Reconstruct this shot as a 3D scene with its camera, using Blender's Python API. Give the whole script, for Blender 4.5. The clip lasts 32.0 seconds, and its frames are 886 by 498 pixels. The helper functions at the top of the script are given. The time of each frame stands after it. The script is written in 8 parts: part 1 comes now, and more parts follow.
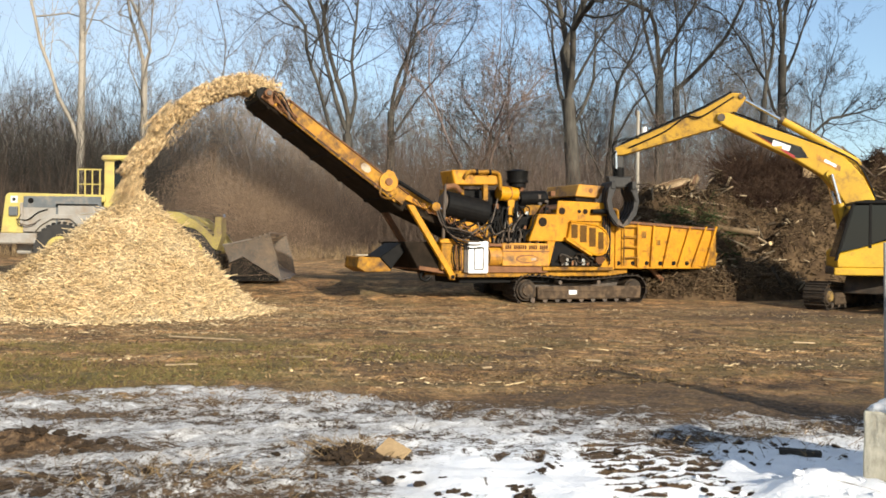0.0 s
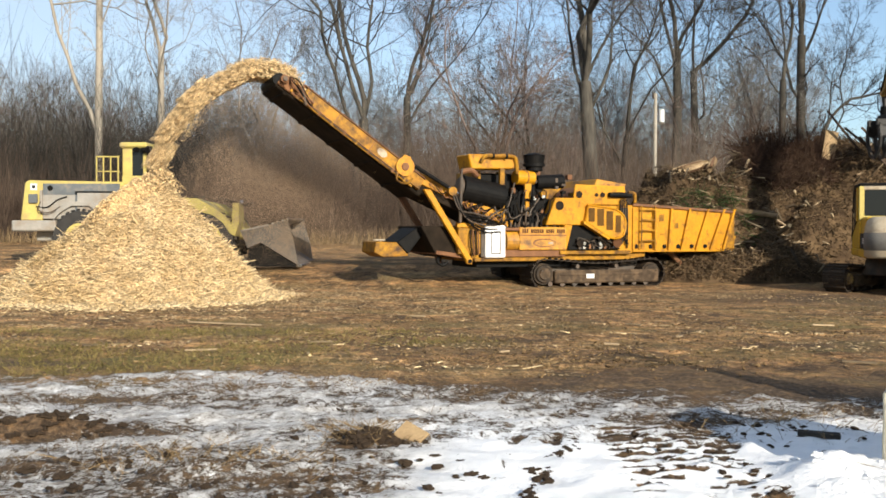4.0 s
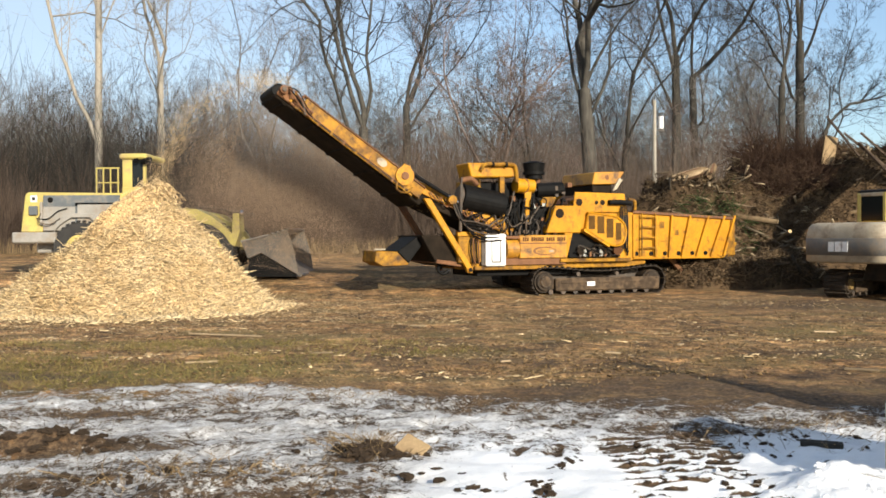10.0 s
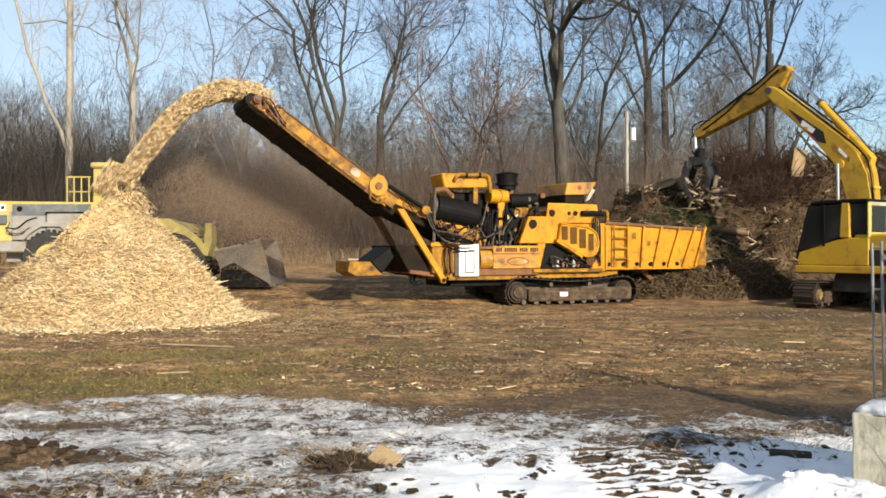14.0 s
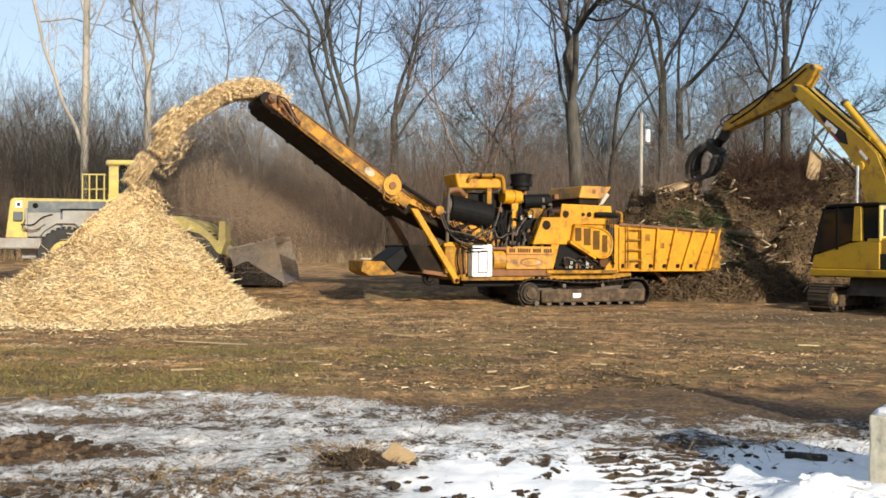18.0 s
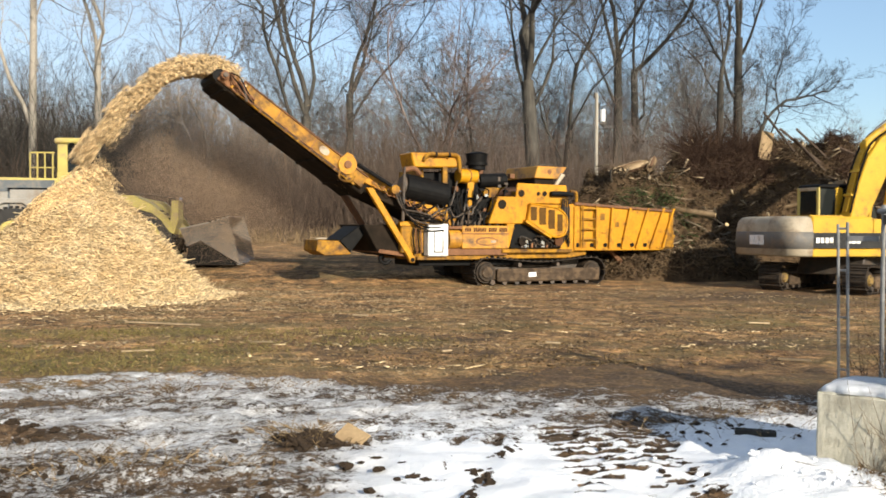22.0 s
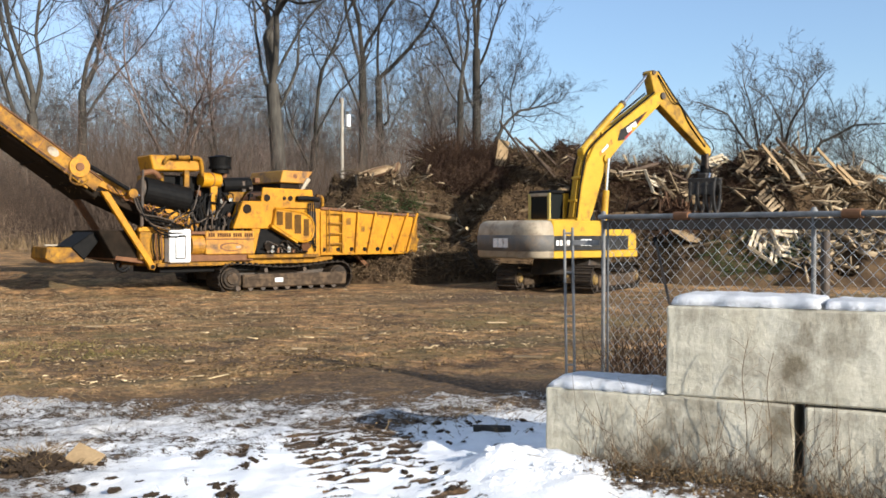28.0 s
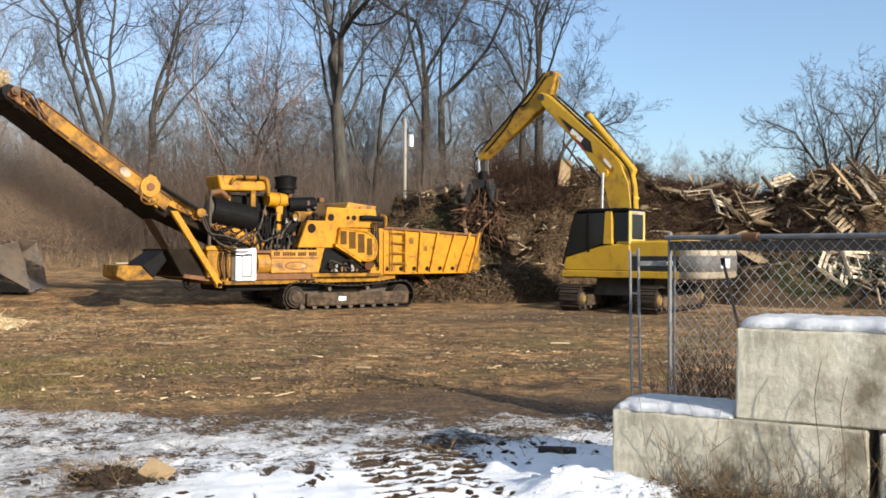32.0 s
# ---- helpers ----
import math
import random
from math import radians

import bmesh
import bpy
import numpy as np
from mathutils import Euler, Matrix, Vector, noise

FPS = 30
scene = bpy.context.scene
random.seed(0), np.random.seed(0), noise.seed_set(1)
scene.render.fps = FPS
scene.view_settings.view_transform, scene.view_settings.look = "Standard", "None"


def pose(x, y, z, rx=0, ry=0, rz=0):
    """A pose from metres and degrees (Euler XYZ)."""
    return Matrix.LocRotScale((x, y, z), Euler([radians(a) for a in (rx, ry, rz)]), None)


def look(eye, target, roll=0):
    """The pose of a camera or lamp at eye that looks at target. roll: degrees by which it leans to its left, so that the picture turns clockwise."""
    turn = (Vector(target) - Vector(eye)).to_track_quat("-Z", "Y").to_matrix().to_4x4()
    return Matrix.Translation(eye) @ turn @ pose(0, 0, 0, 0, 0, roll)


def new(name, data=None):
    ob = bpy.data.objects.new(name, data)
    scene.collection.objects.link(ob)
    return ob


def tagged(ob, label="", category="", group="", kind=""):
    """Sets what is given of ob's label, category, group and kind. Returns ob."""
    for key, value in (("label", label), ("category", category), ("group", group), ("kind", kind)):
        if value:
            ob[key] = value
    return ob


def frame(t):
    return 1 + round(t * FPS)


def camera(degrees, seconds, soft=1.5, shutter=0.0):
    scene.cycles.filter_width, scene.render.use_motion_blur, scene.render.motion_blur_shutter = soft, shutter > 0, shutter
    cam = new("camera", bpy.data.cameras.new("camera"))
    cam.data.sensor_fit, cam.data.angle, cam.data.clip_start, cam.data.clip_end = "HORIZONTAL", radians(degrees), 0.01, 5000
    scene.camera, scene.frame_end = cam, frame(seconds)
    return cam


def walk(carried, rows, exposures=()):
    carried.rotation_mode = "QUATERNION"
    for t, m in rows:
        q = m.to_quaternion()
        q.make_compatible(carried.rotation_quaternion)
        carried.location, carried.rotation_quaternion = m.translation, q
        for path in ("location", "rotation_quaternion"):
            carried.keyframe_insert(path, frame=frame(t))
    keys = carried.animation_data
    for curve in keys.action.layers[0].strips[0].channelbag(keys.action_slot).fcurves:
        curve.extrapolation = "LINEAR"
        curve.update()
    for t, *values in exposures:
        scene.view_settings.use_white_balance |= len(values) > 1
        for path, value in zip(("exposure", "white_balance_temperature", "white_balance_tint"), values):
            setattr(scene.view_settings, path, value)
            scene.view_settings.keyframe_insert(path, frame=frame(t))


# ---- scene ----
cam = camera(48.78, 32.0, 1.7, 0.35)
PATH = [
    (0.0, pose(-0.012, -0.001, 1.678, 89.739, -0.576, 0.003)),
    (0.5, pose(-0.015, -0.007, 1.680, 90.083, -0.642, 0.344)),
    (1.0, pose(-0.007, -0.016, 1.682, 89.734, -0.550, 0.237)),
    (1.5, pose(-0.003, -0.025, 1.685, 89.561, -0.284, 0.741)),
    (2.0, pose(-0.005, -0.023, 1.687, 89.648, -0.147, 0.880)),
    (2.5, pose(0.005, -0.021, 1.689, 89.136, 0.001, 1.142)),
    (3.0, pose(-0.006, -0.012, 1.679, 89.185, 0.047, 1.518)),
    (3.5, pose(0.002, -0.007, 1.671, 89.185, -0.089, 1.308)),
    (4.0, pose(-0.005, -0.008, 1.673, 88.835, -0.193, 1.011)),
    (4.5, pose(-0.003, -0.008, 1.679, 89.184, -0.171, 0.051)),
    (6.5, pose(-0.006, -0.006, 1.699, 89.565, 0.279, -0.118)),
    (7.0, pose(-0.012, -0.006, 1.700, 89.403, 0.745, 0.584)),
    (7.5, pose(0.001, -0.003, 1.699, 89.671, 0.675, 0.770)),
    (8.0, pose(-0.005, 0.002, 1.707, 89.128, 0.543, 1.042)),
    (8.5, pose(-0.004, 0.007, 1.716, 89.111, 0.303, 1.774)),
    (9.0, pose(-0.002, 0.006, 1.712, 89.483, 0.330, 1.827)),
    (9.5, pose(0.003, 0.004, 1.709, 89.262, 0.288, 1.324)),
    (10.0, pose(-0.001, 0.003, 1.707, 89.279, 0.264, 1.036)),
    (10.5, pose(0.001, 0.000, 1.716, 88.860, 0.308, 0.332)),
    (11.0, pose(-0.006, -0.004, 1.712, 88.596, 0.233, -0.168)),
    (11.5, pose(-0.005, -0.008, 1.710, 88.377, 0.293, -0.217)),
    (12.0, pose(-0.013, -0.012, 1.709, 88.797, 0.121, 0.397)),
    (12.5, pose(-0.006, -0.016, 1.715, 88.717, -0.030, 0.189)),
    (13.0, pose(0.002, -0.019, 1.719, 89.551, 0.180, 0.262)),
    (13.5, pose(0.002, -0.023, 1.718, 89.754, 0.231, -0.443)),
    (15.5, pose(-0.031, -0.024, 1.702, 90.391, -0.085, -0.542)),
    (16.0, pose(-0.041, -0.019, 1.698, 90.425, -0.226, -0.656)),
    (16.5, pose(-0.023, -0.025, 1.701, 90.141, -0.042, -0.429)),
    (17.0, pose(-0.028, -0.022, 1.694, 90.157, -0.147, 0.062)),
    (17.5, pose(-0.020, -0.017, 1.698, 90.069, -0.245, 0.287)),
    (18.0, pose(-0.023, -0.017, 1.697, 89.905, -0.369, 0.208)),
    (18.5, pose(-0.025, -0.010, 1.692, 90.063, -0.199, 0.354)),
    (19.0, pose(-0.023, -0.005, 1.694, 89.684, -0.349, 0.744)),
    (19.5, pose(-0.002, -0.004, 1.688, 89.699, -0.381, 1.018)),
    (20.0, pose(-0.012, 0.002, 1.690, 89.258, -0.467, 0.744)),
    (20.5, pose(-0.011, -0.002, 1.693, 89.180, -0.457, 0.950)),
    (21.0, pose(0.004, 0.006, 1.693, 89.319, -0.460, 0.287)),
    (21.5, pose(0.004, 0.013, 1.688, 89.033, -0.350, -0.162)),
    (22.0, pose(0.004, 0.036, 1.693, 88.715, -0.319, -2.326)),
    (22.5, pose(0.022, 0.044, 1.686, 88.495, -0.083, -3.643)),
    (23.0, pose(-0.002, 0.038, 1.696, 88.291, -0.051, -5.821)),
    (23.5, pose(0.017, 0.026, 1.687, 88.490, -0.049, -6.365)),
    (24.0, pose(0.028, 0.040, 1.693, 88.108, -0.009, -8.165)),
    (24.5, pose(0.030, 0.037, 1.697, 87.755, -0.135, -9.807)),
    (25.0, pose(0.042, 0.033, 1.690, 87.990, -0.121, -11.195)),
    (25.5, pose(0.058, 0.033, 1.694, 88.205, -0.165, -12.140)),
    (26.0, pose(0.059, 0.031, 1.690, 88.540, -0.135, -13.300)),
    (26.5, pose(0.060, 0.025, 1.698, 88.664, -0.128, -14.816)),
    (28.5, pose(0.024, 0.009, 1.720, 89.007, 0.009, -17.145)),
    (29.0, pose(0.013, 0.005, 1.720, 88.995, -0.439, -16.802)),
    (29.5, pose(0.004, -0.001, 1.720, 89.306, -0.903, -17.124)),
    (30.0, pose(0.003, -0.001, 1.729, 89.227, -0.274, -16.866)),
    (30.5, pose(-0.008, -0.005, 1.727, 90.278, -0.533, -16.645)),
    (31.0, pose(-0.009, 0.001, 1.727, 89.963, -0.239, -15.444)),
    (31.5, pose(-0.010, -0.004, 1.729, 89.955, -0.194, -14.548)),
    (32.0, pose(-0.008, -0.012, 1.726, 90.105, -0.209, -13.457)),
]
walk(cam, PATH, [(0.0, 0.80, 6420, 8), (24.0, 0.80, 6420, 8), (28.5, 0.80, 5990, 10), (32.0, 0.80, 6130, 10)])

# ---- world and sun ----
SUN_AZ, SUN_EL = radians(151.0), radians(21.0)
world = bpy.data.worlds.new("winter_sky")
scene.world = world
world.use_nodes = True
wn = world.node_tree
sky = wn.nodes.new("ShaderNodeTexSky")
sky.sky_type = "NISHITA"
sky.sun_disc = False
sky.sun_elevation, sky.sun_rotation = SUN_EL, SUN_AZ
sky.air_density, sky.dust_density, sky.ozone_density = 1.0, 0.7, 3.0
# sky colour mixed towards white, more in the west, to brighten that side
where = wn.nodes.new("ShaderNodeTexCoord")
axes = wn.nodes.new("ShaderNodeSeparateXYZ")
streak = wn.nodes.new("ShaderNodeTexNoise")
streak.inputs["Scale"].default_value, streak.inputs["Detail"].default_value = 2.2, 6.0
west_pale = wn.nodes.new("ShaderNodeMapRange")
west_pale.interpolation_type = "SMOOTHSTEP"
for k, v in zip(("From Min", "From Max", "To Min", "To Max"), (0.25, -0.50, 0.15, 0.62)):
    west_pale.inputs[k].default_value = v
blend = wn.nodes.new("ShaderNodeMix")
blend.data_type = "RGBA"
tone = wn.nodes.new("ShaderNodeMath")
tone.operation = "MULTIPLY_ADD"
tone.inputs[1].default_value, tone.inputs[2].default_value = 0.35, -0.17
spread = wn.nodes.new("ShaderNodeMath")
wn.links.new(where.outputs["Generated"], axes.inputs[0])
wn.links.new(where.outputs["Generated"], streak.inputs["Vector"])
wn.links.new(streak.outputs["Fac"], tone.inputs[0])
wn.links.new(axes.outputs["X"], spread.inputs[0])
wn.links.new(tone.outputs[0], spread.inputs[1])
wn.links.new(spread.outputs[0], west_pale.inputs["Value"])
wn.links.new(west_pale.outputs[0], blend.inputs[0])
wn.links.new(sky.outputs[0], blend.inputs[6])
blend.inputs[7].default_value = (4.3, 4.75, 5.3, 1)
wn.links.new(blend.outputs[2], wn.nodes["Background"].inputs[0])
wn.nodes["Background"].inputs[1].default_value = 0.100
sun = new("sun", bpy.data.lights.new("sun", "SUN"))
sun.data.energy, sun.data.angle, sun.data.color = 4.6, radians(0.6), (1.0, 0.90, 0.755)
to_sun = Vector((math.sin(SUN_AZ) * math.cos(SUN_EL), math.cos(SUN_AZ) * math.cos(SUN_EL), math.sin(SUN_EL)))
sun.matrix_world = look(to_sun * 60, (0, 0, 0))


# ---- materials ----
def mat(name, c1, c2, rough=0.6, metal=0.0, scale=4.0, bump=0.15, fine=40.0, dirt=None, dirt_amt=0.5, dirt_scale=2.0,
        island=0.0, rnd=0.0, spec=0.5, stretch=(1, 1, 1)):
    """Two colours mixed by noise at two scales, an optional layer of dirt, random variation by piece, and bump."""
    m = bpy.data.materials.new(name)
    m.use_nodes = True
    nt = m.node_tree
    b = nt.nodes["Principled BSDF"]
    tc = nt.nodes.new("ShaderNodeTexCoord")
    mp = nt.nodes.new("ShaderNodeMapping")
    mp.inputs["Scale"].default_value = stretch
    nt.links.new(tc.outputs["Object"], mp.inputs[0])

    def tex(s, detail=6.0, rough_=0.6):
        n = nt.nodes.new("ShaderNodeTexNoise")
        n.inputs["Scale"].default_value, n.inputs["Detail"].default_value, n.inputs["Roughness"].default_value = s, detail, rough_
        nt.links.new(mp.outputs[0], n.inputs["Vector"])
        return n.outputs["Fac"]

    def ramp(src, lo, hi, a=(0, 0, 0, 1), z=(1, 1, 1, 1)):
        r = nt.nodes.new("ShaderNodeValToRGB")
        r.color_ramp.elements[0].position, r.color_ramp.elements[1].position = lo, hi
        r.color_ramp.elements[0].color, r.color_ramp.elements[1].color = a, z
        nt.links.new(src, r.inputs[0])
        return r.outputs[0]

    def mix(f, a, z, kind="MIX"):
        x = nt.nodes.new("ShaderNodeMix")
        x.data_type, x.blend_type = "RGBA", kind
        for sock, val in ((x.inputs[0], f), (x.inputs[6], a), (x.inputs[7], z)):
            if isinstance(val, (int, float, tuple)):
                sock.default_value = val if not isinstance(val, tuple) or len(val) == 4 else (*val, 1)
            else:
                nt.links.new(val, sock)
        return x.outputs[2]

    col = ramp(tex(scale), 0.35, 0.65, (*c1, 1), (*c2, 1))
    col = mix(0.35, col, ramp(tex(fine), 0.3, 0.75, (0.45, 0.45, 0.45, 1), (1.25, 1.25, 1.25, 1)), "MULTIPLY")
    if island or rnd:
        src = nt.nodes.new("ShaderNodeNewGeometry").outputs["Random Per Island"] if island else nt.nodes.new("ShaderNodeObjectInfo").outputs["Random"]
        k = island or rnd
        col = mix(1.0, col, ramp(src, 0.0, 1.0, (1 - k, 1 - k, 1 - k, 1), (1 + k, 1 + k, 1 + k * 0.9, 1)), "MULTIPLY")
    if dirt:
        f = ramp(tex(dirt_scale, 9.0, 0.7), 0.62 - 0.3 * dirt_amt, 0.72 - 0.1 * dirt_amt)
        col = mix(f, col, dirt)
    nt.links.new(col, b.inputs["Base Color"])
    b.inputs["Roughness"].default_value, b.inputs["Metallic"].default_value = rough, metal
    b.inputs["Specular IOR Level"].default_value = spec
    if bump:
        bp = nt.nodes.new("ShaderNodeBump")
        bp.inputs["Strength"].default_value, bp.inputs["Distance"].default_value = bump, 0.02
        nt.links.new(tex(fine * 0.5, 8.0, 0.7), bp.inputs["Height"])
        nt.links.new(bp.outputs[0], b.inputs["Normal"])
    return m


M = {}
M["yellow"] = mat("machine_yellow", (0.50, 0.235, 0.006), (0.40, 0.172, 0.005), 0.5, 0, 1.5, 0.08, 30, (0.13, 0.06, 0.014), 0.32, 3.4, spec=0.25)
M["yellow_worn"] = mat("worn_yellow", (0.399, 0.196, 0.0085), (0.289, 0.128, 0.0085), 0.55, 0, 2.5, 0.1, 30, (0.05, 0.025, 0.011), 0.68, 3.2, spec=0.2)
M["orange"] = mat("rust_orange", (0.477, 0.225, 0.0108), (0.387, 0.167, 0.0108), 0.6, 0, 2.5, 0.1, 30, (0.10, 0.05, 0.018), 0.45, 2.8)
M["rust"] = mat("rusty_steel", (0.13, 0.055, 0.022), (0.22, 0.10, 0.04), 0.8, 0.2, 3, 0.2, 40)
M["steel"] = mat("dark_steel", (0.04, 0.032, 0.0256), (0.08, 0.064, 0.048), 0.65, 0.2, 4, 0.15, 40, (0.10, 0.065, 0.04), 0.6, 3)
M["track"] = mat("track_steel", (0.04, 0.027, 0.017), (0.08, 0.055, 0.034), 0.85, 0.0, 6, 0.3, 50, (0.13, 0.086, 0.05), 0.5, 3, spec=0.2)
M["black"] = mat("black_rubber", (0.00378, 0.00378, 0.00378), (0.0084, 0.00756, 0.00672), 0.6, 0, 6, 0.1, 40, spec=0.1)
M["tyre"] = mat("dusty_tyre", (0.014, 0.013, 0.012), (0.032, 0.029, 0.025), 0.8, 0, 3, 0.2, 40)
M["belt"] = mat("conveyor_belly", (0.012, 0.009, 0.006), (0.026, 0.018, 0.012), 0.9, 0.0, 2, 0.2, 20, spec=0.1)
M["white"] = mat("white_paint", (0.80, 0.79, 0.76), (0.70, 0.69, 0.66), 0.5, 0, 3, 0.05, 30, (0.35, 0.27, 0.18), 0.2, 5)
M["chrome"] = mat("chrome_rod", (0.55, 0.55, 0.55), (0.7, 0.7, 0.7), 0.2, 1.0, 6, 0.02, 30)
M["cat_yellow"] = mat("excavator_yellow", (0.517, 0.315, 0.0207), (0.432, 0.249, 0.0188), 0.5, 0, 1.2, 0.05, 30, (0.20, 0.115, 0.03), 0.24, 2.4, spec=0.3)
M["cat_dirty"] = mat("grimy_yellow", (0.44, 0.255, 0.021), (0.33, 0.18, 0.019), 0.55, 0, 1.6, 0.08, 30, (0.12, 0.07, 0.022), 0.42, 3.2, spec=0.3)
M["cw_tan"] = mat("counterweight_tan", (0.33, 0.275, 0.195), (0.42, 0.355, 0.26), 0.6, 0, 1.5, 0.06, 30, (0.17, 0.12, 0.075), 0.42, 1.6, spec=0.3)
M["cw_dark"] = mat("counterweight_dark_band", (0.085, 0.079, 0.072), (0.13, 0.122, 0.11), 0.6, 0, 1.5, 0.06, 30, (0.17, 0.13, 0.09), 0.32, 1.6, spec=0.3)
M["slot_brown"] = mat("shaded_slot", (0.11, 0.055, 0.012), (0.07, 0.036, 0.010), 0.8, 0, 3, 0.1, 30, spec=0.1)
M["rust_dark"] = mat("dark_rust", (0.06, 0.026, 0.012), (0.09, 0.04, 0.018), 0.8, 0, 3, 0.1, 40, spec=0.1)
M["mud_hub"] = mat("muddy_yellow_hub", (0.24, 0.15, 0.035), (0.16, 0.10, 0.035), 0.8, 0, 3, 0.2, 40, (0.10, 0.066, 0.038), 0.5, 3)
# dark steel, deepened further for the shade the undercarriage stands in
M["shoe"] = mat("track_shoe_steel", (0.022, 0.017, 0.013), (0.045, 0.035, 0.026), 0.8, 0.0, 6, 0.3, 50, (0.075, 0.049, 0.028), 0.42, 4, spec=0.15)
M["red_decal"] = mat("red_decal", (0.35, 0.025, 0.018), (0.28, 0.02, 0.015), 0.5, 0, 3, 0.0, 30)
M["dark_timber"] = mat("dark_timber", (0.05, 0.034, 0.024), (0.10, 0.07, 0.05), 0.9, 0, 2.5, 0.3, 30, rnd=0.4, spec=0.15)
M["pale_board"] = mat("pale_split_board", (0.58, 0.49, 0.36), (0.40, 0.32, 0.21), 0.85, 0, 2.5, 0.2, 30, rnd=0.3, spec=0.2)
M["blue_sheet"] = mat("blue_grey_sheet", (0.22, 0.28, 0.36), (0.34, 0.40, 0.46), 0.5, 0, 2, 0.1, 30)
M["load_stick"] = mat("red_brown_load", (0.055, 0.03, 0.019), (0.125, 0.07, 0.045), 0.9, 0, 1, 0.1, 40, island=0.7, spec=0.1)
M["dark_lumber"] = mat("brown_broken_board", (0.20, 0.115, 0.068), (0.09, 0.05, 0.03), 0.9, 0, 2, 0.2, 30, island=0.7, spec=0.15)
M["leaf"] = mat("dead_leaf_litter", (0.115, 0.077, 0.042), (0.05, 0.034, 0.020), 0.9, 0, 0.7, 0.1, 40, island=0.6, spec=0.1)
M["decal_black"] = mat("black_decal", (0.02, 0.02, 0.02), (0.035, 0.033, 0.03), 0.7, 0, 3, 0.0, 30, spec=0.15)
M["loader_yellow"] = mat("loader_yellow", (0.50, 0.405, 0.11), (0.42, 0.33, 0.095), 0.5, 0, 1.2, 0.05, 30, (0.30, 0.22, 0.12), 0.3, 1.8)
M["loader_grey"] = mat("loader_grey", (0.243, 0.23, 0.203), (0.306, 0.284, 0.248), 0.6, 0, 1.6, 0.06, 30, (0.22, 0.17, 0.12), 0.4, 1.8)
M["concrete"] = mat("cast_concrete", (0.40, 0.36, 0.265), (0.61, 0.565, 0.445), 0.95, 0, 2.4, 0.7, 26, (0.15, 0.122, 0.078), 0.46, 2.0, stretch=(1, 1, 0.6))
M["galv"] = mat("galvanised_steel", (0.13, 0.13, 0.125), (0.22, 0.215, 0.21), 0.6, 0.1, 8, 0.05, 60)
M["wire"] = mat("fence_wire", (0.36, 0.37, 0.37), (0.48, 0.49, 0.49), 0.5, 0.2, 8, 0, 60)
M["snow"] = mat("snow", (0.86, 0.87, 0.89), (0.92, 0.92, 0.93), 0.85, 0, 3, 0.5, 14, spec=0.2)
M["chip"] = mat("fresh_wood_chip", (0.61, 0.475, 0.29), (0.48, 0.34, 0.175), 0.85, 0, 1.2, 0.2, 60, island=0.6, spec=0.2)
M["chip_bed"] = mat("packed_chips", (0.40, 0.27, 0.14), (0.55, 0.40, 0.22), 0.95, 0, 5, 1.0, 14, spec=0.1)
M["lumber"] = mat("sawn_lumber", (0.30, 0.235, 0.155), (0.12, 0.082, 0.05), 0.85, 0, 2, 0.2, 30, island=0.9, spec=0.2)
M["lumber_piece"] = mat("weathered_board", (0.32, 0.24, 0.15), (0.16, 0.112, 0.068), 0.85, 0, 2, 0.2, 30, rnd=0.7, spec=0.2)
M["stick"] = mat("brush_stick", (0.078, 0.051, 0.030), (0.145, 0.099, 0.057), 0.9, 0, 1, 0.2, 40, island=0.65, spec=0.15)
M["pale_stick"] = mat("pale_stripped_limb", (0.22, 0.165, 0.112), (0.11, 0.075, 0.048), 0.9, 0, 1, 0.2, 40, island=0.7, spec=0.15)
M["dark_stick"] = mat("dark_root", (0.040, 0.023, 0.016), (0.072, 0.044, 0.029), 0.9, 0, 1, 0.1, 40, island=0.5, spec=0.1)
M["old_chip"] = mat("old_wood_chip", (0.44, 0.33, 0.20), (0.26, 0.175, 0.095), 0.9, 0, 1.2, 0.1, 40, island=0.55, spec=0.15)
M["weed"] = mat("dead_weed", (0.17, 0.115, 0.065), (0.09, 0.06, 0.038), 0.9, 0, 3, 0, 30, island=0.4, spec=0.1)
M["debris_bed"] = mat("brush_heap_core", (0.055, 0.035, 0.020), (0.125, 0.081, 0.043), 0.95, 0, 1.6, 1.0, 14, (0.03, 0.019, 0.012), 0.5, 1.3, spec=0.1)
M["log"] = mat("log_bark", (0.112, 0.0731, 0.0394), (0.203, 0.141, 0.0788), 0.9, 0, 3, 0.5, 20, spec=0.15)
M["cut_wood"] = mat("cut_wood_end", (0.62, 0.45, 0.24), (0.52, 0.35, 0.17), 0.85, 0, 4, 0.2, 30, spec=0.15)
M["crumb"] = mat("earth_crumb", (0.12, 0.075, 0.038), (0.21, 0.135, 0.065), 0.95, 0, 1.0, 0.3, 30, island=0.4, spec=0.1)
M["yard_grass"] = mat("yard_grass", (0.12, 0.102, 0.032), (0.25, 0.185, 0.075), 0.9, 0, 0.8, 0.0, 30, island=0.4, spec=0.1)
M["dust"] = mat("wood_dust", (0.30, 0.21, 0.14), (0.40, 0.29, 0.20), 0.95, 0, 1, 0.0, 30, island=0.3, spec=0.05)
M["plywood"] = mat("weathered_plywood", (0.34, 0.24, 0.13), (0.25, 0.17, 0.09), 0.85, 0, 3, 0.2, 40, spec=0.2)
M["flying_chip"] = mat("flying_wood_chip", (0.66, 0.49, 0.28), (0.48, 0.33, 0.17), 0.85, 0, 1.2, 0.1, 60, island=0.55, spec=0.2)
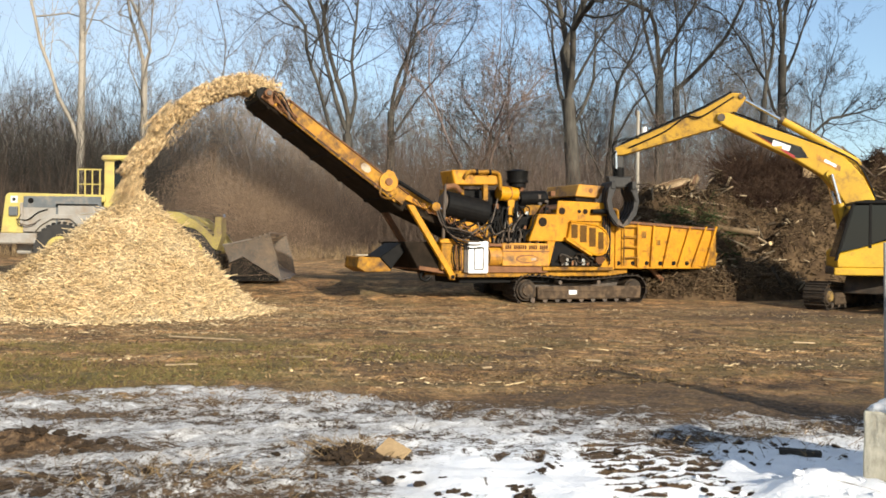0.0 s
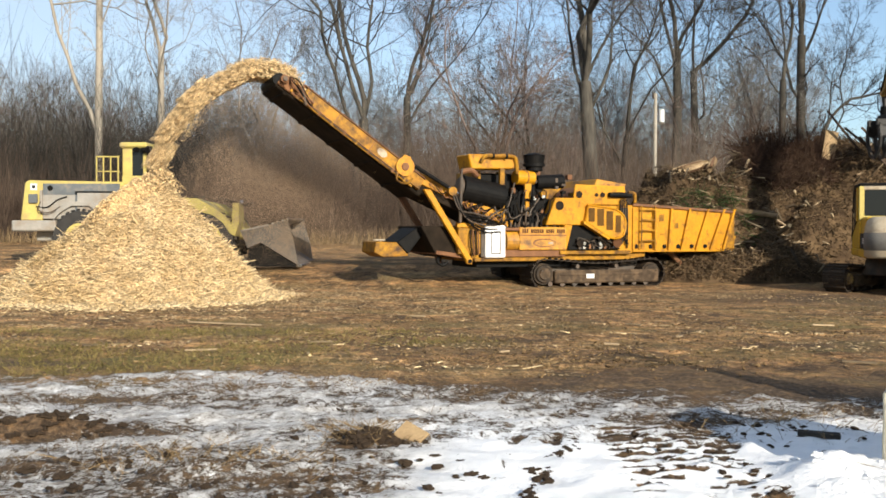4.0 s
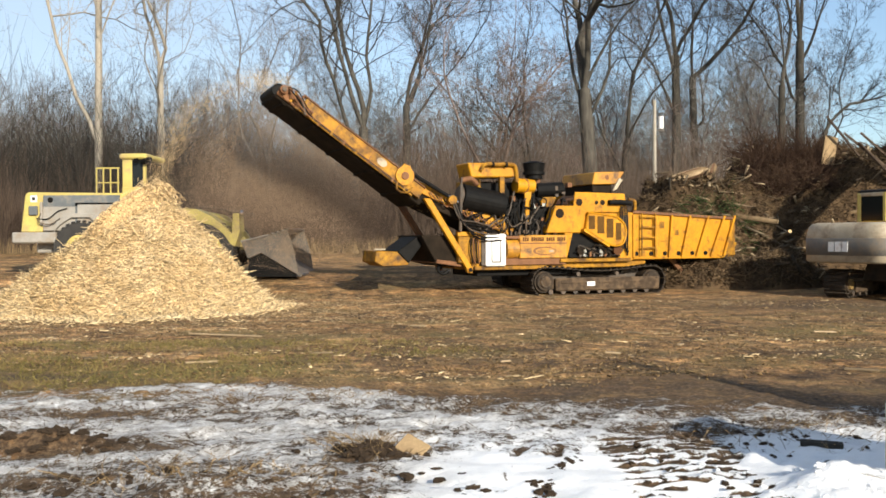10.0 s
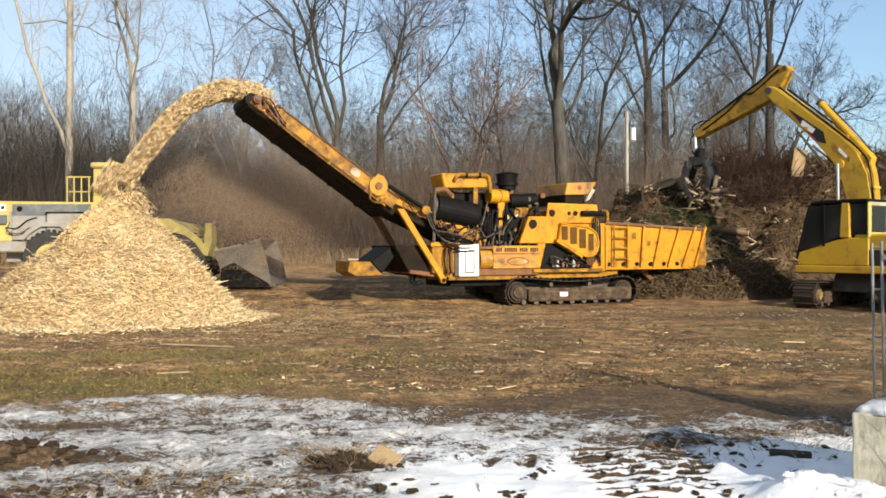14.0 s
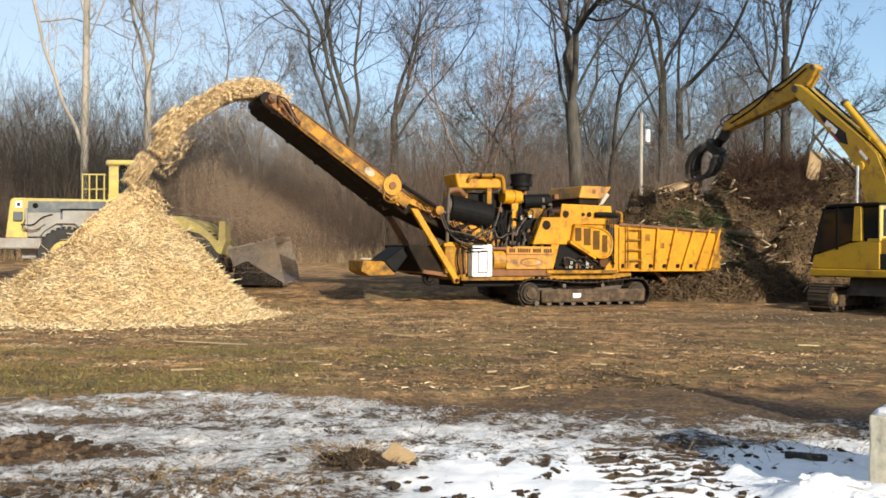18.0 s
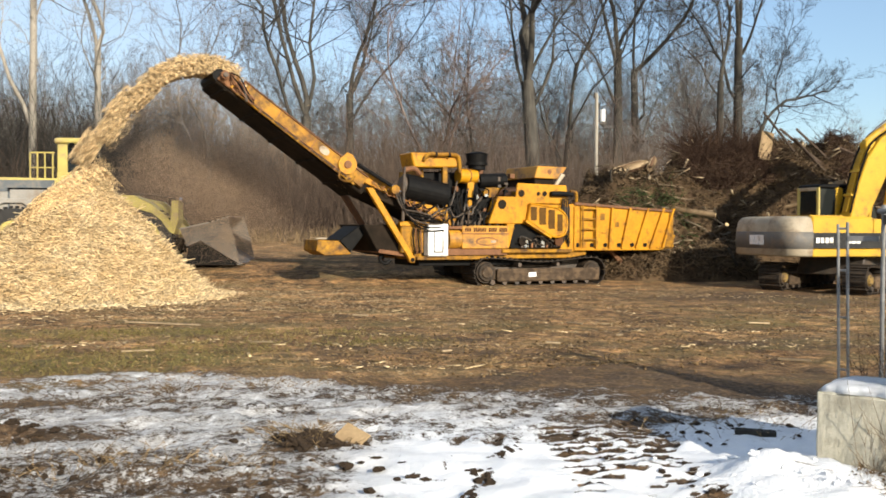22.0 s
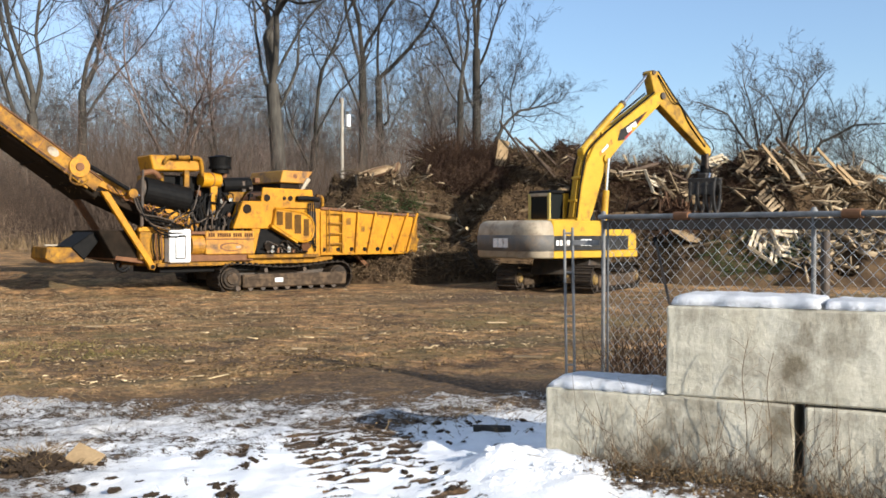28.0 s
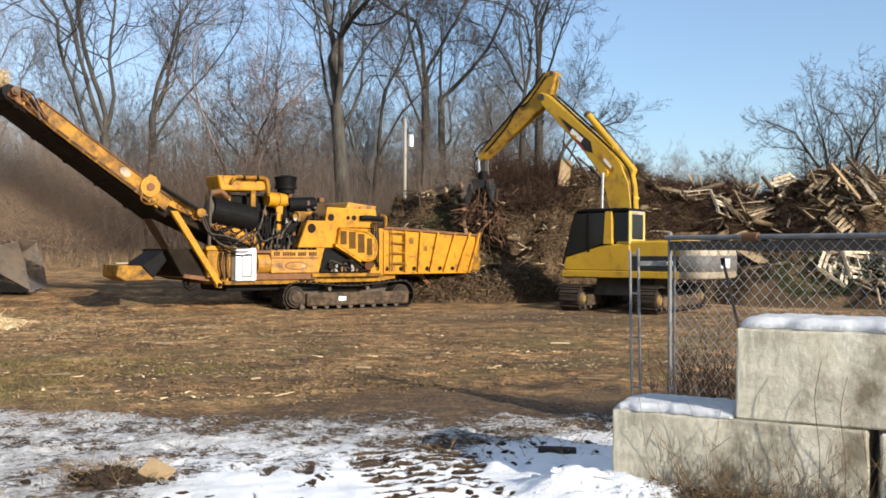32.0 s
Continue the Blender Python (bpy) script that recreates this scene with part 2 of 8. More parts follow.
M["bucket_steel"] = mat("worn_bucket_steel", (0.085, 0.072, 0.058), (0.15, 0.128, 0.105), 0.6, 0.2, 2.5, 0.15, 40, (0.19, 0.14, 0.095), 0.5, 2)
M["slate"] = mat("slate_grey_paint", (0.085, 0.095, 0.10), (0.13, 0.14, 0.145), 0.6, 0, 2, 0.05, 30, (0.2, 0.17, 0.13), 0.3, 2)
M["litter"] = mat("yard_litter", (0.21, 0.14, 0.07), (0.098, 0.063, 0.0315), 0.9, 0, 1.2, 0.1, 40, island=0.6, spec=0.1)
M["grapple"] = mat("grapple_steel", (0.012, 0.011, 0.010), (0.03, 0.027, 0.024), 0.6, 0.0, 4, 0.15, 40, spec=0.3)
M["bark"] = mat("grey_brown_bark", (0.034, 0.031, 0.027), (0.082, 0.074, 0.063), 0.95, 0, 2.2, 1.0, 9, spec=0.1, rnd=0.35, stretch=(1, 1, 0.3))
# lighter than the dark bark; haze over distant trees is put into it
M["bark_grey"] = mat("grey_twig_bark", (0.11, 0.101, 0.094), (0.21, 0.192, 0.178), 0.95, 0, 2.2, 0.6, 9, spec=0.1, rnd=0.35, stretch=(1, 1, 0.3))
M["bark_red"] = mat("reddish_twig_bark", (0.15, 0.108, 0.09), (0.235, 0.175, 0.148), 0.95, 0, 2.2, 0.6, 9, spec=0.1, rnd=0.3, stretch=(1, 1, 0.3))
M["bark_pale"] = mat("pale_bark", (0.255, 0.225, 0.183), (0.357, 0.319, 0.264), 0.95, 0, 1.2, 0.4, 14, spec=0.1, rnd=0.15, stretch=(1, 1, 0.3))
M["thicket"] = mat("thicket_stem", (0.068, 0.048, 0.037), (0.118, 0.087, 0.067), 0.95, 0, 0.25, 0.0, 10, spec=0.05, island=0.5)
M["undergrowth"] = mat("undergrowth_stem", (0.112, 0.092, 0.077), (0.19, 0.16, 0.135), 0.95, 0, 0.2, 0.0, 10, spec=0.05, island=0.4)
M["dry_grass"] = mat("dry_grass", (0.26, 0.185, 0.105), (0.17, 0.115, 0.06), 0.9, 0, 1, 0.0, 10, island=0.5, spec=0.05)
M["evergreen"] = mat("evergreen_needles", (0.028, 0.048, 0.016), (0.048, 0.072, 0.024), 0.9, 0, 2, 0.0, 10, island=0.4, spec=0.1)
M["clod"] = mat("mud_clod", (0.028, 0.019, 0.013), (0.06, 0.041, 0.026), 0.95, 0, 6, 0.6, 30, rnd=0.3, island=0.3, spec=0.15)

M["glass"] = bpy.data.materials.new("cab_glass")
M["glass"].use_nodes = True
_g = M["glass"].node_tree.nodes["Principled BSDF"]
_g.inputs["Base Color"].default_value = (0.012, 0.014, 0.014, 1)
_g.inputs["Roughness"].default_value = 0.08
_g.inputs["Specular IOR Level"].default_value = 0.25
M["glass_pale"] = bpy.data.materials.new("tinted_glass")
M["glass_pale"].use_nodes = True
_g = M["glass_pale"].node_tree.nodes["Principled BSDF"]
_g.inputs["Base Color"].default_value = (0.20, 0.21, 0.19, 1)
_g.inputs["Roughness"].default_value = 0.12


# ---- mesh helpers ----
def part(name, bm, material, parent=None, label=""):
    me = bpy.data.meshes.new(name)
    bm.normal_update()
    bm.to_mesh(me)
    bm.free()
    me.materials.append(M[material])
    ob = new(name, me)
    if parent is not None:
        ob.parent = parent
    if label:
        ob["label"] = label
    return ob


def thing(name, label, category, at=(0, 0, 0), rz=0.0, group="", kind=""):
    ob = new(name)
    ob.matrix_basis = pose(*at, 0, 0, rz)
    return tagged(ob, label, category, group, kind)


def np_mesh(name, V, Q, material, k=4):
    """A mesh from arrays of corners and of faces with k corners."""
    me = bpy.data.meshes.new(name)
    V, Q = np.asarray(V, np.float32), np.asarray(Q, np.int32)
    me.vertices.add(len(V))
    me.vertices.foreach_set("co", V.ravel())
    me.loops.add(Q.size)
    me.loops.foreach_set("vertex_index", Q.ravel())
    me.polygons.add(len(Q))
    me.polygons.foreach_set("loop_start", np.arange(0, Q.size, k, dtype=np.int32))
    me.update(calc_edges=True)
    me.validate()
    me.materials.append(M[material])
    return me


def tubes(P0, P1, R0, R1, k=3):
    """Open tapered tubes between arrays of points."""
    P0, P1 = np.asarray(P0, float), np.asarray(P1, float)
    d = P1 - P0
    d /= np.linalg.norm(d, axis=1, keepdims=True) + 1e-9
    ref = np.where(np.abs(d[:, 2:3]) < 0.9, [[0, 0, 1.0]], [[1.0, 0, 0]])
    u = np.cross(d, ref)
    u /= np.linalg.norm(u, axis=1, keepdims=True) + 1e-9
    v = np.cross(d, u)
    a = np.arange(k) * 2 * np.pi / k
    ring = u[:, None] * np.cos(a)[None, :, None] + v[:, None] * np.sin(a)[None, :, None]
    A = P0[:, None] + ring * np.asarray(R0)[:, None, None]
    B = P1[:, None] + ring * np.asarray(R1)[:, None, None]
    V = np.concatenate([A, B], 1).reshape(-1, 3)
    base = (np.arange(len(P0)) * 2 * k)[:, None, None]
    i = np.arange(k)
    Q = base + np.stack([i, (i + 1) % k, k + (i + 1) % k, k + i], 1)[None]
    return V, Q.reshape(-1, 4)


def slabs(C, S, R):
    """Boxes at centres C with sizes S and turns R (n x 3 x 3)."""
    corners = np.array([[x, y, z] for x in (-.5, .5) for y in (-.5, .5) for z in (-.5, .5)])
    L = corners[None] * np.asarray(S)[:, None]
    V = np.einsum("nij,nkj->nki", R, L) + np.asarray(C)[:, None]
    q = np.array([[0, 1, 3, 2], [4, 6, 7, 5], [0, 4, 5, 1], [2, 3, 7, 6], [0, 2, 6, 4], [1, 5, 7, 3]])
    Q = (np.arange(len(C)) * 8)[:, None, None] + q[None]
    return V.reshape(-1, 3), Q.reshape(-1, 4)


def turns(rng, n, tilt=np.pi):
    """n random turns: any heading, tilted up to about tilt."""
    a, b, c = rng.uniform(0, 2 * np.pi, n), rng.normal(0, tilt, n), rng.normal(0, tilt, n)
    ca, sa, cb, sb, cc, sc = np.cos(a), np.sin(a), np.cos(b), np.sin(b), np.cos(c), np.sin(c)
    o, z = np.ones(n), np.zeros(n)
    Rz = np.stack([ca, -sa, z, sa, ca, z, z, z, o], 1).reshape(-1, 3, 3)
    Ry = np.stack([cb, z, sb, z, o, z, -sb, z, cb], 1).reshape(-1, 3, 3)
    Rx = np.stack([o, z, z, z, cc, -sc, z, sc, cc], 1).reshape(-1, 3, 3)
    return Rz @ Ry @ Rx


def stuff(name, me, label, category):
    return tagged(new(name, me), label, category, "", "stuff")


def add_box(bm, x0, x1, y0, y1, z0, z1, bevel=0.02, m=None):
    r = bmesh.ops.create_cube(bm, size=1.0)
    for v in r["verts"]:
        v.co = Vector(((x0 + x1) / 2 + v.co.x * (x1 - x0), (y0 + y1) / 2 + v.co.y * (y1 - y0), (z0 + z1) / 2 + v.co.z * (z1 - z0)))
    vs = r["verts"]
    if bevel:
        bevel = min(bevel, 0.3 * min(abs(x1 - x0), abs(y1 - y0), abs(z1 - z0)))
        es = list({e for v in vs for e in v.link_edges})
        out = bmesh.ops.bevel(bm, geom=es, offset=bevel, segments=1, affect="EDGES", profile=0.5)
        vs = list({v for f in out["faces"] for v in f.verts} | {v for v in vs if v.is_valid})
    if m is not None:
        bmesh.ops.transform(bm, matrix=m, verts=vs)
    return bm


def box(x0, x1, y0, y1, z0, z1, bevel=0.02, m=None):
    return add_box(bmesh.new(), x0, x1, y0, y1, z0, z1, bevel, m)


def add_prism(bm, pts, y0, y1, bevel=0.0, m=None):
    """A side outline (x, z) given depth from y0 to y1."""
    a = [bm.verts.new((x, y0, z)) for x, z in pts]
    b = [bm.verts.new((x, y1, z)) for x, z in pts]
    n = len(pts)
    fs = [bm.faces.new(a), bm.faces.new(b[::-1])]
    fs += [bm.faces.new((a[(i + 1) % n], a[i], b[i], b[(i + 1) % n])) for i in range(n)]
    bmesh.ops.recalc_face_normals(bm, faces=fs)
    vs = a + b
    if bevel:
        out = bmesh.ops.bevel(bm, geom=list({e for f in fs for e in f.edges}), offset=bevel, segments=1, affect="EDGES", profile=0.5)
        vs = list({v for f in out["faces"] for v in f.verts} | {v for v in vs if v.is_valid})
    if m is not None:
        bmesh.ops.transform(bm, matrix=m, verts=vs)
    return bm


def prism(pts, y0, y1, bevel=0.0, m=None):
    return add_prism(bmesh.new(), pts, y0, y1, bevel, m)


def add_cyl(bm, p, q, r, r2=None, n=16):
    p, q = Vector(p), Vector(q)
    m = Matrix.Translation((p + q) / 2) @ (q - p).to_track_quat("Z", "Y").to_matrix().to_4x4()
    bmesh.ops.create_cone(bm, cap_ends=True, segments=n, radius1=r, radius2=r if r2 is None else r2, depth=(q - p).length, matrix=m)
    return bm


def cyl(p, q, r, r2=None, n=16):
    return add_cyl(bmesh.new(), p, q, r, r2, n)


def add_pipe(bm, pts, r, n=8):
    """A bent pipe through points, with smooth bends."""
    P = [Vector(p) for p in pts]
    Q = []
    for i in range(len(P) - 1):
        a, b, c, d = P[max(i - 1, 0)], P[i], P[i + 1], P[min(i + 2, len(P) - 1)]
        for k in range(5):
            t = k / 5
            Q.append(0.5 * (2 * b + (c - a) * t + (2 * a - 5 * b + 4 * c - d) * t * t + (3 * b - a - 3 * c + d) * t ** 3))
    Q.append(P[-1])
    rings = []
    for i, p in enumerate(Q):
        t = (Q[min(i + 1, len(Q) - 1)] - Q[max(i - 1, 0)]).normalized()
        u = t.cross(Vector((0.3, 0.9, 0.31))).normalized()
        v = t.cross(u)
        rings.append([bm.verts.new(p + (u * math.cos(a) + v * math.sin(a)) * r) for a in (2 * math.pi * j / n for j in range(n))])
    for A, B in zip(rings, rings[1:]):
        for j in range(n):
            bm.faces.new((A[j], A[(j + 1) % n], B[(j + 1) % n], B[j]))
    bm.faces.new(rings[0][::-1])
    bm.faces.new(rings[-1])
    return bm


def pipe(pts, r, n=8):
    return add_pipe(bmesh.new(), pts, r, n)


def sstep(x, a, b):
    t = np.clip((x - a) / (b - a), 0, 1)
    return t * t * (3 - 2 * t)


# smooth value noise on arrays, for terrain and heaps
_N = np.random.default_rng(5).random((64, 64))


def vnoise(x, y):
    xi, yi = np.floor(x).astype(int), np.floor(y).astype(int)
    fx, fy = x - xi, y - yi
    fx, fy = fx * fx * (3 - 2 * fx), fy * fy * (3 - 2 * fy)
    g = lambda a, b: _N[a % 64, b % 64]
    return (g(xi, yi) * (1 - fx) + g(xi + 1, yi) * fx) * (1 - fy) + (g(xi, yi + 1) * (1 - fx) + g(xi + 1, yi + 1) * fx) * fy - 0.5


def fbm(x, y, o=4):
    return sum(vnoise(x * 2 ** i + 17 * i, y * 2 ** i + 5 * i) / 2 ** i for i in range(o))

# ---- ground ----
def ground_z(x, y):
    x, y = np.asarray(x, float), np.asarray(y, float)
    rise = 0.62 * sstep(y, 25.5, 31.5) * (1 - 0.75 * sstep(x, -1.0, 4.0)) + 0.4 * sstep(y, 31, 46)
    z = rise + 0.05 * fbm(x * 0.35, y * 0.35, 3) * sstep(y, 2, 8)
    # ploughed berm of snow against the foot of the blocks
    u, v = (x - 2.62) * 0.724 - (y - 6.42) * 0.69, (x - 2.62) * 0.69 + (y - 6.42) * 0.724
    z = z + ((0.15 + 0.11 * fbm(x * 5, y * 5, 4)) * np.exp(-(u / 0.42) ** 2) + 0.09 * np.exp(-((u - 1.1) / 0.9) ** 2)) * np.exp(-(v / 0.42) ** 2)
    for cx, cy, a, b, h in ((-0.80, 7.55, 0.26, 0.16, 0.07), (-3.35, 7.8, 0.62, 0.2, 0.14), (-1.6, 6.6, 0.6, 0.2, 0.06)):
        z = z + h * (1 + 0.5 * fbm(x * 7, y * 7, 3)) * np.exp(-((x - cx) / a) ** 2 - ((y - cy) / b) ** 2)
    return z


def snow_bias(x, y):
    """How readily snow lies: above 0 more snow than earth."""
    edge = np.interp(x, [-14, -4.8, -2.2, -1, 0, 2.8, 4.2, 8], [10.6, 11.2, 11.8, 11.2, 10.7, 10.5, 10.2, 10.6])
    s = 0.9 * sstep(y, edge - 0.9, edge + 0.5)
    clean = sstep(x, -0.55, 0.2) * sstep(-y, -7.75, -7.1)
    clean = np.maximum(clean, 0.62 * sstep(x, 1.9, 2.6) * sstep(-y, -8.9, -8.0))
    b = np.where(x < -0.6, 0.15, 0.14) + 0.5 * clean
    b = b - 0.15 * sstep(-x, 0.1, 0.9) * sstep(-y, -7.5, -6.7) - 0.04 * sstep(x, -0.9, -0.3) * sstep(y, 7.6, 8.4) * (1 - clean)
    b = b - 1.0 * np.exp(-((x + 3.35) / 0.7) ** 2 - ((y - 7.8) / 0.24) ** 2) - 0.5 * np.exp(-((x + 0.80) / 0.30) ** 2 - ((y - 7.5) / 0.2) ** 2)
    # earth breaks through in patches towards the far edge of the snow
    b = b + (0.42 * fbm(x * 0.9 + 3, y * 2.0, 3) - 0.06) * sstep(y, 8.0, 8.8) * (1 - 0.7 * clean)
    # earth shows before the blocks
    u, v = (x - 2.775) * 0.724 - (y - 6.459) * 0.69, (x - 2.775) * 0.69 + (y - 6.459) * 0.724
    b = b - 0.8 * sstep(u, 0.28, 0.7) * sstep(v, -0.66, -0.36)
    # tread marks of a tracked machine, and narrow ruts beside them
    cx = 1.62 + 0.035 * (y - 7)
    lane = sstep(-np.abs(x - cx), -0.55, -0.42) * sstep(-y, -8.6, -7.9)
    rung = np.sin((y + 0.14 * np.abs(x - cx) * 2.4 + 0.05 * vnoise(x * 3, y * 2)) * 2 * np.pi / 0.155 + 3 * vnoise(x * 2.1, y * 0.7))
    tread = 0.85 * lane * sstep(rung + 2.2 * fbm(x * 6.5, y * 6.5, 3), 0.1, 0.8)
    for off, amp in ((-0.78, 0.8), (-1.05, 0.4), (0.85, 0.35)):
        rx = 1.25 + off + 0.16 * (y - 6.0)
        tread = np.maximum(tread, amp * sstep(-np.abs(x - rx), -0.08, -0.02) * sstep(-y, -7.9, -7.3) * sstep(fbm(x * 4, y * 4, 3), -0.1, 0.2))
    return np.clip(b - s - 1.7 * tread, -1, 1)


def snow_amount(x, y):
    return sstep(snow_bias(x, y) + 0.5 * fbm(x * 1.6, y * 2.6, 4), -0.08, 0.12)


def grown(step, ratio, far):
    out, s = [0.0], step
    while out[-1] < far:
        s *= ratio
        out.append(out[-1] + s)
    return np.array(out[1:])


gx = np.concatenate([-9 - grown(0.12, 1.16, 900)[::-1], np.arange(-9, 8.0, 0.065), 8 + grown(0.12, 1.16, 900)])
gy = np.concatenate([3.6 - grown(0.2, 1.3, 900)[::-1], np.arange(3.6, 13.0, 0.055), np.arange(13.0, 34, 0.2), 34 + grown(0.25, 1.2, 1500)])
GX, GY = np.meshgrid(gx, gy)
SN = snow_amount(GX, GY)
near = (sstep(GX, -11, -9) * (1 - sstep(GX, 8, 10))) * (1 - sstep(GY, 14, 20))
GZ = ground_z(GX, GY) + near * (0.045 * fbm(GX * 3.1, GY * 3.1, 4) + 0.05 * SN * (0.6 + 0.9 * fbm(GX * 4, GY * 4, 4)))
nx, ny = len(gx), len(gy)
idx = np.arange(nx * ny).reshape(ny, nx)
Q = np.stack([idx[:-1, :-1], idx[:-1, 1:], idx[1:, 1:], idx[1:, :-1]], -1).reshape(-1, 4)
M["ground"] = bpy.data.materials.new("yard_ground")
me = np_mesh("ground", np.stack([GX, GY, GZ], -1).reshape(-1, 3), Q, "ground")
me.attributes.new("snow", "FLOAT", "POINT").data.foreach_set("value", snow_bias(GX, GY).ravel().astype(np.float32))
grass = sstep(fbm(GX * 0.5 + 9, GY * 0.9, 4), 0.02, 0.28) * sstep(GY, 11, 12.5) * (1 - sstep(GY, 17, 23)) * (1 - 0.45 * sstep(GX, -2.5, 1.5))
grass += 0.9 * sstep(fbm(GX * 0.7 + 4, GY * 1.1, 4), -0.25, 0.15) * np.exp(-((GY - 12.2) / 1.1) ** 2) * (1 - sstep(GX, -1.5, 1.5))
grass += 0.8 * sstep(fbm(GX * 0.4 + 2, GY * 0.6, 4), 0.05, 0.35) * sstep(GX, 5, 8) * sstep(GY, 14, 17) * (1 - sstep(GY, 22, 25))
me.attributes.new("grass", "FLOAT", "POINT").data.foreach_set("value", (grass * (1 - np.exp(-((GX + 5.3) / 1.1) ** 2 - ((GY - 12.0) / 0.5) ** 2))).ravel().astype(np.float32))
clean_map = sstep(GX, -0.9, 0.3) * sstep(-GY, -9.5, -7.4)
me.attributes.new("clean", "FLOAT", "POINT").data.foreach_set("value", clean_map.ravel().astype(np.float32))
churn = 0.5 * sstep(fbm(GX * 0.4 + 5, GY * 0.75, 4), -0.05, 0.22) * (1 - sstep(GY, 14, 22)) * sstep(GX, -4, -0.5)
mud = churn + 1.2 * np.exp(-((GX + 5.3) / 1.0) ** 2 - ((GY - 12.0) / 0.4) ** 2) + 0.95 * (1 - sstep(GY, 9.2, 10.6)) + 0.4 * np.exp(-((GY - 10.7 - 0.5 * fbm(GX * 0.5, GY * 0.2, 3)) / 1.3) ** 2) * sstep(GX, -9, -1) + np.exp(-((GX - 9) / 3.5) ** 2 - ((GY - 24) / 2.5) ** 2)
me.attributes.new("mud", "FLOAT", "POINT").data.foreach_set("value", mud.ravel().astype(np.float32))
me.polygons.foreach_set("use_smooth", np.ones(len(me.polygons), bool))
ground = tagged(new("ground", me), "muddy yard of brown earth, wood chips and patchy trampled snow", "ground", "", "structure")


def ground_material():
    M["ground"].use_nodes = True
    nt = M["ground"].node_tree
    b = nt.nodes["Principled BSDF"]
    tc = nt.nodes.new("ShaderNodeTexCoord")

    def tex(s, detail=8.0, rough=0.65, stretch=None):
        n = nt.nodes.new("ShaderNodeTexNoise")
        n.inputs["Scale"].default_value, n.inputs["Detail"].default_value, n.inputs["Roughness"].default_value = s, detail, rough
        if stretch:
            mp = nt.nodes.new("ShaderNodeMapping")
            mp.inputs["Scale"].default_value = stretch
            nt.links.new(tc.outputs["Object"], mp.inputs[0])
            nt.links.new(mp.outputs[0], n.inputs["Vector"])
        else:
            nt.links.new(tc.outputs["Object"], n.inputs["Vector"])
        return n.outputs["Fac"]

    def ramp(src, *stops):
        r = nt.nodes.new("ShaderNodeValToRGB")
        while len(r.color_ramp.elements) < len(stops):
            r.color_ramp.elements.new(0.5)
        for e, (p, c) in zip(r.color_ramp.elements, stops):
            e.position, e.color = p, (*c, 1) if isinstance(c, tuple) else (c, c, c, 1)
        nt.links.new(src, r.inputs[0])
        return r.outputs[0]

    def mix(f, a, z, kind="MIX"):
        x = nt.nodes.new("ShaderNodeMix")
        x.data_type, x.blend_type = "RGBA", kind
        for sock, val in ((x.inputs[0], f), (x.inputs[6], a), (x.inputs[7], z)):
            if isinstance(val, (int, float)):
                sock.default_value = val
            elif isinstance(val, tuple):
                sock.default_value = (*val, 1)
            else:
                nt.links.new(val, sock)
        return x.outputs[2]

    def math_(op, a, z):
        x = nt.nodes.new("ShaderNodeMath")
        x.operation = op
        for sock, val in ((x.inputs[0], a), (x.inputs[1], z)):
            if isinstance(val, (int, float)):
                sock.default_value = val
            else:
                nt.links.new(val, sock)
        return x.outputs[0]

    def attr(name):
        a = nt.nodes.new("ShaderNodeAttribute")
        a.attribute_name = name
        return a.outputs["Fac"]

    soil = ramp(tex(0.55, 12, 0.8, (0.6, 1, 1)), (0.34, (0.105, 0.052, 0.021)), (0.46, (0.235, 0.124, 0.048)), (0.56, (0.35, 0.198, 0.08)), (0.66, (0.49, 0.32, 0.15)))
    soil = mix(0.95, soil, ramp(tex(5.5, 12, 0.85, (0.7, 1, 1)), (0.39, 0.2), (0.5, 0.9), (0.61, 1.9)), "MULTIPLY")
    soil = mix(ramp(tex(2.2, 10, 0.8, (0.9, 0.6, 1)), (0.50, 0.0), (0.59, 0.85)), soil, (0.07, 0.044, 0.023))
    soil = mix(0.9, soil, ramp(tex(1.5, 9, 0.75, (0.5, 0.55, 1)), (0.38, 0.28), (0.5, 0.92), (0.62, 1.75)), "MULTIPLY")
    soil = mix(0.9, soil, ramp(tex(2.1, 10, 0.8, (0.8, 1, 1)), (0.41, 0.5), (0.5, 1.0), (0.60, 1.6)), "MULTIPLY")
    soil = mix(ramp(tex(0.8, 8, 0.7, (0.5, 1, 1)), (0.50, 0.0), (0.62, 0.55)), soil, ramp(tex(14, 6, 0.8), (0.38, (0.07, 0.058, 0.022)), (0.62, (0.27, 0.20, 0.08))))
    soil = mix(ramp(tex(30, 8, 0.8, (1, 0.7, 1)), (0.55, 0.0), (0.62, 0.85)), soil, (0.50, 0.35, 0.18))
    soil = mix(ramp(tex(17, 8, 0.8, (1, 0.7, 1)), (0.38, 0.9), (0.46, 0.0)), soil, (0.035, 0.022, 0.012))
    soil = mix(math_("MULTIPLY", attr("mud"), ramp(tex(3.2, 10, 0.8, (0.6, 1, 1)), (0.34, 0.3), (0.50, 1.0))), soil, ramp(tex(20, 6, 0.7), (0.36, (0.02, 0.014, 0.009)), (0.5, (0.075, 0.048, 0.028)), (0.64, (0.18, 0.12, 0.068))))
    g = math_("MULTIPLY", attr("grass"), ramp(tex(16, 6, 0.75), (0.38, 0.0), (0.56, 0.85)))
    soil = mix(g, soil, ramp(tex(12, 4, 0.6), (0.35, (0.085, 0.078, 0.022)), (0.65, (0.21, 0.16, 0.052))))
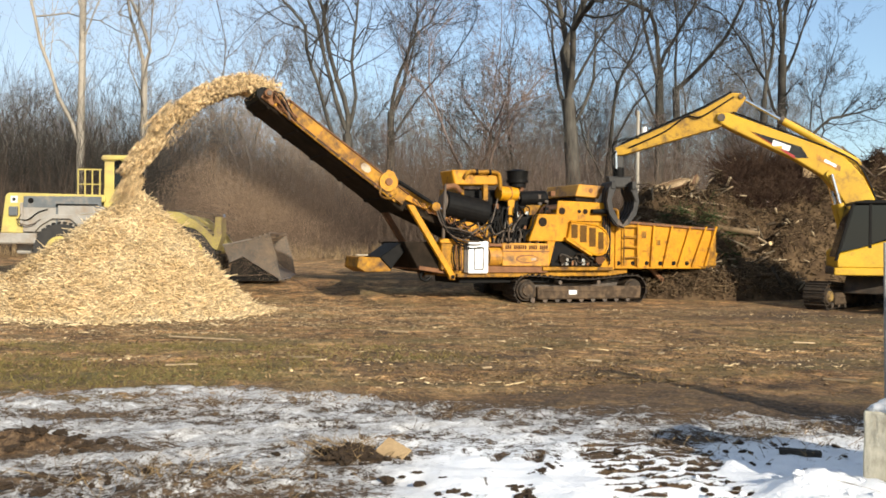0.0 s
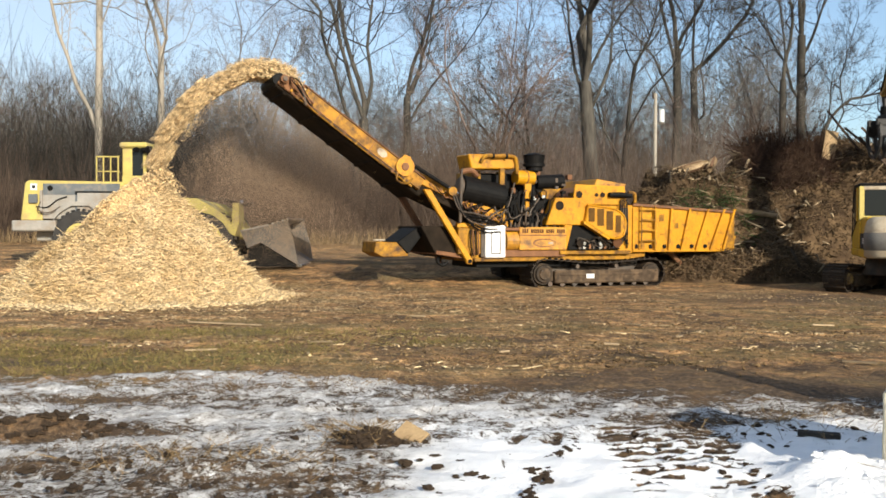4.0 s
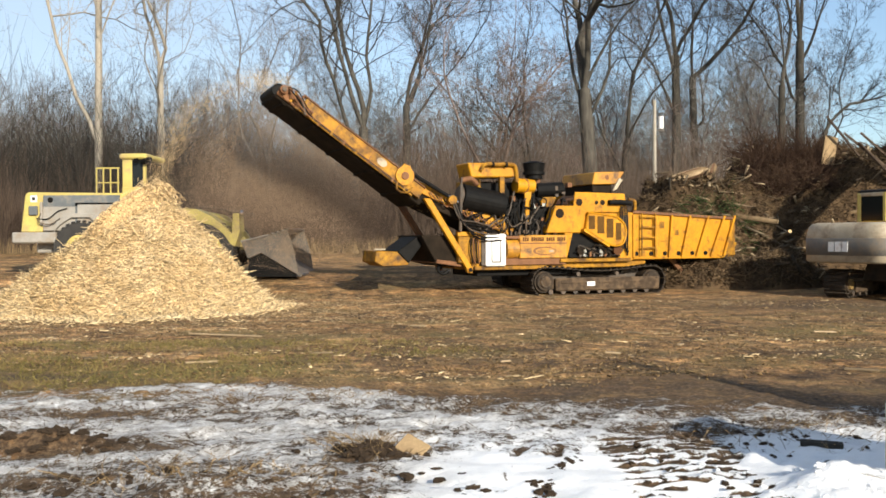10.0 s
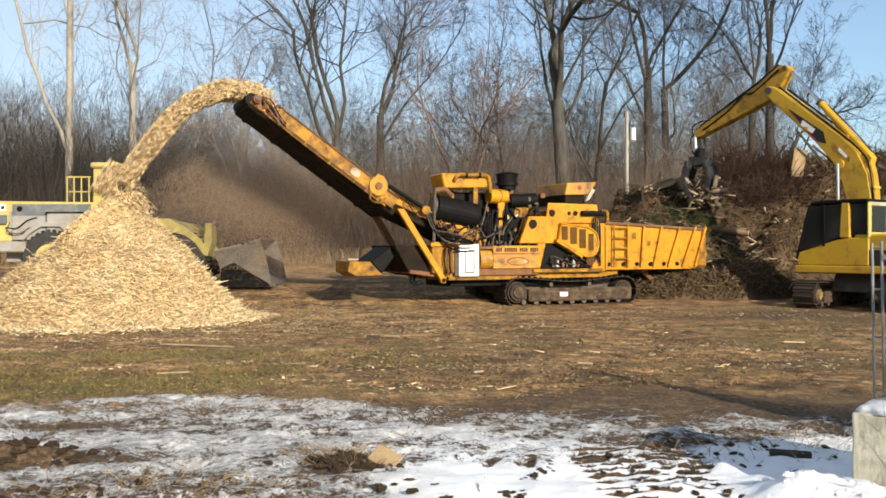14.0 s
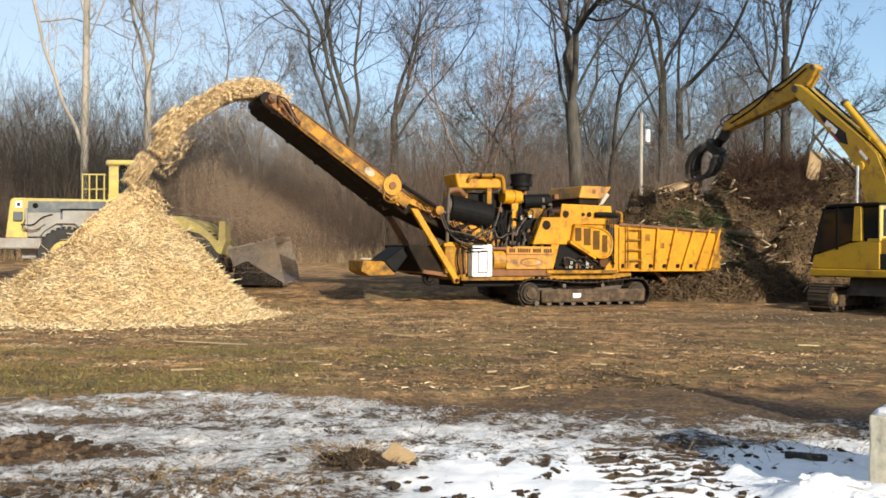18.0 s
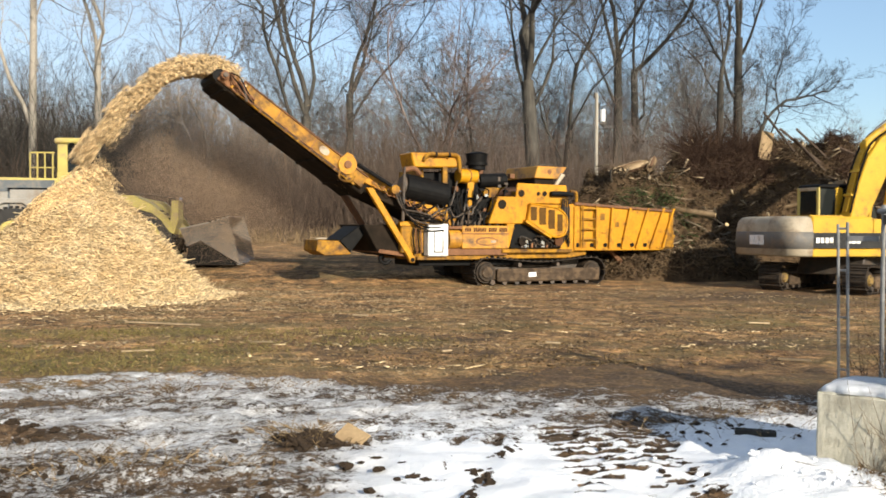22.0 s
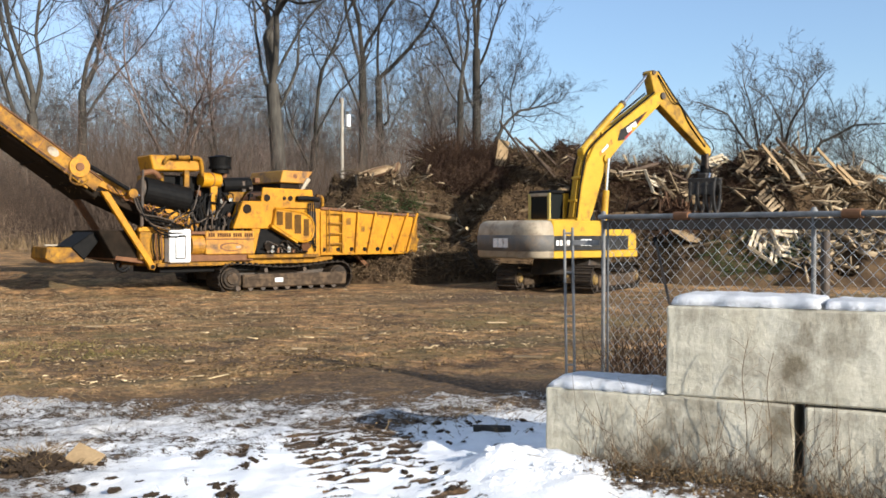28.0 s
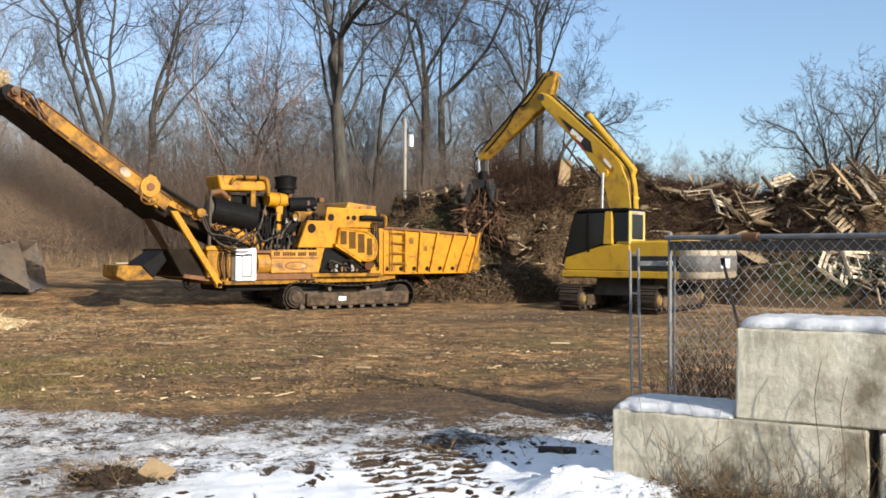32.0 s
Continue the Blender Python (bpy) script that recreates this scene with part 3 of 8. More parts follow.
    dirty = ramp(tex(7.5, 12, 0.85), (0.38, (0.10, 0.08, 0.06)), (0.44, (0.38, 0.355, 0.325)), (0.53, (0.58, 0.56, 0.535)), (0.62, (0.86, 0.855, 0.84)))
    snow = mix(attr("clean"), dirty, ramp(tex(4.5, 9, 0.75), (0.34, (0.83, 0.84, 0.86)), (0.55, (0.93, 0.93, 0.93))))
    n1, n2, n3 = tex(2.3, 12, 0.78), tex(12.0, 10, 0.85), tex(38.0, 6, 0.8)
    f = math_("ADD", math_("MULTIPLY", math_("SUBTRACT", n1, 0.5), 1.9), math_("ADD", math_("MULTIPLY", math_("SUBTRACT", n2, 0.5), 2.2), math_("MULTIPLY", math_("SUBTRACT", n3, 0.5), 1.3)))
    f = math_("ADD", f, attr("snow"))
    f = ramp(math_("ADD", f, 0.5), (0.49, 0.0), (0.58, 1.0))
    nt.links.new(mix(f, soil, snow), b.inputs["Base Color"])
    nt.links.new(ramp(f, (0, 0.92), (1, 0.7)), b.inputs["Roughness"])
    b.inputs["Specular IOR Level"].default_value = 0.25
    bp = nt.nodes.new("ShaderNodeBump")
    bp.inputs["Strength"].default_value, bp.inputs["Distance"].default_value = 0.9, 0.04
    nt.links.new(math_("ADD", math_("ADD", tex(9, 9, 0.75), math_("MULTIPLY", tex(28, 6, 0.7), 0.5)), math_("MULTIPLY", f, 0.35)), bp.inputs["Height"])
    nt.links.new(bp.outputs[0], b.inputs["Normal"])


ground_material()


# ---- bare trees ----
def tree_segments(seed, height, r0, fork, stems, lean=0.0, dense=1.0, twig=1.0, reach=0.40, shoots=5):
    """Branching as arrays of tapered pieces: a clear trunk, rising stems given by start height and lean, branches and twigs."""
    rng = np.random.default_rng(seed)
    A, B, RA, RB = [], [], [], []
    COUNT, END = (10, 14, 8, 5, 3), (0.72, 0.22, 0.22, 0.3, 0.4)
    WIG, KINK = (0.012, 0.075, 0.12, 0.16, 0.22), (0.0, 0.27, 0.34, 0.34, 0.0)
    RISE, KIDS = (0.0, 0.45, 0.75, 0.45, 0.2), (0, 17, 8, 4)

    def limb(p, d, length, r, level):
        n, end = COUNT[level], END[level]
        pts = []
        for i in range(n):
            d = d + rng.normal(0, WIG[level], 3) + np.array([0, 0, RISE[level] / n])
            if rng.random() < 0.3:
                d = d + rng.normal(0, KINK[level], 3)
            d /= np.linalg.norm(d)
            q = p + d * length / n
            ra, rb = r * (1 - (1 - end) * i / n), r * (1 - (1 - end) * (i + 1) / n)
            A.append(p), B.append(q), RA.append(ra), RB.append(rb)
            p = q
            pts.append((p, d, rb))
        if level in (0, 4):
            return pts
        grow(pts, length, r, level, max(2, int(KIDS[level] * dense * rng.uniform(0.8, 1.2))), 0.14)
        return pts

    def grow(pts, length, r, level, kids, low):
        for k in range(kids):
            f = low + (1 - low) * (k + rng.random()) / kids
            p1, d1, r1 = pts[min(int(f * len(pts)), len(pts) - 1)]
            side = rng.normal(0, 1, 3)
            side -= d1 * (side @ d1)
            side /= np.linalg.norm(side) + 1e-9
            s = rng.uniform(0.5, 1.0)
            cut = (0.3, reach, 0.5, 0.55)[level] * (1.2 - 0.7 * f) * rng.uniform(0.55, 1.25)
            limb(p1, d1 * math.cos(s) + side * math.sin(s), length * cut, min(r1 * 0.75, r * 0.5) * rng.uniform(0.4, 1.0), max(level + 1, 2))

    trunk = limb(np.zeros(3), np.array([lean, 0.01, 1.0]) / math.hypot(1, lean), fork, r0, 0)
    grow(trunk, fork * 0.8, r0 * 0.42, 0, shoots, 0.45)
    for start, a, share in stems:
        i = min(len(trunk) - 1, max(0, int(round(start / fork * len(trunk))) - 1))
        p, d, r = trunk[i]
        a = radians(a)
        d2 = np.array([math.sin(a), rng.normal(0, 0.16), math.cos(a)])
        limb(p, d2 / np.linalg.norm(d2), (height - p[2]) * (1.0 if share > 0.45 else 0.75), r * share * 0.85, 1)
    A, B, RA, RB = map(np.array, (A, B, RA, RB))
    return A, B, np.maximum(RA, 0.0068 * twig), np.maximum(RB, 0.0052 * twig)


def tree_meshes(seed, material, **kw):
    A, B, RA, RB = tree_segments(seed, **kw)
    big = RA > 0.07
    V, Q = tubes(A[big], B[big] + (B[big] - A[big]) * 0.03, RA[big], RB[big], 8)
    trunk = np_mesh("trunk", V, Q, material)
    trunk.polygons.foreach_set("use_smooth", np.ones(len(trunk.polygons), bool))
    V, Q = tubes(A[~big], B[~big], RA[~big], RB[~big], 3)
    return trunk, np_mesh("crown", V, Q, material)


def plant_tree(meshes, x, y, rz=0.0, scale=1.0, name="bare_tree", label="tall leafless deciduous tree with grey-brown bark", group="bare woodland trees"):
    t = thing(name, label, "tree", (x, y, float(ground_z(x, y)) - 0.1), rz, group)
    t.scale = (scale,) * 3
    for n, me in zip(("trunk", "crown"), meshes):
        o = new(n, me)
        o.parent = t
    return t


# large trees that stand out along the edge of the wood: x, y, height, trunk radius, fork height, lean, seed, bark,
# and the stems: height on the trunk, lean in degrees, share of the trunk's girth
NOTABLE = [
    (-18.3, 49, 25, 0.23, 13.5, 0.0, 11, "bark_pale", ((5.6, -17, 0.62), (10.5, 17, 0.35), (12, -14, 0.4), (13.5, 2, 0.9))),
    (-15.5, 50, 22, 0.22, 9.8, 0.035, 12, "bark_pale", ((6.4, 29, 0.42), (7.6, -24, 0.3), (9.8, -9, 0.72), (9.8, 16, 0.72))),
    (-5.0, 52, 21, 0.34, 6.6, -0.04, 14, "bark", ((4.6, -20, 0.5), (6.6, -17, 0.6), (6.6, 3, 0.7), (6.6, 16, 0.5))),
    (-3.0, 54, 19, 0.27, 8.0, 0.01, 15, "bark", ((6.5, 26, 0.45), (8.0, -13, 0.6), (8.0, 3, 0.65), (7.6, 20, 0.5))),
    (6.5, 49, 25, 0.44, 8.6, 0.012, 17, "bark", ((6.8, 24, 0.3), (7.4, -26, 0.32), (8.6, -10, 0.6), (8.6, -1, 0.66), (8.6, 12, 0.62), (8.2, 19, 0.3))),
    (9.0, 55, 20, 0.24, 6.5, 0.03, 18, "bark", ((4.5, -25, 0.45), (6.5, -6, 0.75), (6.5, 18, 0.5))),
    (12.3, 56, 23, 0.31, 11.5, 0.01, 19, "bark", ((7.5, -28, 0.4), (10.0, -16, 0.5), (11.5, -3, 0.75), (11.0, 20, 0.55))),
    (13.7, 57, 22, 0.28, 10.5, 0.005, 20, "bark", ((7.0, 32, 0.4), (10.5, 9, 0.8), (10.5, -8, 0.5))),
    (17.7, 54, 19, 0.25, 9.4, -0.02, 22, "bark", ((8.2, -40, 0.33), (9.4, -13, 0.72), (9.4, 14, 0.5))),
    (18.8, 54.4, 23, 0.32, 12.0, 0.004, 21, "bark", ((8.6, -24, 0.42), (10.4, 32, 0.42), (12.0, -5, 0.7), (12, 13, 0.6))),
    (18.6, 55.5, 15, 0.2, 7.4, 0.25, 23, "bark", ((7.4, 30, 0.8), (6.0, 44, 0.5), (7.4, 8, 0.45))),
    (2.0, 55, 15.5, 0.22, 4.0, 0.02, 24, "bark_red", ((2.5, -16, 0.6), (4.0, -5, 0.7), (4.0, 10, 0.65), (3.4, 20, 0.5))),
    (3.6, 58, 15, 0.22, 5.0, 0.02, 25, "bark", ((3.5, -22, 0.5), (5.0, -8, 0.7), (5.0, 14, 0.65))),
    (-11.0, 56, 16, 0.2, 5.0, 0.0, 26, "bark_grey", ((3.0, -18, 0.55), (5.0, -5, 0.7), (5.0, 11, 0.65))),
]
TREE_WORDS = {"bark_pale": "tall leafless tree with pale grey bark", "bark": "tall leafless tree with a dark forked trunk",
              "bark_red": "bushy leafless tree with reddish twigs", "bark_grey": "leafless tree with fine grey twigs"}
for x, y, h, r, fork, lean, seed, kind, stems in NOTABLE:
    plant_tree(tree_meshes(seed, kind, height=h, r0=r, fork=fork, lean=lean, stems=stems, dense=1.15, twig=1.0), x, y, 0, label=TREE_WORDS[kind])

POOL = []
for i, (h, r) in enumerate(((13, 0.15), (11, 0.12), (15, 0.16), (9, 0.10), (12, 0.13), (14, 0.13), (10, 0.12), (12, 0.12))):
    rr = np.random.default_rng(400 + i)
    low = 0.14 if i % 2 else 0.34
    POOL.append(tree_meshes(40 + i, "bark_red" if i in (3, 6) else "bark_grey", height=h, r0=r, fork=h * (low + 0.06), lean=rr.normal(0, 0.02), dense=0.95, twig=1.1,
                            stems=[(h * low * 0.8, rr.uniform(-26, 26), 0.5), (h * low, rr.uniform(-15, -3), 0.65), (h * low, rr.uniform(2, 14), 0.7)]))
rng = np.random.default_rng(77)
for i in range(118):
    x = rng.uniform(-46, 27)
    y = 54.5 + 34 * rng.random() ** 1.15
    x = min(x, 0.31 * y)
    plant_tree(POOL[i % 8], x, y, rng.uniform(0, 360), rng.uniform(0.72, 1.05) * (0.84 if x < -9 else 1.0), label="leafless woodland tree with grey-brown twigs")
for i in range(90):
    y = rng.uniform(90, 128)
    plant_tree(POOL[(i * 3) % 8], rng.uniform(-0.62, 0.24) * y, y, rng.uniform(0, 360), rng.uniform(0.9, 1.25), label="hazy leafless tree deep in the wood")
for x, y, h, r, fork, seed, stems in (
        (40.3, 55, 12.8, 0.34, 2.6, 31, ((1.6, -25, 0.6), (2.0, -14, 0.6), (2.6, -5, 0.75), (2.6, 3, 0.8), (2.2, 12, 0.65), (2.4, 26, 0.5))),
        (38.0, 56, 10.0, 0.2, 2.2, 37, ((1.4, -28, 0.6), (2.0, -12, 0.7), (2.2, 4, 0.7))),
        (47.6, 55, 12.0, 0.18, 2.5, 33, ((1.5, -20, 0.6), (2.5, 2, 0.8), (2.5, 20, 0.6))), (52, 56, 11.5, 0.2, 2.5, 35, ((1.5, -24, 0.6), (2.5, -4, 0.8), (2.5, 26, 0.6)))):
    plant_tree(tree_meshes(seed, "bark", height=h, r0=r, fork=fork, stems=stems, dense=1.15, twig=1.3, reach=0.34, shoots=3), x, y, 0, label="spreading leafless tree standing alone behind the scrap wood heap")
for i in range(30):
    y = rng.uniform(78, 96)
    u = 0.44 + 0.13 * rng.random() if i < 15 else 0.57 + 0.10 * rng.random() if i < 20 else 0.80 + 0.2 * rng.random()
    plant_tree(POOL[(i * 5) % 8], u * y, y, rng.uniform(0, 360), rng.uniform(0.6, 0.85) * (1.1 - 0.3 * (i < 20) * (u - 0.47) / 0.2), label="low leafless tree beyond the scrap wood heap")
for i in range(60):
    a = rng.uniform(0.28, 0.95)
    d = rng.uniform(120, 165)
    plant_tree(POOL[i % 8], d * math.sin(a), d * math.cos(a), rng.uniform(0, 360), rng.uniform(0.35, 0.6), label="distant leafless tree on the horizon", group="distant trees")

# thicket of brown brush along the edge of the wood
n = 34000
x, y = rng.uniform(-40, 14, n), 43.5 + rng.random(n) ** 1.5 * 10
h = (2.2 + 2.6 * fbm(x * 0.16, y * 0.3, 3)) * rng.lognormal(-0.15, 0.38, n) + 0.12 * (y - 43.5)
h = np.clip(h, 0.4, 6.5)
z = ground_z(x, y)
P0 = np.stack([x, y, z - 0.05], 1)
lean = rng.normal(0, 0.16, (n, 2))
P1 = P0 + np.stack([lean[:, 0] * h * 0.5, lean[:, 1] * h * 0.5, h * 0.55], 1)
P2 = P1 + np.stack([lean[:, 0] * h * 0.8 + rng.normal(0, 0.15, n), lean[:, 1] * h * 0.5, h * 0.5], 1)
P3 = P1 + np.stack([rng.normal(0, 0.35, n), rng.normal(0, 0.3, n), h * 0.35], 1)
r = rng.uniform(0.005, 0.013, n)
V1, Q1 = tubes(np.concatenate([P0, P1, P1]), np.concatenate([P1, P2, P3]), np.concatenate([r, r * 0.7, r * 0.6]), np.concatenate([r * 0.7, r * 0.3, r * 0.3]), 3)
stuff("thicket", np_mesh("thicket", V1, Q1, "thicket"), "dense brown leafless brush at the edge of the wood", "brush")
# undergrowth deeper in the wood
n = 44000
y = rng.uniform(53, 120, n)
x = rng.uniform(-0.8, 0.33, n) * y
h = rng.lognormal(1.80, 0.36, n) * (0.75 + y / 200) * (0.8 + 0.5 * fbm(x * 0.1, y * 0.1, 2))
P0 = np.stack([x, y, ground_z(x, y) - 0.05], 1)
lean = rng.normal(0, 0.12, (n, 2))
P1 = P0 + np.stack([lean[:, 0] * h * 0.5, lean[:, 1] * h * 0.5, h * 0.5], 1)
P2 = P1 + np.stack([rng.normal(0, 0.16, n) * h, rng.normal(0, 0.1, n) * h, h * 0.5], 1)
P3 = P1 + np.stack([rng.normal(0, 0.22, n) * h, rng.normal(0, 0.1, n) * h, h * 0.32], 1)
r = rng.uniform(0.007, 0.02, n)
V1, Q1 = tubes(np.concatenate([P0, P1, P1]), np.concatenate([P1, P2, P3]), np.concatenate([r, r * 0.7, r * 0.6]), np.concatenate([r * 0.7, r * 0.3, r * 0.3]), 3)
stuff("undergrowth", np_mesh("undergrowth", V1, Q1, "undergrowth"), "grey-brown saplings and undergrowth inside the bare wood", "brush")
n = 5000
x, y = rng.uniform(-40, 6, n), rng.uniform(42.3, 44.5, n)
P0 = np.stack([x, y, ground_z(x, y) - 0.02], 1)
P1 = P0 + np.stack([rng.normal(0, 0.14, n), rng.normal(0, 0.1, n), rng.uniform(0.15, 0.8, n)], 1)
V1, Q1 = tubes(P0, P1, np.full(n, 0.012), np.full(n, 0.004), 3)
stuff("dry_grass", np_mesh("dry_grass", V1, Q1, "dry_grass"), "tall straw-coloured dead grass along the field edge", "grass")

# litter and clods that roughen the yard: bark, straw, splinters and crumbs of earth
for name, label, material, n, y0, y1, big, flat in (("yard_litter", "scattered bark, splinters and straw trodden into the mud", "litter", 11000, 11.8, 25.5, (0.018, 0.07, 0.006, 0.018), 0.008),
                                                    ("soil_crumbs", "crumbs and clods of dark churned earth", "crumb", 3000, 11.0, 22.0, (0.010, 0.03, 0.008, 0.022), 0.010)):
    y = y0 + (y1 - y0) * rng.random(n) ** 1.2
    x = rng.uniform(-0.52, 0.62, n) * y
    keep = (snow_amount(x, y) < 0.4) & (fbm(x * 0.6, y * 1.0, 4) > -0.5 + 0.9 * rng.random(n))
    x, y = x[keep], y[keep]
    n = len(x)
    C = np.stack([x, y, ground_z(x, y) + 0.012 + 0.045 * fbm(x * 3.1, y * 3.1, 4) * (1 - sstep(y, 14, 20))], 1)
    S = np.stack([rng.uniform(big[0], big[1], n), rng.uniform(big[2], big[3], n), np.full(n, flat)], 1) * rng.lognormal(0, 0.3, (n, 1))
    V, Q = slabs(C, S, turns(rng, n, 0.35))
    stuff(name, np_mesh(name, V, Q, material), label, "debris")

# low green and straw blades left standing in the yard
n = 12000
y = 11.0 + 5.0 * rng.random(n)
x = rng.uniform(-0.52, 0.25, n) * y
keep = fbm(x * 0.7 + 4, y * 1.1, 4) > -0.2 + 0.5 * rng.random(n) + 0.5 * sstep(x, -2.0, 1.0)
x, y = x[keep], y[keep]
n = len(x)
P0 = np.stack([x, y, ground_z(x, y) - 0.01], 1)
P1 = P0 + np.stack([rng.normal(0, 0.05, n), rng.normal(0, 0.05, n), rng.uniform(0.02, 0.09, n)], 1)
V1, Q1 = tubes(P0, P1, np.full(n, 0.005), np.full(n, 0.002), 3)
stuff("yard_grass", np_mesh("yard_grass", V1, Q1, "yard_grass"), "short trodden green and yellowed grass in the mud", "grass")

# dark tangle of saplings behind the loader
n = 9000
x, y = rng.uniform(-34, -13.5, n), rng.uniform(47.5, 56, n)
h = rng.lognormal(1.45, 0.35, n)
P0 = np.stack([x, y, ground_z(x, y) - 0.05], 1)
P1 = P0 + np.stack([rng.normal(0, 0.1, n) * h, rng.normal(0, 0.08, n) * h, h * 0.5], 1)
P2 = P1 + np.stack([rng.normal(0, 0.18, n) * h, rng.normal(0, 0.1, n) * h, h * 0.5], 1)
P3 = P1 + np.stack([rng.normal(0, 0.26, n) * h, rng.normal(0, 0.1, n) * h, h * 0.34], 1)
r = rng.uniform(0.008, 0.022, n)
V1, Q1 = tubes(np.concatenate([P0, P1, P1]), np.concatenate([P1, P2, P3]), np.concatenate([r, r * 0.7, r * 0.6]), np.concatenate([r * 0.7, r * 0.3, r * 0.3]), 3)
stuff("sapling_tangle", np_mesh("sapling_tangle", V1, Q1, "bark"), "dark tangle of leafless saplings behind the loader", "brush")

# ---- fresh chip pile ----
PX, PY, PH = -7.45, 23.9, 3.0


def pile_z(x, y):
    dx, dy = x - PX, y - PY
    a = np.where(dx > 0, 2.68, 4.1)
    b = np.where(dy > 0, 3.6, 3.0)
    r = np.sqrt((dx / a) ** 2 + (dy / b) ** 2)
    h = PH * (1 - r) + 0.10 * np.exp(-(r * 6) ** 2) * -1 + 0.16 * fbm(x * 0.9, y * 0.9, 4) * np.clip(2.5 * r, 0.2, 1)
    skirt = 0.28 * np.clip(1.35 - r, 0, 1)
    return np.maximum(h, skirt * 0.6 - 0.08)


px_ = np.arange(-12.6, -3.2, 0.09)
py_ = np.arange(19.8, 28.4, 0.09)
X, Y = np.meshgrid(px_, py_)
Z = ground_z(X, Y) + pile_z(X, Y)
idx = np.arange(X.size).reshape(X.shape)
Q = np.stack([idx[:-1, :-1], idx[:-1, 1:], idx[1:, 1:], idx[1:, :-1]], -1).reshape(-1, 4)
chip_pile = tagged(new("chip_pile", np_mesh("chip_pile", np.stack([X, Y, Z], -1).reshape(-1, 3), Q, "chip_bed")),
                   "cone-shaped pile of fresh pale wood chips on the ground", "wood chips")
rng = np.random.default_rng(31)
n = 44000
a, r = rng.uniform(0, 2 * np.pi, n), np.sqrt(rng.random(n)) * 1.12
x = PX + np.cos(a) * r * np.where(np.cos(a) > 0, 2.72, 4.2)
y = PY + np.sin(a) * r * np.where(np.sin(a) > 0, 3.6, 3.1)
keep = (y < 25.6) | (rng.random(n) < 0.35)
x, y = x[keep], y[keep]
n = len(x)
z = ground_z(x, y) + pile_z(x, y) + rng.uniform(0.0, 0.05, n)
big = rng.random(n) < 0.25
S = np.stack([rng.lognormal(-2.05, 0.5, n) * np.where(big, 1.8, 1), rng.uniform(0.006, 0.020, n) * np.where(big, 1.5, 1), rng.uniform(0.005, 0.012, n)], 1)
V, Q = slabs(np.stack([x, y, z], 1), S, turns(rng, n, 0.36))
stuff("loose_chips", np_mesh("loose_chips", V, Q, "chip"), "pale splintered wood chips covering the pile", "wood chips")

# thin skirt of chips round the pile
n = 5200
a, r = rng.uniform(np.pi * 0.95, np.pi * 2.12, n), 1.0 + np.abs(rng.normal(0, 0.22, n))
x = PX + np.cos(a) * (1 + (r - 1) * np.where(np.cos(a) > 0, 0.5, 1.0)) * np.where(np.cos(a) > 0, 2.64, 4.2)
y = PY + np.sin(a) * r * 3.0
S = np.stack([rng.uniform(0.04, 0.18, n), rng.uniform(0.010, 0.03, n), np.full(n, 0.012)], 1)
V, Q = slabs(np.stack([x, y, ground_z(x, y) + np.maximum(pile_z(x, y), 0) + 0.02], 1), S, turns(rng, n, 0.2))
stuff("skirt_chips", np_mesh("skirt_chips", V, Q, "chip"), "pale wood chips scattered round the foot of the pile", "wood chips")

# chips strewn over the yard
n = 42000
y = 11.3 + rng.random(n) ** 0.8 * 17
x = rng.uniform(-0.55, 0.62, n) * (y + 3)
d = np.hypot((x - PX) / 1.6, y - PY)
streak_ = sstep(fbm(x * 0.45 + 3, y * 1.5, 4), 0.08, 0.34)
keep = (rng.random(n) < 0.05 + 0.5 * streak_ + 0.9 * np.exp(-np.maximum(d - 3.5, 0) / 1.5)) & (snow_amount(x, y) < 0.3)
x, y = x[keep], y[keep]
n = len(x)
S = np.stack([rng.uniform(0.015, 0.09, n), rng.uniform(0.005, 0.02, n), np.full(n, 0.006)], 1) * (1 + 1.5 * (rng.random(n) < 0.012))[:, None]
V, Q = slabs(np.stack([x, y, ground_z(x, y) + 0.008], 1), S, turns(rng, n, 0.15))
stuff("strewn_chips", np_mesh("strewn_chips", V, Q, "old_chip"), "wood chips and splinters strewn over brown earth", "wood chips")


# ---- brush and scrap wood heap ----
HUMPS = [(8.4, 33.6, 3.3, 2.6, 3.35), (11.2, 35.2, 3.6, 3.4, 3.75), (14.4, 35.6, 4.0, 3.4, 4.45), (19.0, 36.0, 4.6, 3.6, 3.9),
         (23.6, 33.6, 3.4, 3.4, 4.3), (26.6, 34.0, 4.2, 3.6, 3.6), (33.0, 35.0, 5.0, 4.0, 2.7), (39, 36, 5, 4.0, 2.2),
         (8.4, 30.6, 3.0, 1.6, 1.0), (19.0, 29.0, 3.4, 2.4, 1.3), (22.6, 27.6, 3.6, 2.6, 1.5), (15.6, 30.0, 3.0, 1.8, 1.1)]


def heap_z(x, y):
    h = np.zeros_like(x)
    for cx, cy, a, b, top in HUMPS:
        h = np.maximum(h, top * np.clip(1.12 - ((np.abs(x - cx) / a) ** 2.3 + (np.abs(y - cy) / b) ** 2.0), 0, 1) ** 0.6)
    return np.where(h > 0.02, h + (0.8 * fbm(x * 0.9, y * 0.9, 4) + 0.5 * fbm(x * 2.3, y * 2.3, 4)) * sstep(h, 0.2, 1.2), h - 0.25)


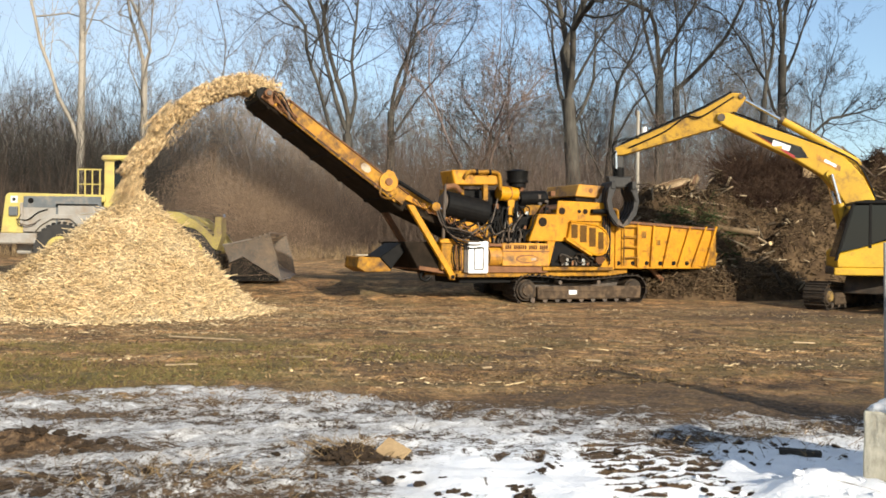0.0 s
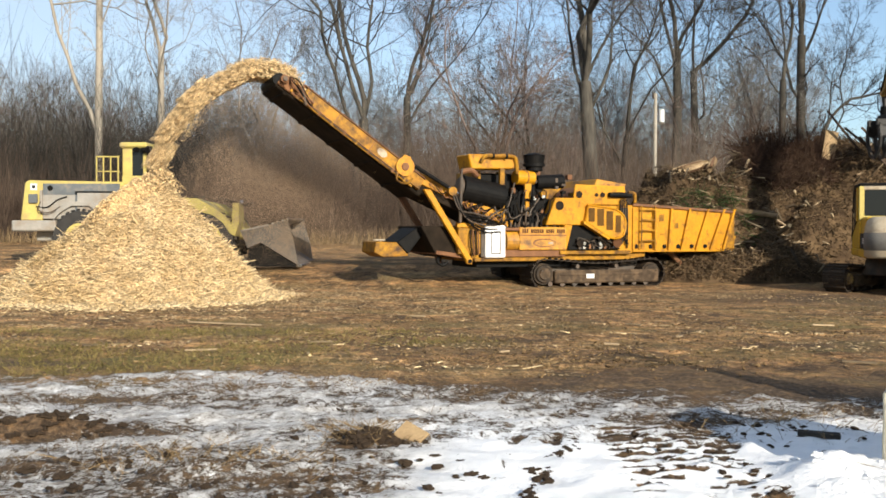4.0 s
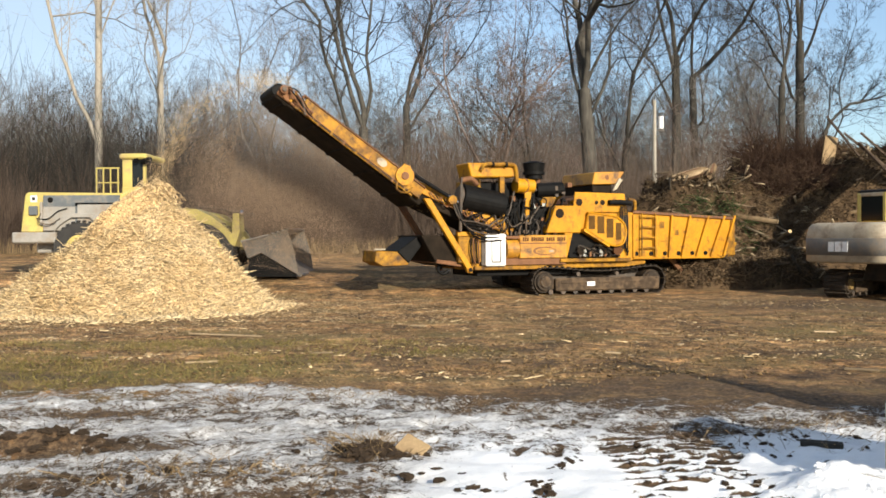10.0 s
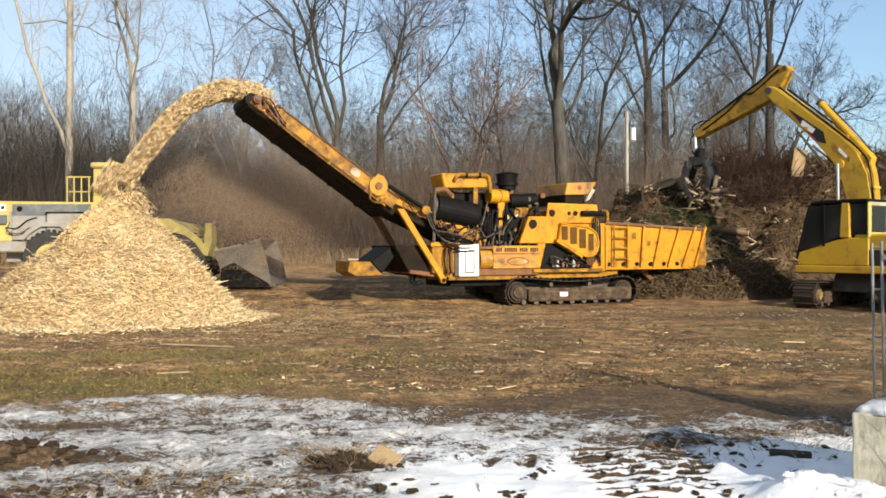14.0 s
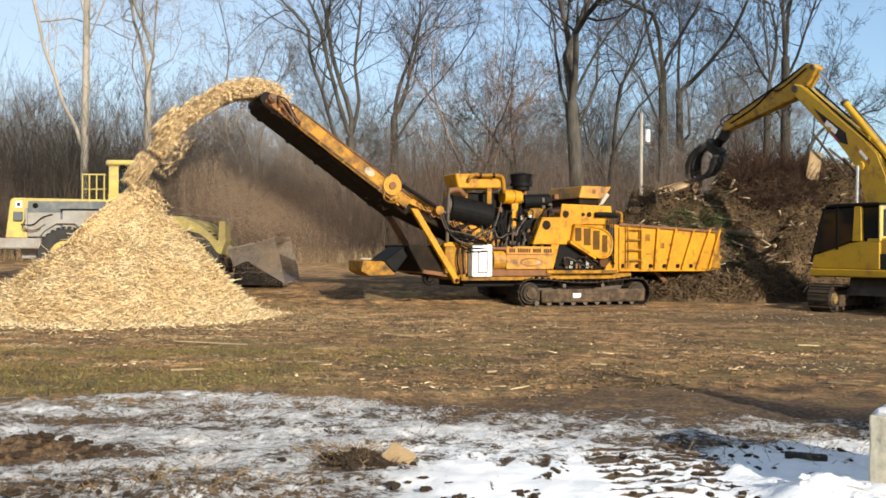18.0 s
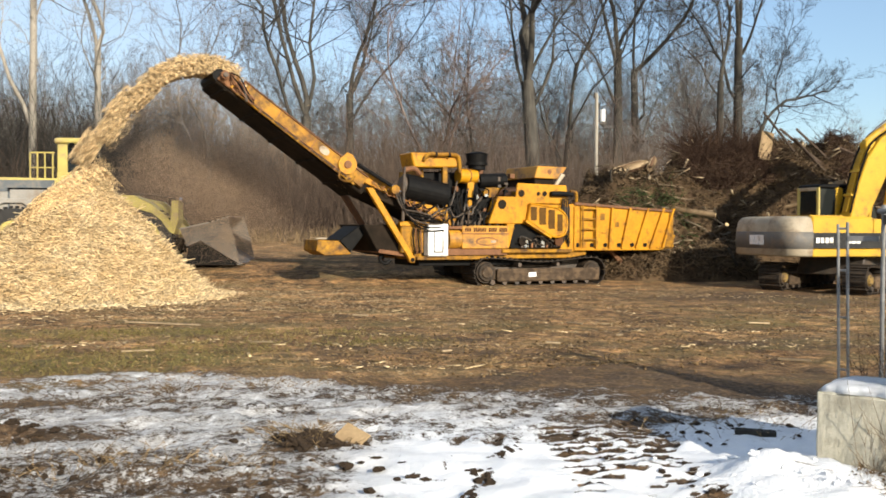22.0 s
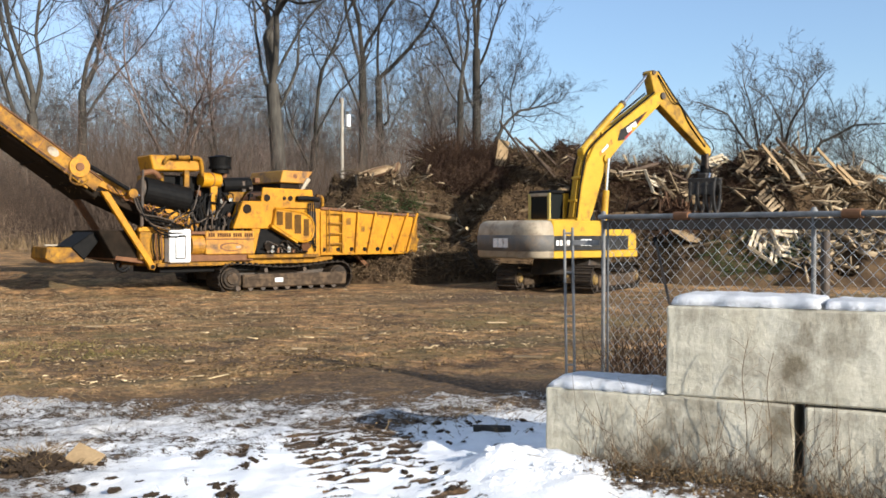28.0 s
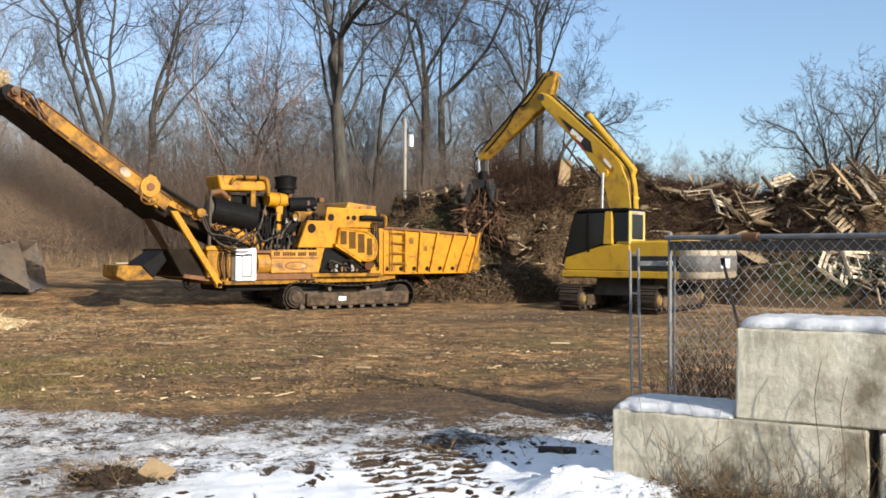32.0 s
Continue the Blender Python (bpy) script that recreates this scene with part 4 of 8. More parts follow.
X, Y = np.meshgrid(np.arange(3.5, 45, 0.18), np.arange(24.6, 42, 0.18))
Z = ground_z(X, Y) + heap_z(X, Y) - 0.12
idx = np.arange(X.size).reshape(X.shape)
Q = np.stack([idx[:-1, :-1], idx[:-1, 1:], idx[1:, 1:], idx[1:, :-1]], -1).reshape(-1, 4)
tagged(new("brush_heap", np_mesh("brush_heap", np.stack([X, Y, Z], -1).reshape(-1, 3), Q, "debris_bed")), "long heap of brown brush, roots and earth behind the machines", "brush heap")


def on_heap(rng, n, x0, x1, y0, y1, least=0.15):
    """Random places on the heap within a stretch of the plan."""
    x, y = rng.uniform(x0, x1, 4 * n), rng.uniform(y0, y1, 4 * n)
    h = heap_z(x, y)
    k = np.flatnonzero(h > least)[:n]
    return x[k], y[k], ground_z(x[k], y[k]) + h[k]


def brush(name, label, material, rng, n, area, length, radius, lift=0.0, up=0.25, bend=0.3):
    """Bent sticks lying every way over the heap."""
    x, y, z = on_heap(rng, n, *area)
    n = len(x)
    a = rng.uniform(0, 2 * np.pi, n)
    L = rng.uniform(*length, n)
    d = np.stack([np.cos(a), np.sin(a) * 0.8, rng.normal(up, 0.45, n)], 1)
    d /= np.linalg.norm(d, axis=1, keepdims=True)
    P0 = np.stack([x, y, z + lift + rng.uniform(-0.1, 0.12, n)], 1) - d * L[:, None] * 0.3
    P1 = P0 + d * L[:, None] * 0.5
    d2 = d + rng.normal(0, bend, (n, 3))
    P2 = P1 + d2 * L[:, None] * 0.5
    d3 = d + rng.normal(0, 2.2 * bend, (n, 3))
    P3 = P1 + d3 * L[:, None] * 0.35
    r = rng.uniform(*radius, n)
    V, Q = tubes(np.concatenate([P0, P1, P1]), np.concatenate([P1, P2, P3]), np.concatenate([r, r * 0.8, r * 0.5]), np.concatenate([r * 0.8, r * 0.45, r * 0.25]), 4)
    return stuff(name, np_mesh(name, V, Q, material), label, "brush")


rng = np.random.default_rng(55)
brush("brush_sticks", "tangle of brown sticks and branches on the heap", "stick", rng, 15000, (4.5, 31, 28, 37), (0.10, 0.6), (0.004, 0.013), 0.0, 0.06)
x, y, z = on_heap(rng, 60000, 4.5, 31, 27.5, 36.5)
n = len(x)
V, Q = slabs(np.stack([x, y, z - 0.1 + rng.uniform(0, 0.1, n)], 1), np.stack([rng.uniform(0.03, 0.15, n), rng.uniform(0.012, 0.05, n), rng.uniform(0.004, 0.02, n)], 1), turns(rng, n, 0.6))
stuff("leaf_litter", np_mesh("leaf_litter", V, Q, "leaf"), "dead leaves, bark and crumbled earth over the heap", "litter")
for area, count in (((7.0, 15.5, 29.5, 33.2), 45), ((15.5, 30, 29.0, 34), 90)):
    x, y, z = on_heap(rng, count, *area)
    n = len(x)
    a, L, pitch = rng.normal(0, 0.5, n) + np.pi * (rng.random(n) < 0.5), rng.uniform(0.4, 1.4, n), rng.normal(-0.1, 0.2, n)
    d = np.stack([np.cos(a) * np.cos(pitch), np.sin(a) * np.cos(pitch), np.sin(pitch)], 1)
    P0 = np.stack([x, y, z - 0.04], 1) - d * L[:, None] / 2
    r = rng.uniform(0.018, 0.05, n)
    P1 = P0 + d * L[:, None] * 0.55
    P2 = P1 + (d + rng.normal(0, 0.12, (n, 3))) * L[:, None] * 0.45
    V, Q = tubes(np.concatenate([P0, P1]), np.concatenate([P1, P2]), np.concatenate([r, r * 0.85]), np.concatenate([r * 0.85, r * 0.6]), 6)
    stuff("bare_pole", np_mesh("bare_pole", V, Q, "pale_stick"), "pale stripped poles and limbs lying on the heap", "branches")
brush("root_tangle", "dark upright tangle of roots and brush on the crest", "dark_stick", rng, 1500, (9.9, 12.6, 33.2, 35.4), (0.5, 1.5), (0.005, 0.016), 0.1, 0.7, 0.6)
brush("far_brush", "brown brush on the far part of the heap", "stick", rng, 6000, (29, 43, 32, 38), (0.3, 1.2), (0.006, 0.018), 0.05, 0.4)
brush("reddish_brush", "dark red-brown dead branches in the middle of the heap", "dark_stick", rng, 5500, (15, 23, 30.5, 36), (0.25, 1.2), (0.005, 0.015), 0.05, 0.2)
brush("bough_tangle", "dull green evergreen boughs thrown on the heap", "evergreen", rng, 320, (17.0, 20.5, 26.2, 27.6), (0.2, 0.6), (0.006, 0.014), 0.05, 0.3, 0.6)
brush("bough_tangle", "dull green evergreen boughs on the slope", "evergreen", rng, 160, (7.2, 9.4, 31.0, 32.4), (0.2, 0.6), (0.006, 0.014), 0.1, 0.3, 0.6)
brush("fallen_brush", "dropped twigs and branches under the feed hopper", "stick", rng, 700, (5.5, 11.2, 29.0, 31.6), (0.2, 0.8), (0.006, 0.016), 0.0, 0.0)


def lumber(name, label, rng, n, area, length, width, least=0.15, lift=0.08, tilt=0.5):
    x, y, z = on_heap(rng, n, *area, least)
    n = len(x)
    S = np.stack([rng.uniform(*length, n), rng.uniform(*width, n), rng.uniform(0.018, 0.045, n)], 1)
    V, Q = slabs(np.stack([x, y, z + lift + rng.uniform(-0.1, 0.15, n)], 1), S, turns(rng, n, tilt))
    return stuff(name, np_mesh(name, V, Q, "lumber"), label, "scrap lumber")


lumber("lumber_scrap", "broken boards and splintered lumber jumbled on the heap", rng, 620, (18.5, 30, 28, 36), (0.5, 2.2), (0.06, 0.16))
lumber("lumber_scrap", "pale broken lumber heaped behind the fence", rng, 200, (19.6, 26.5, 25.2, 30), (0.4, 1.6), (0.05, 0.14), 0.1, 0.12, 0.45)
lumber("split_chunks", "short thick chunks of pale split timber behind the fence", rng, 420, (19.6, 27, 25.4, 29.4), (0.15, 0.6), (0.08, 0.24), 0.1, 0.1, 0.8)
lumber("splinters", "short pale splinters among the brown brush", rng, 200, (6, 18, 29.5, 35), (0.15, 0.7), (0.03, 0.08))


def log_thing(x, y, z, rz, pitch, length, r, label="cut log with bark lying on the heap"):
    t = thing("log", label, "log", (x, y, z), rz, "logs on the heap")
    t.matrix_basis = pose(x, y, z, 0, pitch, rz)
    bm = cyl((-length / 2, 0, 0), (length / 2, 0, 0), r, r * 0.9, 18)
    bmesh.ops.subdivide_edges(bm, edges=[e for e in bm.edges if e.calc_length() > length * 0.8], cuts=5)
    for v in bm.verts:
        n = Vector((0, v.co.y, v.co.z)).normalized()
        v.co += n * r * (0.25 * noise.noise(v.co * 2.2 + Vector((x, y, z))) + 0.22 * noise.noise(v.co * 9 + Vector((z, x, y)))) + Vector((0, 0, 1)) * 0.3 * r * noise.noise(Vector((v.co.x * 1.5, x, y)))
    part("stem", bm, "log", t)
    for s in (-1, 1):
        part("cut_end", cyl((s * length / 2, 0, 0), (s * (length / 2 + 0.012), 0, 0), r * 0.86, n=18), "cut_wood", t, "pale sawn end")


def heap_top(x, y):
    return float(ground_z(x, y) + heap_z(np.array([float(x)]), np.array([float(y)]))[0])


for x, y, rz, pitch, ln, r, dz in ((9.6, 32.0, -20, 8, 1.4, 0.10, 0.1), (15.4, 33.2, 35, -6, 2.4, 0.12, 0.2),
                                (13.6, 32.6, 160, 12, 2.0, 0.08, 0.15), (10.2, 31.6, 100, 20, 1.6, 0.07, 0.1), (17.5, 33.2, -10, -4, 2.6, 0.14, 0.25), (20.6, 32.8, 20, 10, 2.2, 0.1, 0.2),
                                (7.0, 31.4, -30, 5, 1.3, 0.07, 0.08), (11.4, 31.0, 10, 0, 1.5, 0.06, 0.08)):
    log_thing(x, y, heap_top(x, y) + dz, rz, pitch, ln, r)


def split_log(x, y, z, rz, pitch, length, r, seed):
    """A torn stem: long wedges of split wood and bark that lie together, with a ragged end."""
    t = thing("log", "torn splintered tree stem with a ragged pale end", "log", (x, y, z), rz, "logs on the heap")
    t.matrix_basis = pose(x, y, z, 0, pitch, rz)
    q = np.random.default_rng(seed)
    for k in range(9):
        a = 2 * math.pi * k / 9 + q.uniform(-0.2, 0.2)
        ln, w = length * q.uniform(0.6, 1.0), r * q.uniform(0.45, 0.8)
        bm = bmesh.new()
        ends = []
        for f, g in ((-0.5, 0.7), (-0.1, 1.0), (0.3, 0.95), (0.5, q.uniform(0.2, 0.7))):
            ends.append([bm.verts.new((ln * f + q.uniform(-0.05, 0.05), w * g * cy * q.uniform(0.8, 1.2), w * g * cz * q.uniform(0.8, 1.2))) for cy, cz in ((-0.6, -0.4), (0.6, -0.4), (0.5, 0.4), (-0.4, 0.5))])
        for A, B in zip(ends, ends[1:]):
            for i in range(4):
                bm.faces.new((A[i], A[(i + 1) % 4], B[(i + 1) % 4], B[i]))
        bm.faces.new(ends[0][::-1]), bm.faces.new(ends[-1])
        bm.transform(pose(q.uniform(-0.12, 0.12) * length, r * 0.6 * math.cos(a), r * 0.6 * math.sin(a), math.degrees(a) - 90, q.normal(0, 3), q.normal(0, 4)))
        part("split_wedge", bm, ("dark_lumber", "log", "lumber_piece")[k % 3], t)


split_log(7.75, 33.2, heap_top(7.85, 33.2) + 0.26, 12, -16, 1.5, 0.18, 3)
split_log(8.5, 33.3, heap_top(8.5, 33.3) + 0.22, 64, -30, 0.8, 0.16, 5)


def pallet(x, y, z, rx, ry, rz, pale):
    """A pallet with warped, snapped and missing boards."""
    wood = "pale_board" if pale else "lumber_piece"
    t = thing("pallet", "broken pale wooden pallet tipped on the heap" if pale else "weathered brown wooden pallet lying in the heap", "pallet", (x, y, z), 0, "pallets on the heap")
    t.matrix_basis = pose(x, y, z, rx, ry, rz)
    r = np.random.default_rng(int(x * 37 + y * 11))
    for k in range(7):
        if r.random() < 0.8:
            a, b = (-0.6, 0.6) if r.random() < 0.6 else (-0.6, r.uniform(-0.1, 0.4)) if r.random() < 0.5 else (r.uniform(-0.4, 0.1), 0.6)
            part("deck_board", box(a, b, -0.05, 0.05, 0.0, 0.022, 0.0, pose(r.normal(0, 0.03), -0.45 + 0.155 * k, 0.10 + r.uniform(0, 0.02), r.normal(0, 3), r.normal(0, 2), r.normal(0, 4))), wood, t)
    for yy in (-0.42, 0.0, 0.42):
        part("bottom_board", box(-0.6, 0.6, yy - 0.05, yy + 0.05, -0.02, 0.0, 0.0), "lumber_piece", t)
    for xx in (-0.57, 0.0, 0.57):
        part("stringer", box(xx - 0.02, xx + 0.02, -0.5, 0.55, 0.0, 0.10, 0.0), wood, t)


for x, y, z, rx, ry, rz, pale in ((18.9, 33.5, 3.45, 58, 14, 24, True), (19.3, 33.4, 3.15, 40, 24, 40, False), (18.0, 34.3, 3.95, 4, -8, 10, True), (18.1, 34.2, 3.80, 6, -7, 24, False), (17.0, 34.0, 3.9, 12, 12, 50, False),
                                  (21.5, 33.4, 4.15, 58, -16, 12, True), (20.3, 33.4, 3.3, 28, -18, 12, False), (22.2, 32.0, 3.95, 48, -34, 24, False),
                                  (23.6, 31.2, 3.75, 55, 24, 40, True), (23.0, 31.7, 4.15, 35, -35, 60, False), (19.95, 27.0, 1.25, 62, 8, 14, True), (19.1, 27.1, 1.15, 40, -24, 50, True),
                                  (21.4, 26.9, 1.2, 50, -14, 24, True), (23.4, 27.2, 1.2, 35, -30, 20, False), (22.2, 31.0, 2.8, 50, -24, 30, False), (16.4, 34.2, 4.1, 20, 30, 30, False)):
    pallet(x, y, z, rx, ry, rz, pale)
o = part("metal_sheet", box(-0.6, 0.6, -0.4, 0.4, -0.01, 0.01, 0.003), "blue_sheet")
o.matrix_basis = pose(21.6, 34.0, 4.05, 16, 4, 10)
tagged(o, "bent blue-grey metal sheet thrown on the heap", "metal sheet")
o = part("plywood_sheet", box(-0.6, 0.6, -0.45, 0.45, -0.01, 0.01, 0.003), "plywood")
o.matrix_basis = pose(17.2, 28.35, 1.55, 26, 6, 20)
tagged(o, "tan plywood sheet leaning behind the wire fence", "plywood")


def board(x, y, z, rx, ry, rz, ln, w, th, label, group="loose boards", name="board", material="lumber_piece"):
    bm = box(-ln / 2, ln / 2, -w / 2, w / 2, -th / 2, th / 2, 0.004)
    o = part(name, bm, material)
    o.matrix_basis = pose(x, y, z, rx, ry, rz)
    return tagged(o, label, "board", group)


rng = np.random.default_rng(61)
for k in range(52):
    x, y = (rng.uniform(21.4, 27.5), rng.uniform(30.8, 33.6)) if k < 30 else (rng.uniform(15.0, 22), rng.uniform(30.5, 33)) if k < 42 else (rng.uniform(17, 25), rng.uniform(25.8, 28.5))
    board(x, y, heap_top(x, y) + rng.uniform(-0.05, 0.3), rng.uniform(-60, 60), rng.uniform(-38, 32), rng.uniform(0, 180), rng.uniform(0.8, 2.2), rng.uniform(0.08, 0.2), 0.035,
          "loose weathered board sticking out of the heap", material="dark_timber" if 30 <= k < 42 else "lumber_piece")
for x, y, z, ry, rz, ln, w in ((13.1, 33.6, 5.0, 48, 10, 2.0, 0.09), (12.7, 33.9, 4.6, -78, 25, 1.0, 0.45), (13.9, 33.8, 4.6, 40, -5, 1.9, 0.08), (14.4, 33.8, 4.6, 42, 0, 1.8, 0.08), (22.4, 31.0, 4.3, 44, 5, 1.8, 0.14),
                               (25.3, 31.4, 4.2, 35, 12, 2.3, 0.16), (26.2, 31.6, 3.8, 30, 15, 1.8, 0.2)):
    board(x, y, z, 70, ry, rz, ln, w, 0.04, "long weathered board standing out of the heap", material="plywood" if w > 0.4 or x > 20 else "dark_timber")

for x, y, z, ry, rz, ln, w in ((23.6, 31.6, 4.5, 42, 6, 2.2, 0.16), (24.2, 31.6, 4.4, 38, 12, 2.0, 0.14), (22.6, 32.0, 4.3, -30, 20, 1.6, 0.12), (20.2, 33.6, 3.7, 24, -8, 1.8, 0.12), (18.4, 34.0, 4.15, -14, 8, 1.9, 0.12),
                               (16.0, 34.0, 4.3, 18, 14, 1.7, 0.1), (14.2, 33.6, 4.2, 46, 0, 1.8, 0.1), (21.2, 33.0, 3.6, -48, 14, 1.5, 0.12)):
    board(x, y, z, 50, ry, rz, ln, w, 0.09, "dark weathered timber jutting from the heap", "dark timbers", "timber", "dark_timber")

# boards and sticks lying about the yard
for x, y, rz, ln, w in ((5.0, 12.3, -8, 0.42, 0.05), (1.4, 15.6, 26, 0.25, 0.04), (-2.0, 14.0, 32, 0.35, 0.03), (-4.1, 16.9, -3, 1.3, 0.04), (0.6, 13.2, 50, 0.2, 0.03),
                        (3.0, 17.0, -32, 0.3, 0.05), (3.4, 15.2, 65, 0.25, 0.06), (-0.8, 18.5, 0, 0.3, 0.05), (-5.2, 13.6, 42, 0.2, 0.05), (2.2, 14.2, -14, 0.22, 0.04), (-3.5, 13.1, 35, 0.45, 0.02), (6.4, 17.3, 5, 0.4, 0.04)):
    board(x, y, float(ground_z(x, y)) + 0.03, 4, 2, rz, ln, w, 0.025, "pale splintered board lying on the brown earth", "boards on the ground")
board(-0.38, 7.52, 0.085, 34, 20, -32, 0.23, 0.17, 0.02, "short tan plywood offcut leaning on a mud clod", "boards on the ground", "plywood_offcut", "plywood")
board(2.86, 7.80, 0.045, 10, 2, -14, 0.32, 0.06, 0.045, "dark wet timber offcut lying in the snow", "boards on the ground", "timber_offcut", "bark")

# longer splinters and bark strips among them
rng = np.random.default_rng(66)
n = 900
y = rng.uniform(11.8, 22, n)
x = rng.uniform(-0.5, 0.55, n) * (y + 2)
keep = fbm(x * 0.45 + 3, y * 1.5, 4) > 0.2 + 0.15 * rng.random(n)
x, y = x[keep], y[keep]
n = len(x)
S = np.stack([rng.lognormal(-2.4, 0.55, n), rng.uniform(0.012, 0.04, n), np.full(n, 0.012)], 1)
V, Q = slabs(np.stack([x, y, ground_z(x, y) + 0.015], 1), S, turns(rng, n, 0.08))
stuff("wood_splinters", np_mesh("wood_splinters", V, Q, "chip"), "pale splinters and bark strips lying on the yard", "splinters")

# utility pole behind the heap
pole = thing("utility_pole", "weathered grey wooden utility pole with a white transformer", "utility pole", (9.1, 46.0, float(ground_z(9.1, 46))))
part("pole", cyl((0, 0, -0.3), (0, 0, 7.5), 0.10, 0.075, 14), "bark_pale", pole)
part("transformer", cyl((0.28, -0.1, 6.15), (0.28, -0.1, 6.72), 0.12, n=16), "white", pole, "white transformer can")
part("cutout_arm", box(-0.03, 0.45, -0.05, 0.02, 6.06, 6.11, 0.005), "bark_pale", pole)
part("insulator", cyl((-0.1, -0.05, 7.25), (-0.1, -0.05, 7.5), 0.05, n=10), "steel", pole)

# ---- tracked horizontal grinder: x towards the feed hopper, y away from the yard ----
def crawler(parent, x0, x1, y0, y1, h, sprocket="track", name="track", covered=False):
    """One crawler: a frame, sprocket, idler, rollers, and a belt of separate shoes."""
    r = h / 2
    w = y1 - y0
    tr = part(name, box(x0 + r, x1 - r, y0 + 0.12, y1 - 0.12, 0.26 * h, 0.58 * h, 0.02), "track", parent)
    xa, xb = x0 + r, x1 - r
    straight = xb - xa
    per = 2 * straight + 2 * math.pi * (r - 0.03)
    n = int(per / 0.19)
    shoe = box(-0.088, 0.088, 0, w, -0.012, 0.016, 0.0)
    add_box(shoe, -0.02, 0.02, 0, w, 0.01, 0.055, 0.0)
    me = None
    for i in range(n):
        s = i * per / n
        if s < straight:
            p, a = (xa + s, h - 0.03 - 0.13 * h * math.sin(math.pi * s / straight) ** 2), 0
        elif s < straight + math.pi * (r - 0.03):
            q = (s - straight) / (r - 0.03)
            p, a = (xb + math.sin(q) * (r - 0.03), r + math.cos(q) * (r - 0.03)), q
        elif s < 2 * straight + math.pi * (r - 0.03):
            p, a = (xb - (s - straight - math.pi * (r - 0.03)), 0.055), math.pi
        else:
            q = (s - 2 * straight - math.pi * (r - 0.03)) / (r - 0.03) + math.pi
            p, a = (xa + math.sin(q) * (r - 0.03), r + math.cos(q) * (r - 0.03)), q
        if me is None:
            o = part("track_shoe", shoe, "shoe", tr)
            me = o.data
        else:
            o = new("track_shoe", me)
            o.parent = tr
        o.matrix_basis = Matrix.Translation((p[0], y0, p[1])) @ Matrix.Rotation(a, 4, "Y")
    plate = box(x0 + r * 1.75, x1 - r * (0.5 if covered else 1.45), y0 - 0.02, y0 + 0.13, 0.19 * h, 0.62 * h, 0.035)
    add_box(plate, x0 + r * 2.1, x1 - r * 2.0, y0 - 0.035, y0 + 0.02, 0.44 * h, 0.52 * h, 0.01)
    part("frame_plate", plate, "track", tr, "mud-caked side frame")
    for xx, nm in ((xa, "sprocket"), (xb, "idler")):
        bm = cyl((xx, y0 + 0.10, r), (xx, y1 - 0.10, r), r * 0.70, n=24)
        add_cyl(bm, (xx, y0 + 0.03, r), (xx, y0 + 0.10, r), r * 0.55, r * 0.62, n=20)
        w2 = part(nm, bm, "shoe", tr)
        if covered and nm == "idler":
            continue
        part("hub", cyl((xx, y0 - 0.02, r), (xx, y0 + 0.04, r), r * 0.36, r * 0.42, n=16), sprocket, w2)
        for k in range(8):
            aa = 2 * math.pi * k / 8
            part("bolt", cyl((xx + 0.3 * r * math.cos(aa), y0 - 0.035, r + 0.3 * r * math.sin(aa)), (xx + 0.3 * r * math.cos(aa), y0 - 0.015, r + 0.3 * r * math.sin(aa)), 0.018, n=6), "steel", w2)
    for k in range(9):
        xx = xa + (k + 0.45) * straight / 9
        part("roller", cyl((xx, y0 + 0.02, 0.13 * h + 0.04), (xx, y1 - 0.06, 0.13 * h + 0.04), 0.075, n=12), "steel", tr)
    for k in (0.3, 0.66):
        xx = xa + k * straight
        part("carrier_roller", cyl((xx, y0 + 0.03, 0.74 * h), (xx, y1 - 0.1, 0.74 * h), 0.06, n=12), "steel", tr)
    return tr


GR = (0.0, 26.19, 0.0, 23.0)
grinder = thing("wood_grinder", "dusty yellow tracked wood grinder with a raised discharge conveyor", "wood grinder", GR[:3], GR[3])
W = 2.35
t1 = crawler(grinder, 2.12, 6.50, -0.02, 0.72, 0.86, covered=True)
crawler(grinder, 2.12, 6.50, W - 0.45, W + 0.29, 0.86, covered=True)
part("label_plate", box(3.85, 4.10, -0.062, -0.05, 0.30, 0.42, 0.0), "white", t1, "small white plate")
part("chassis", prism([(0.35, 0.80), (5.3, 0.82), (5.9, 0.90), (5.9, 1.04), (5.2, 1.08), (0.35, 1.0)], 0.12, W - 0.1, 0.01), "yellow_worn", grinder)
part("skid_rail", box(0.42, 2.6, 0.02, 0.14, 0.80, 0.90, 0.01), "yellow_worn", grinder)
part("cross_member", box(2.4, 5.9, 0.5, W - 0.35, 0.35, 0.82, 0.02), "steel", grinder, "dark steel car body between the tracks")
part("belly_pan", box(0.6, 5.2, 0.3, W - 0.3, 0.62, 0.82, 0.02), "black", grinder)

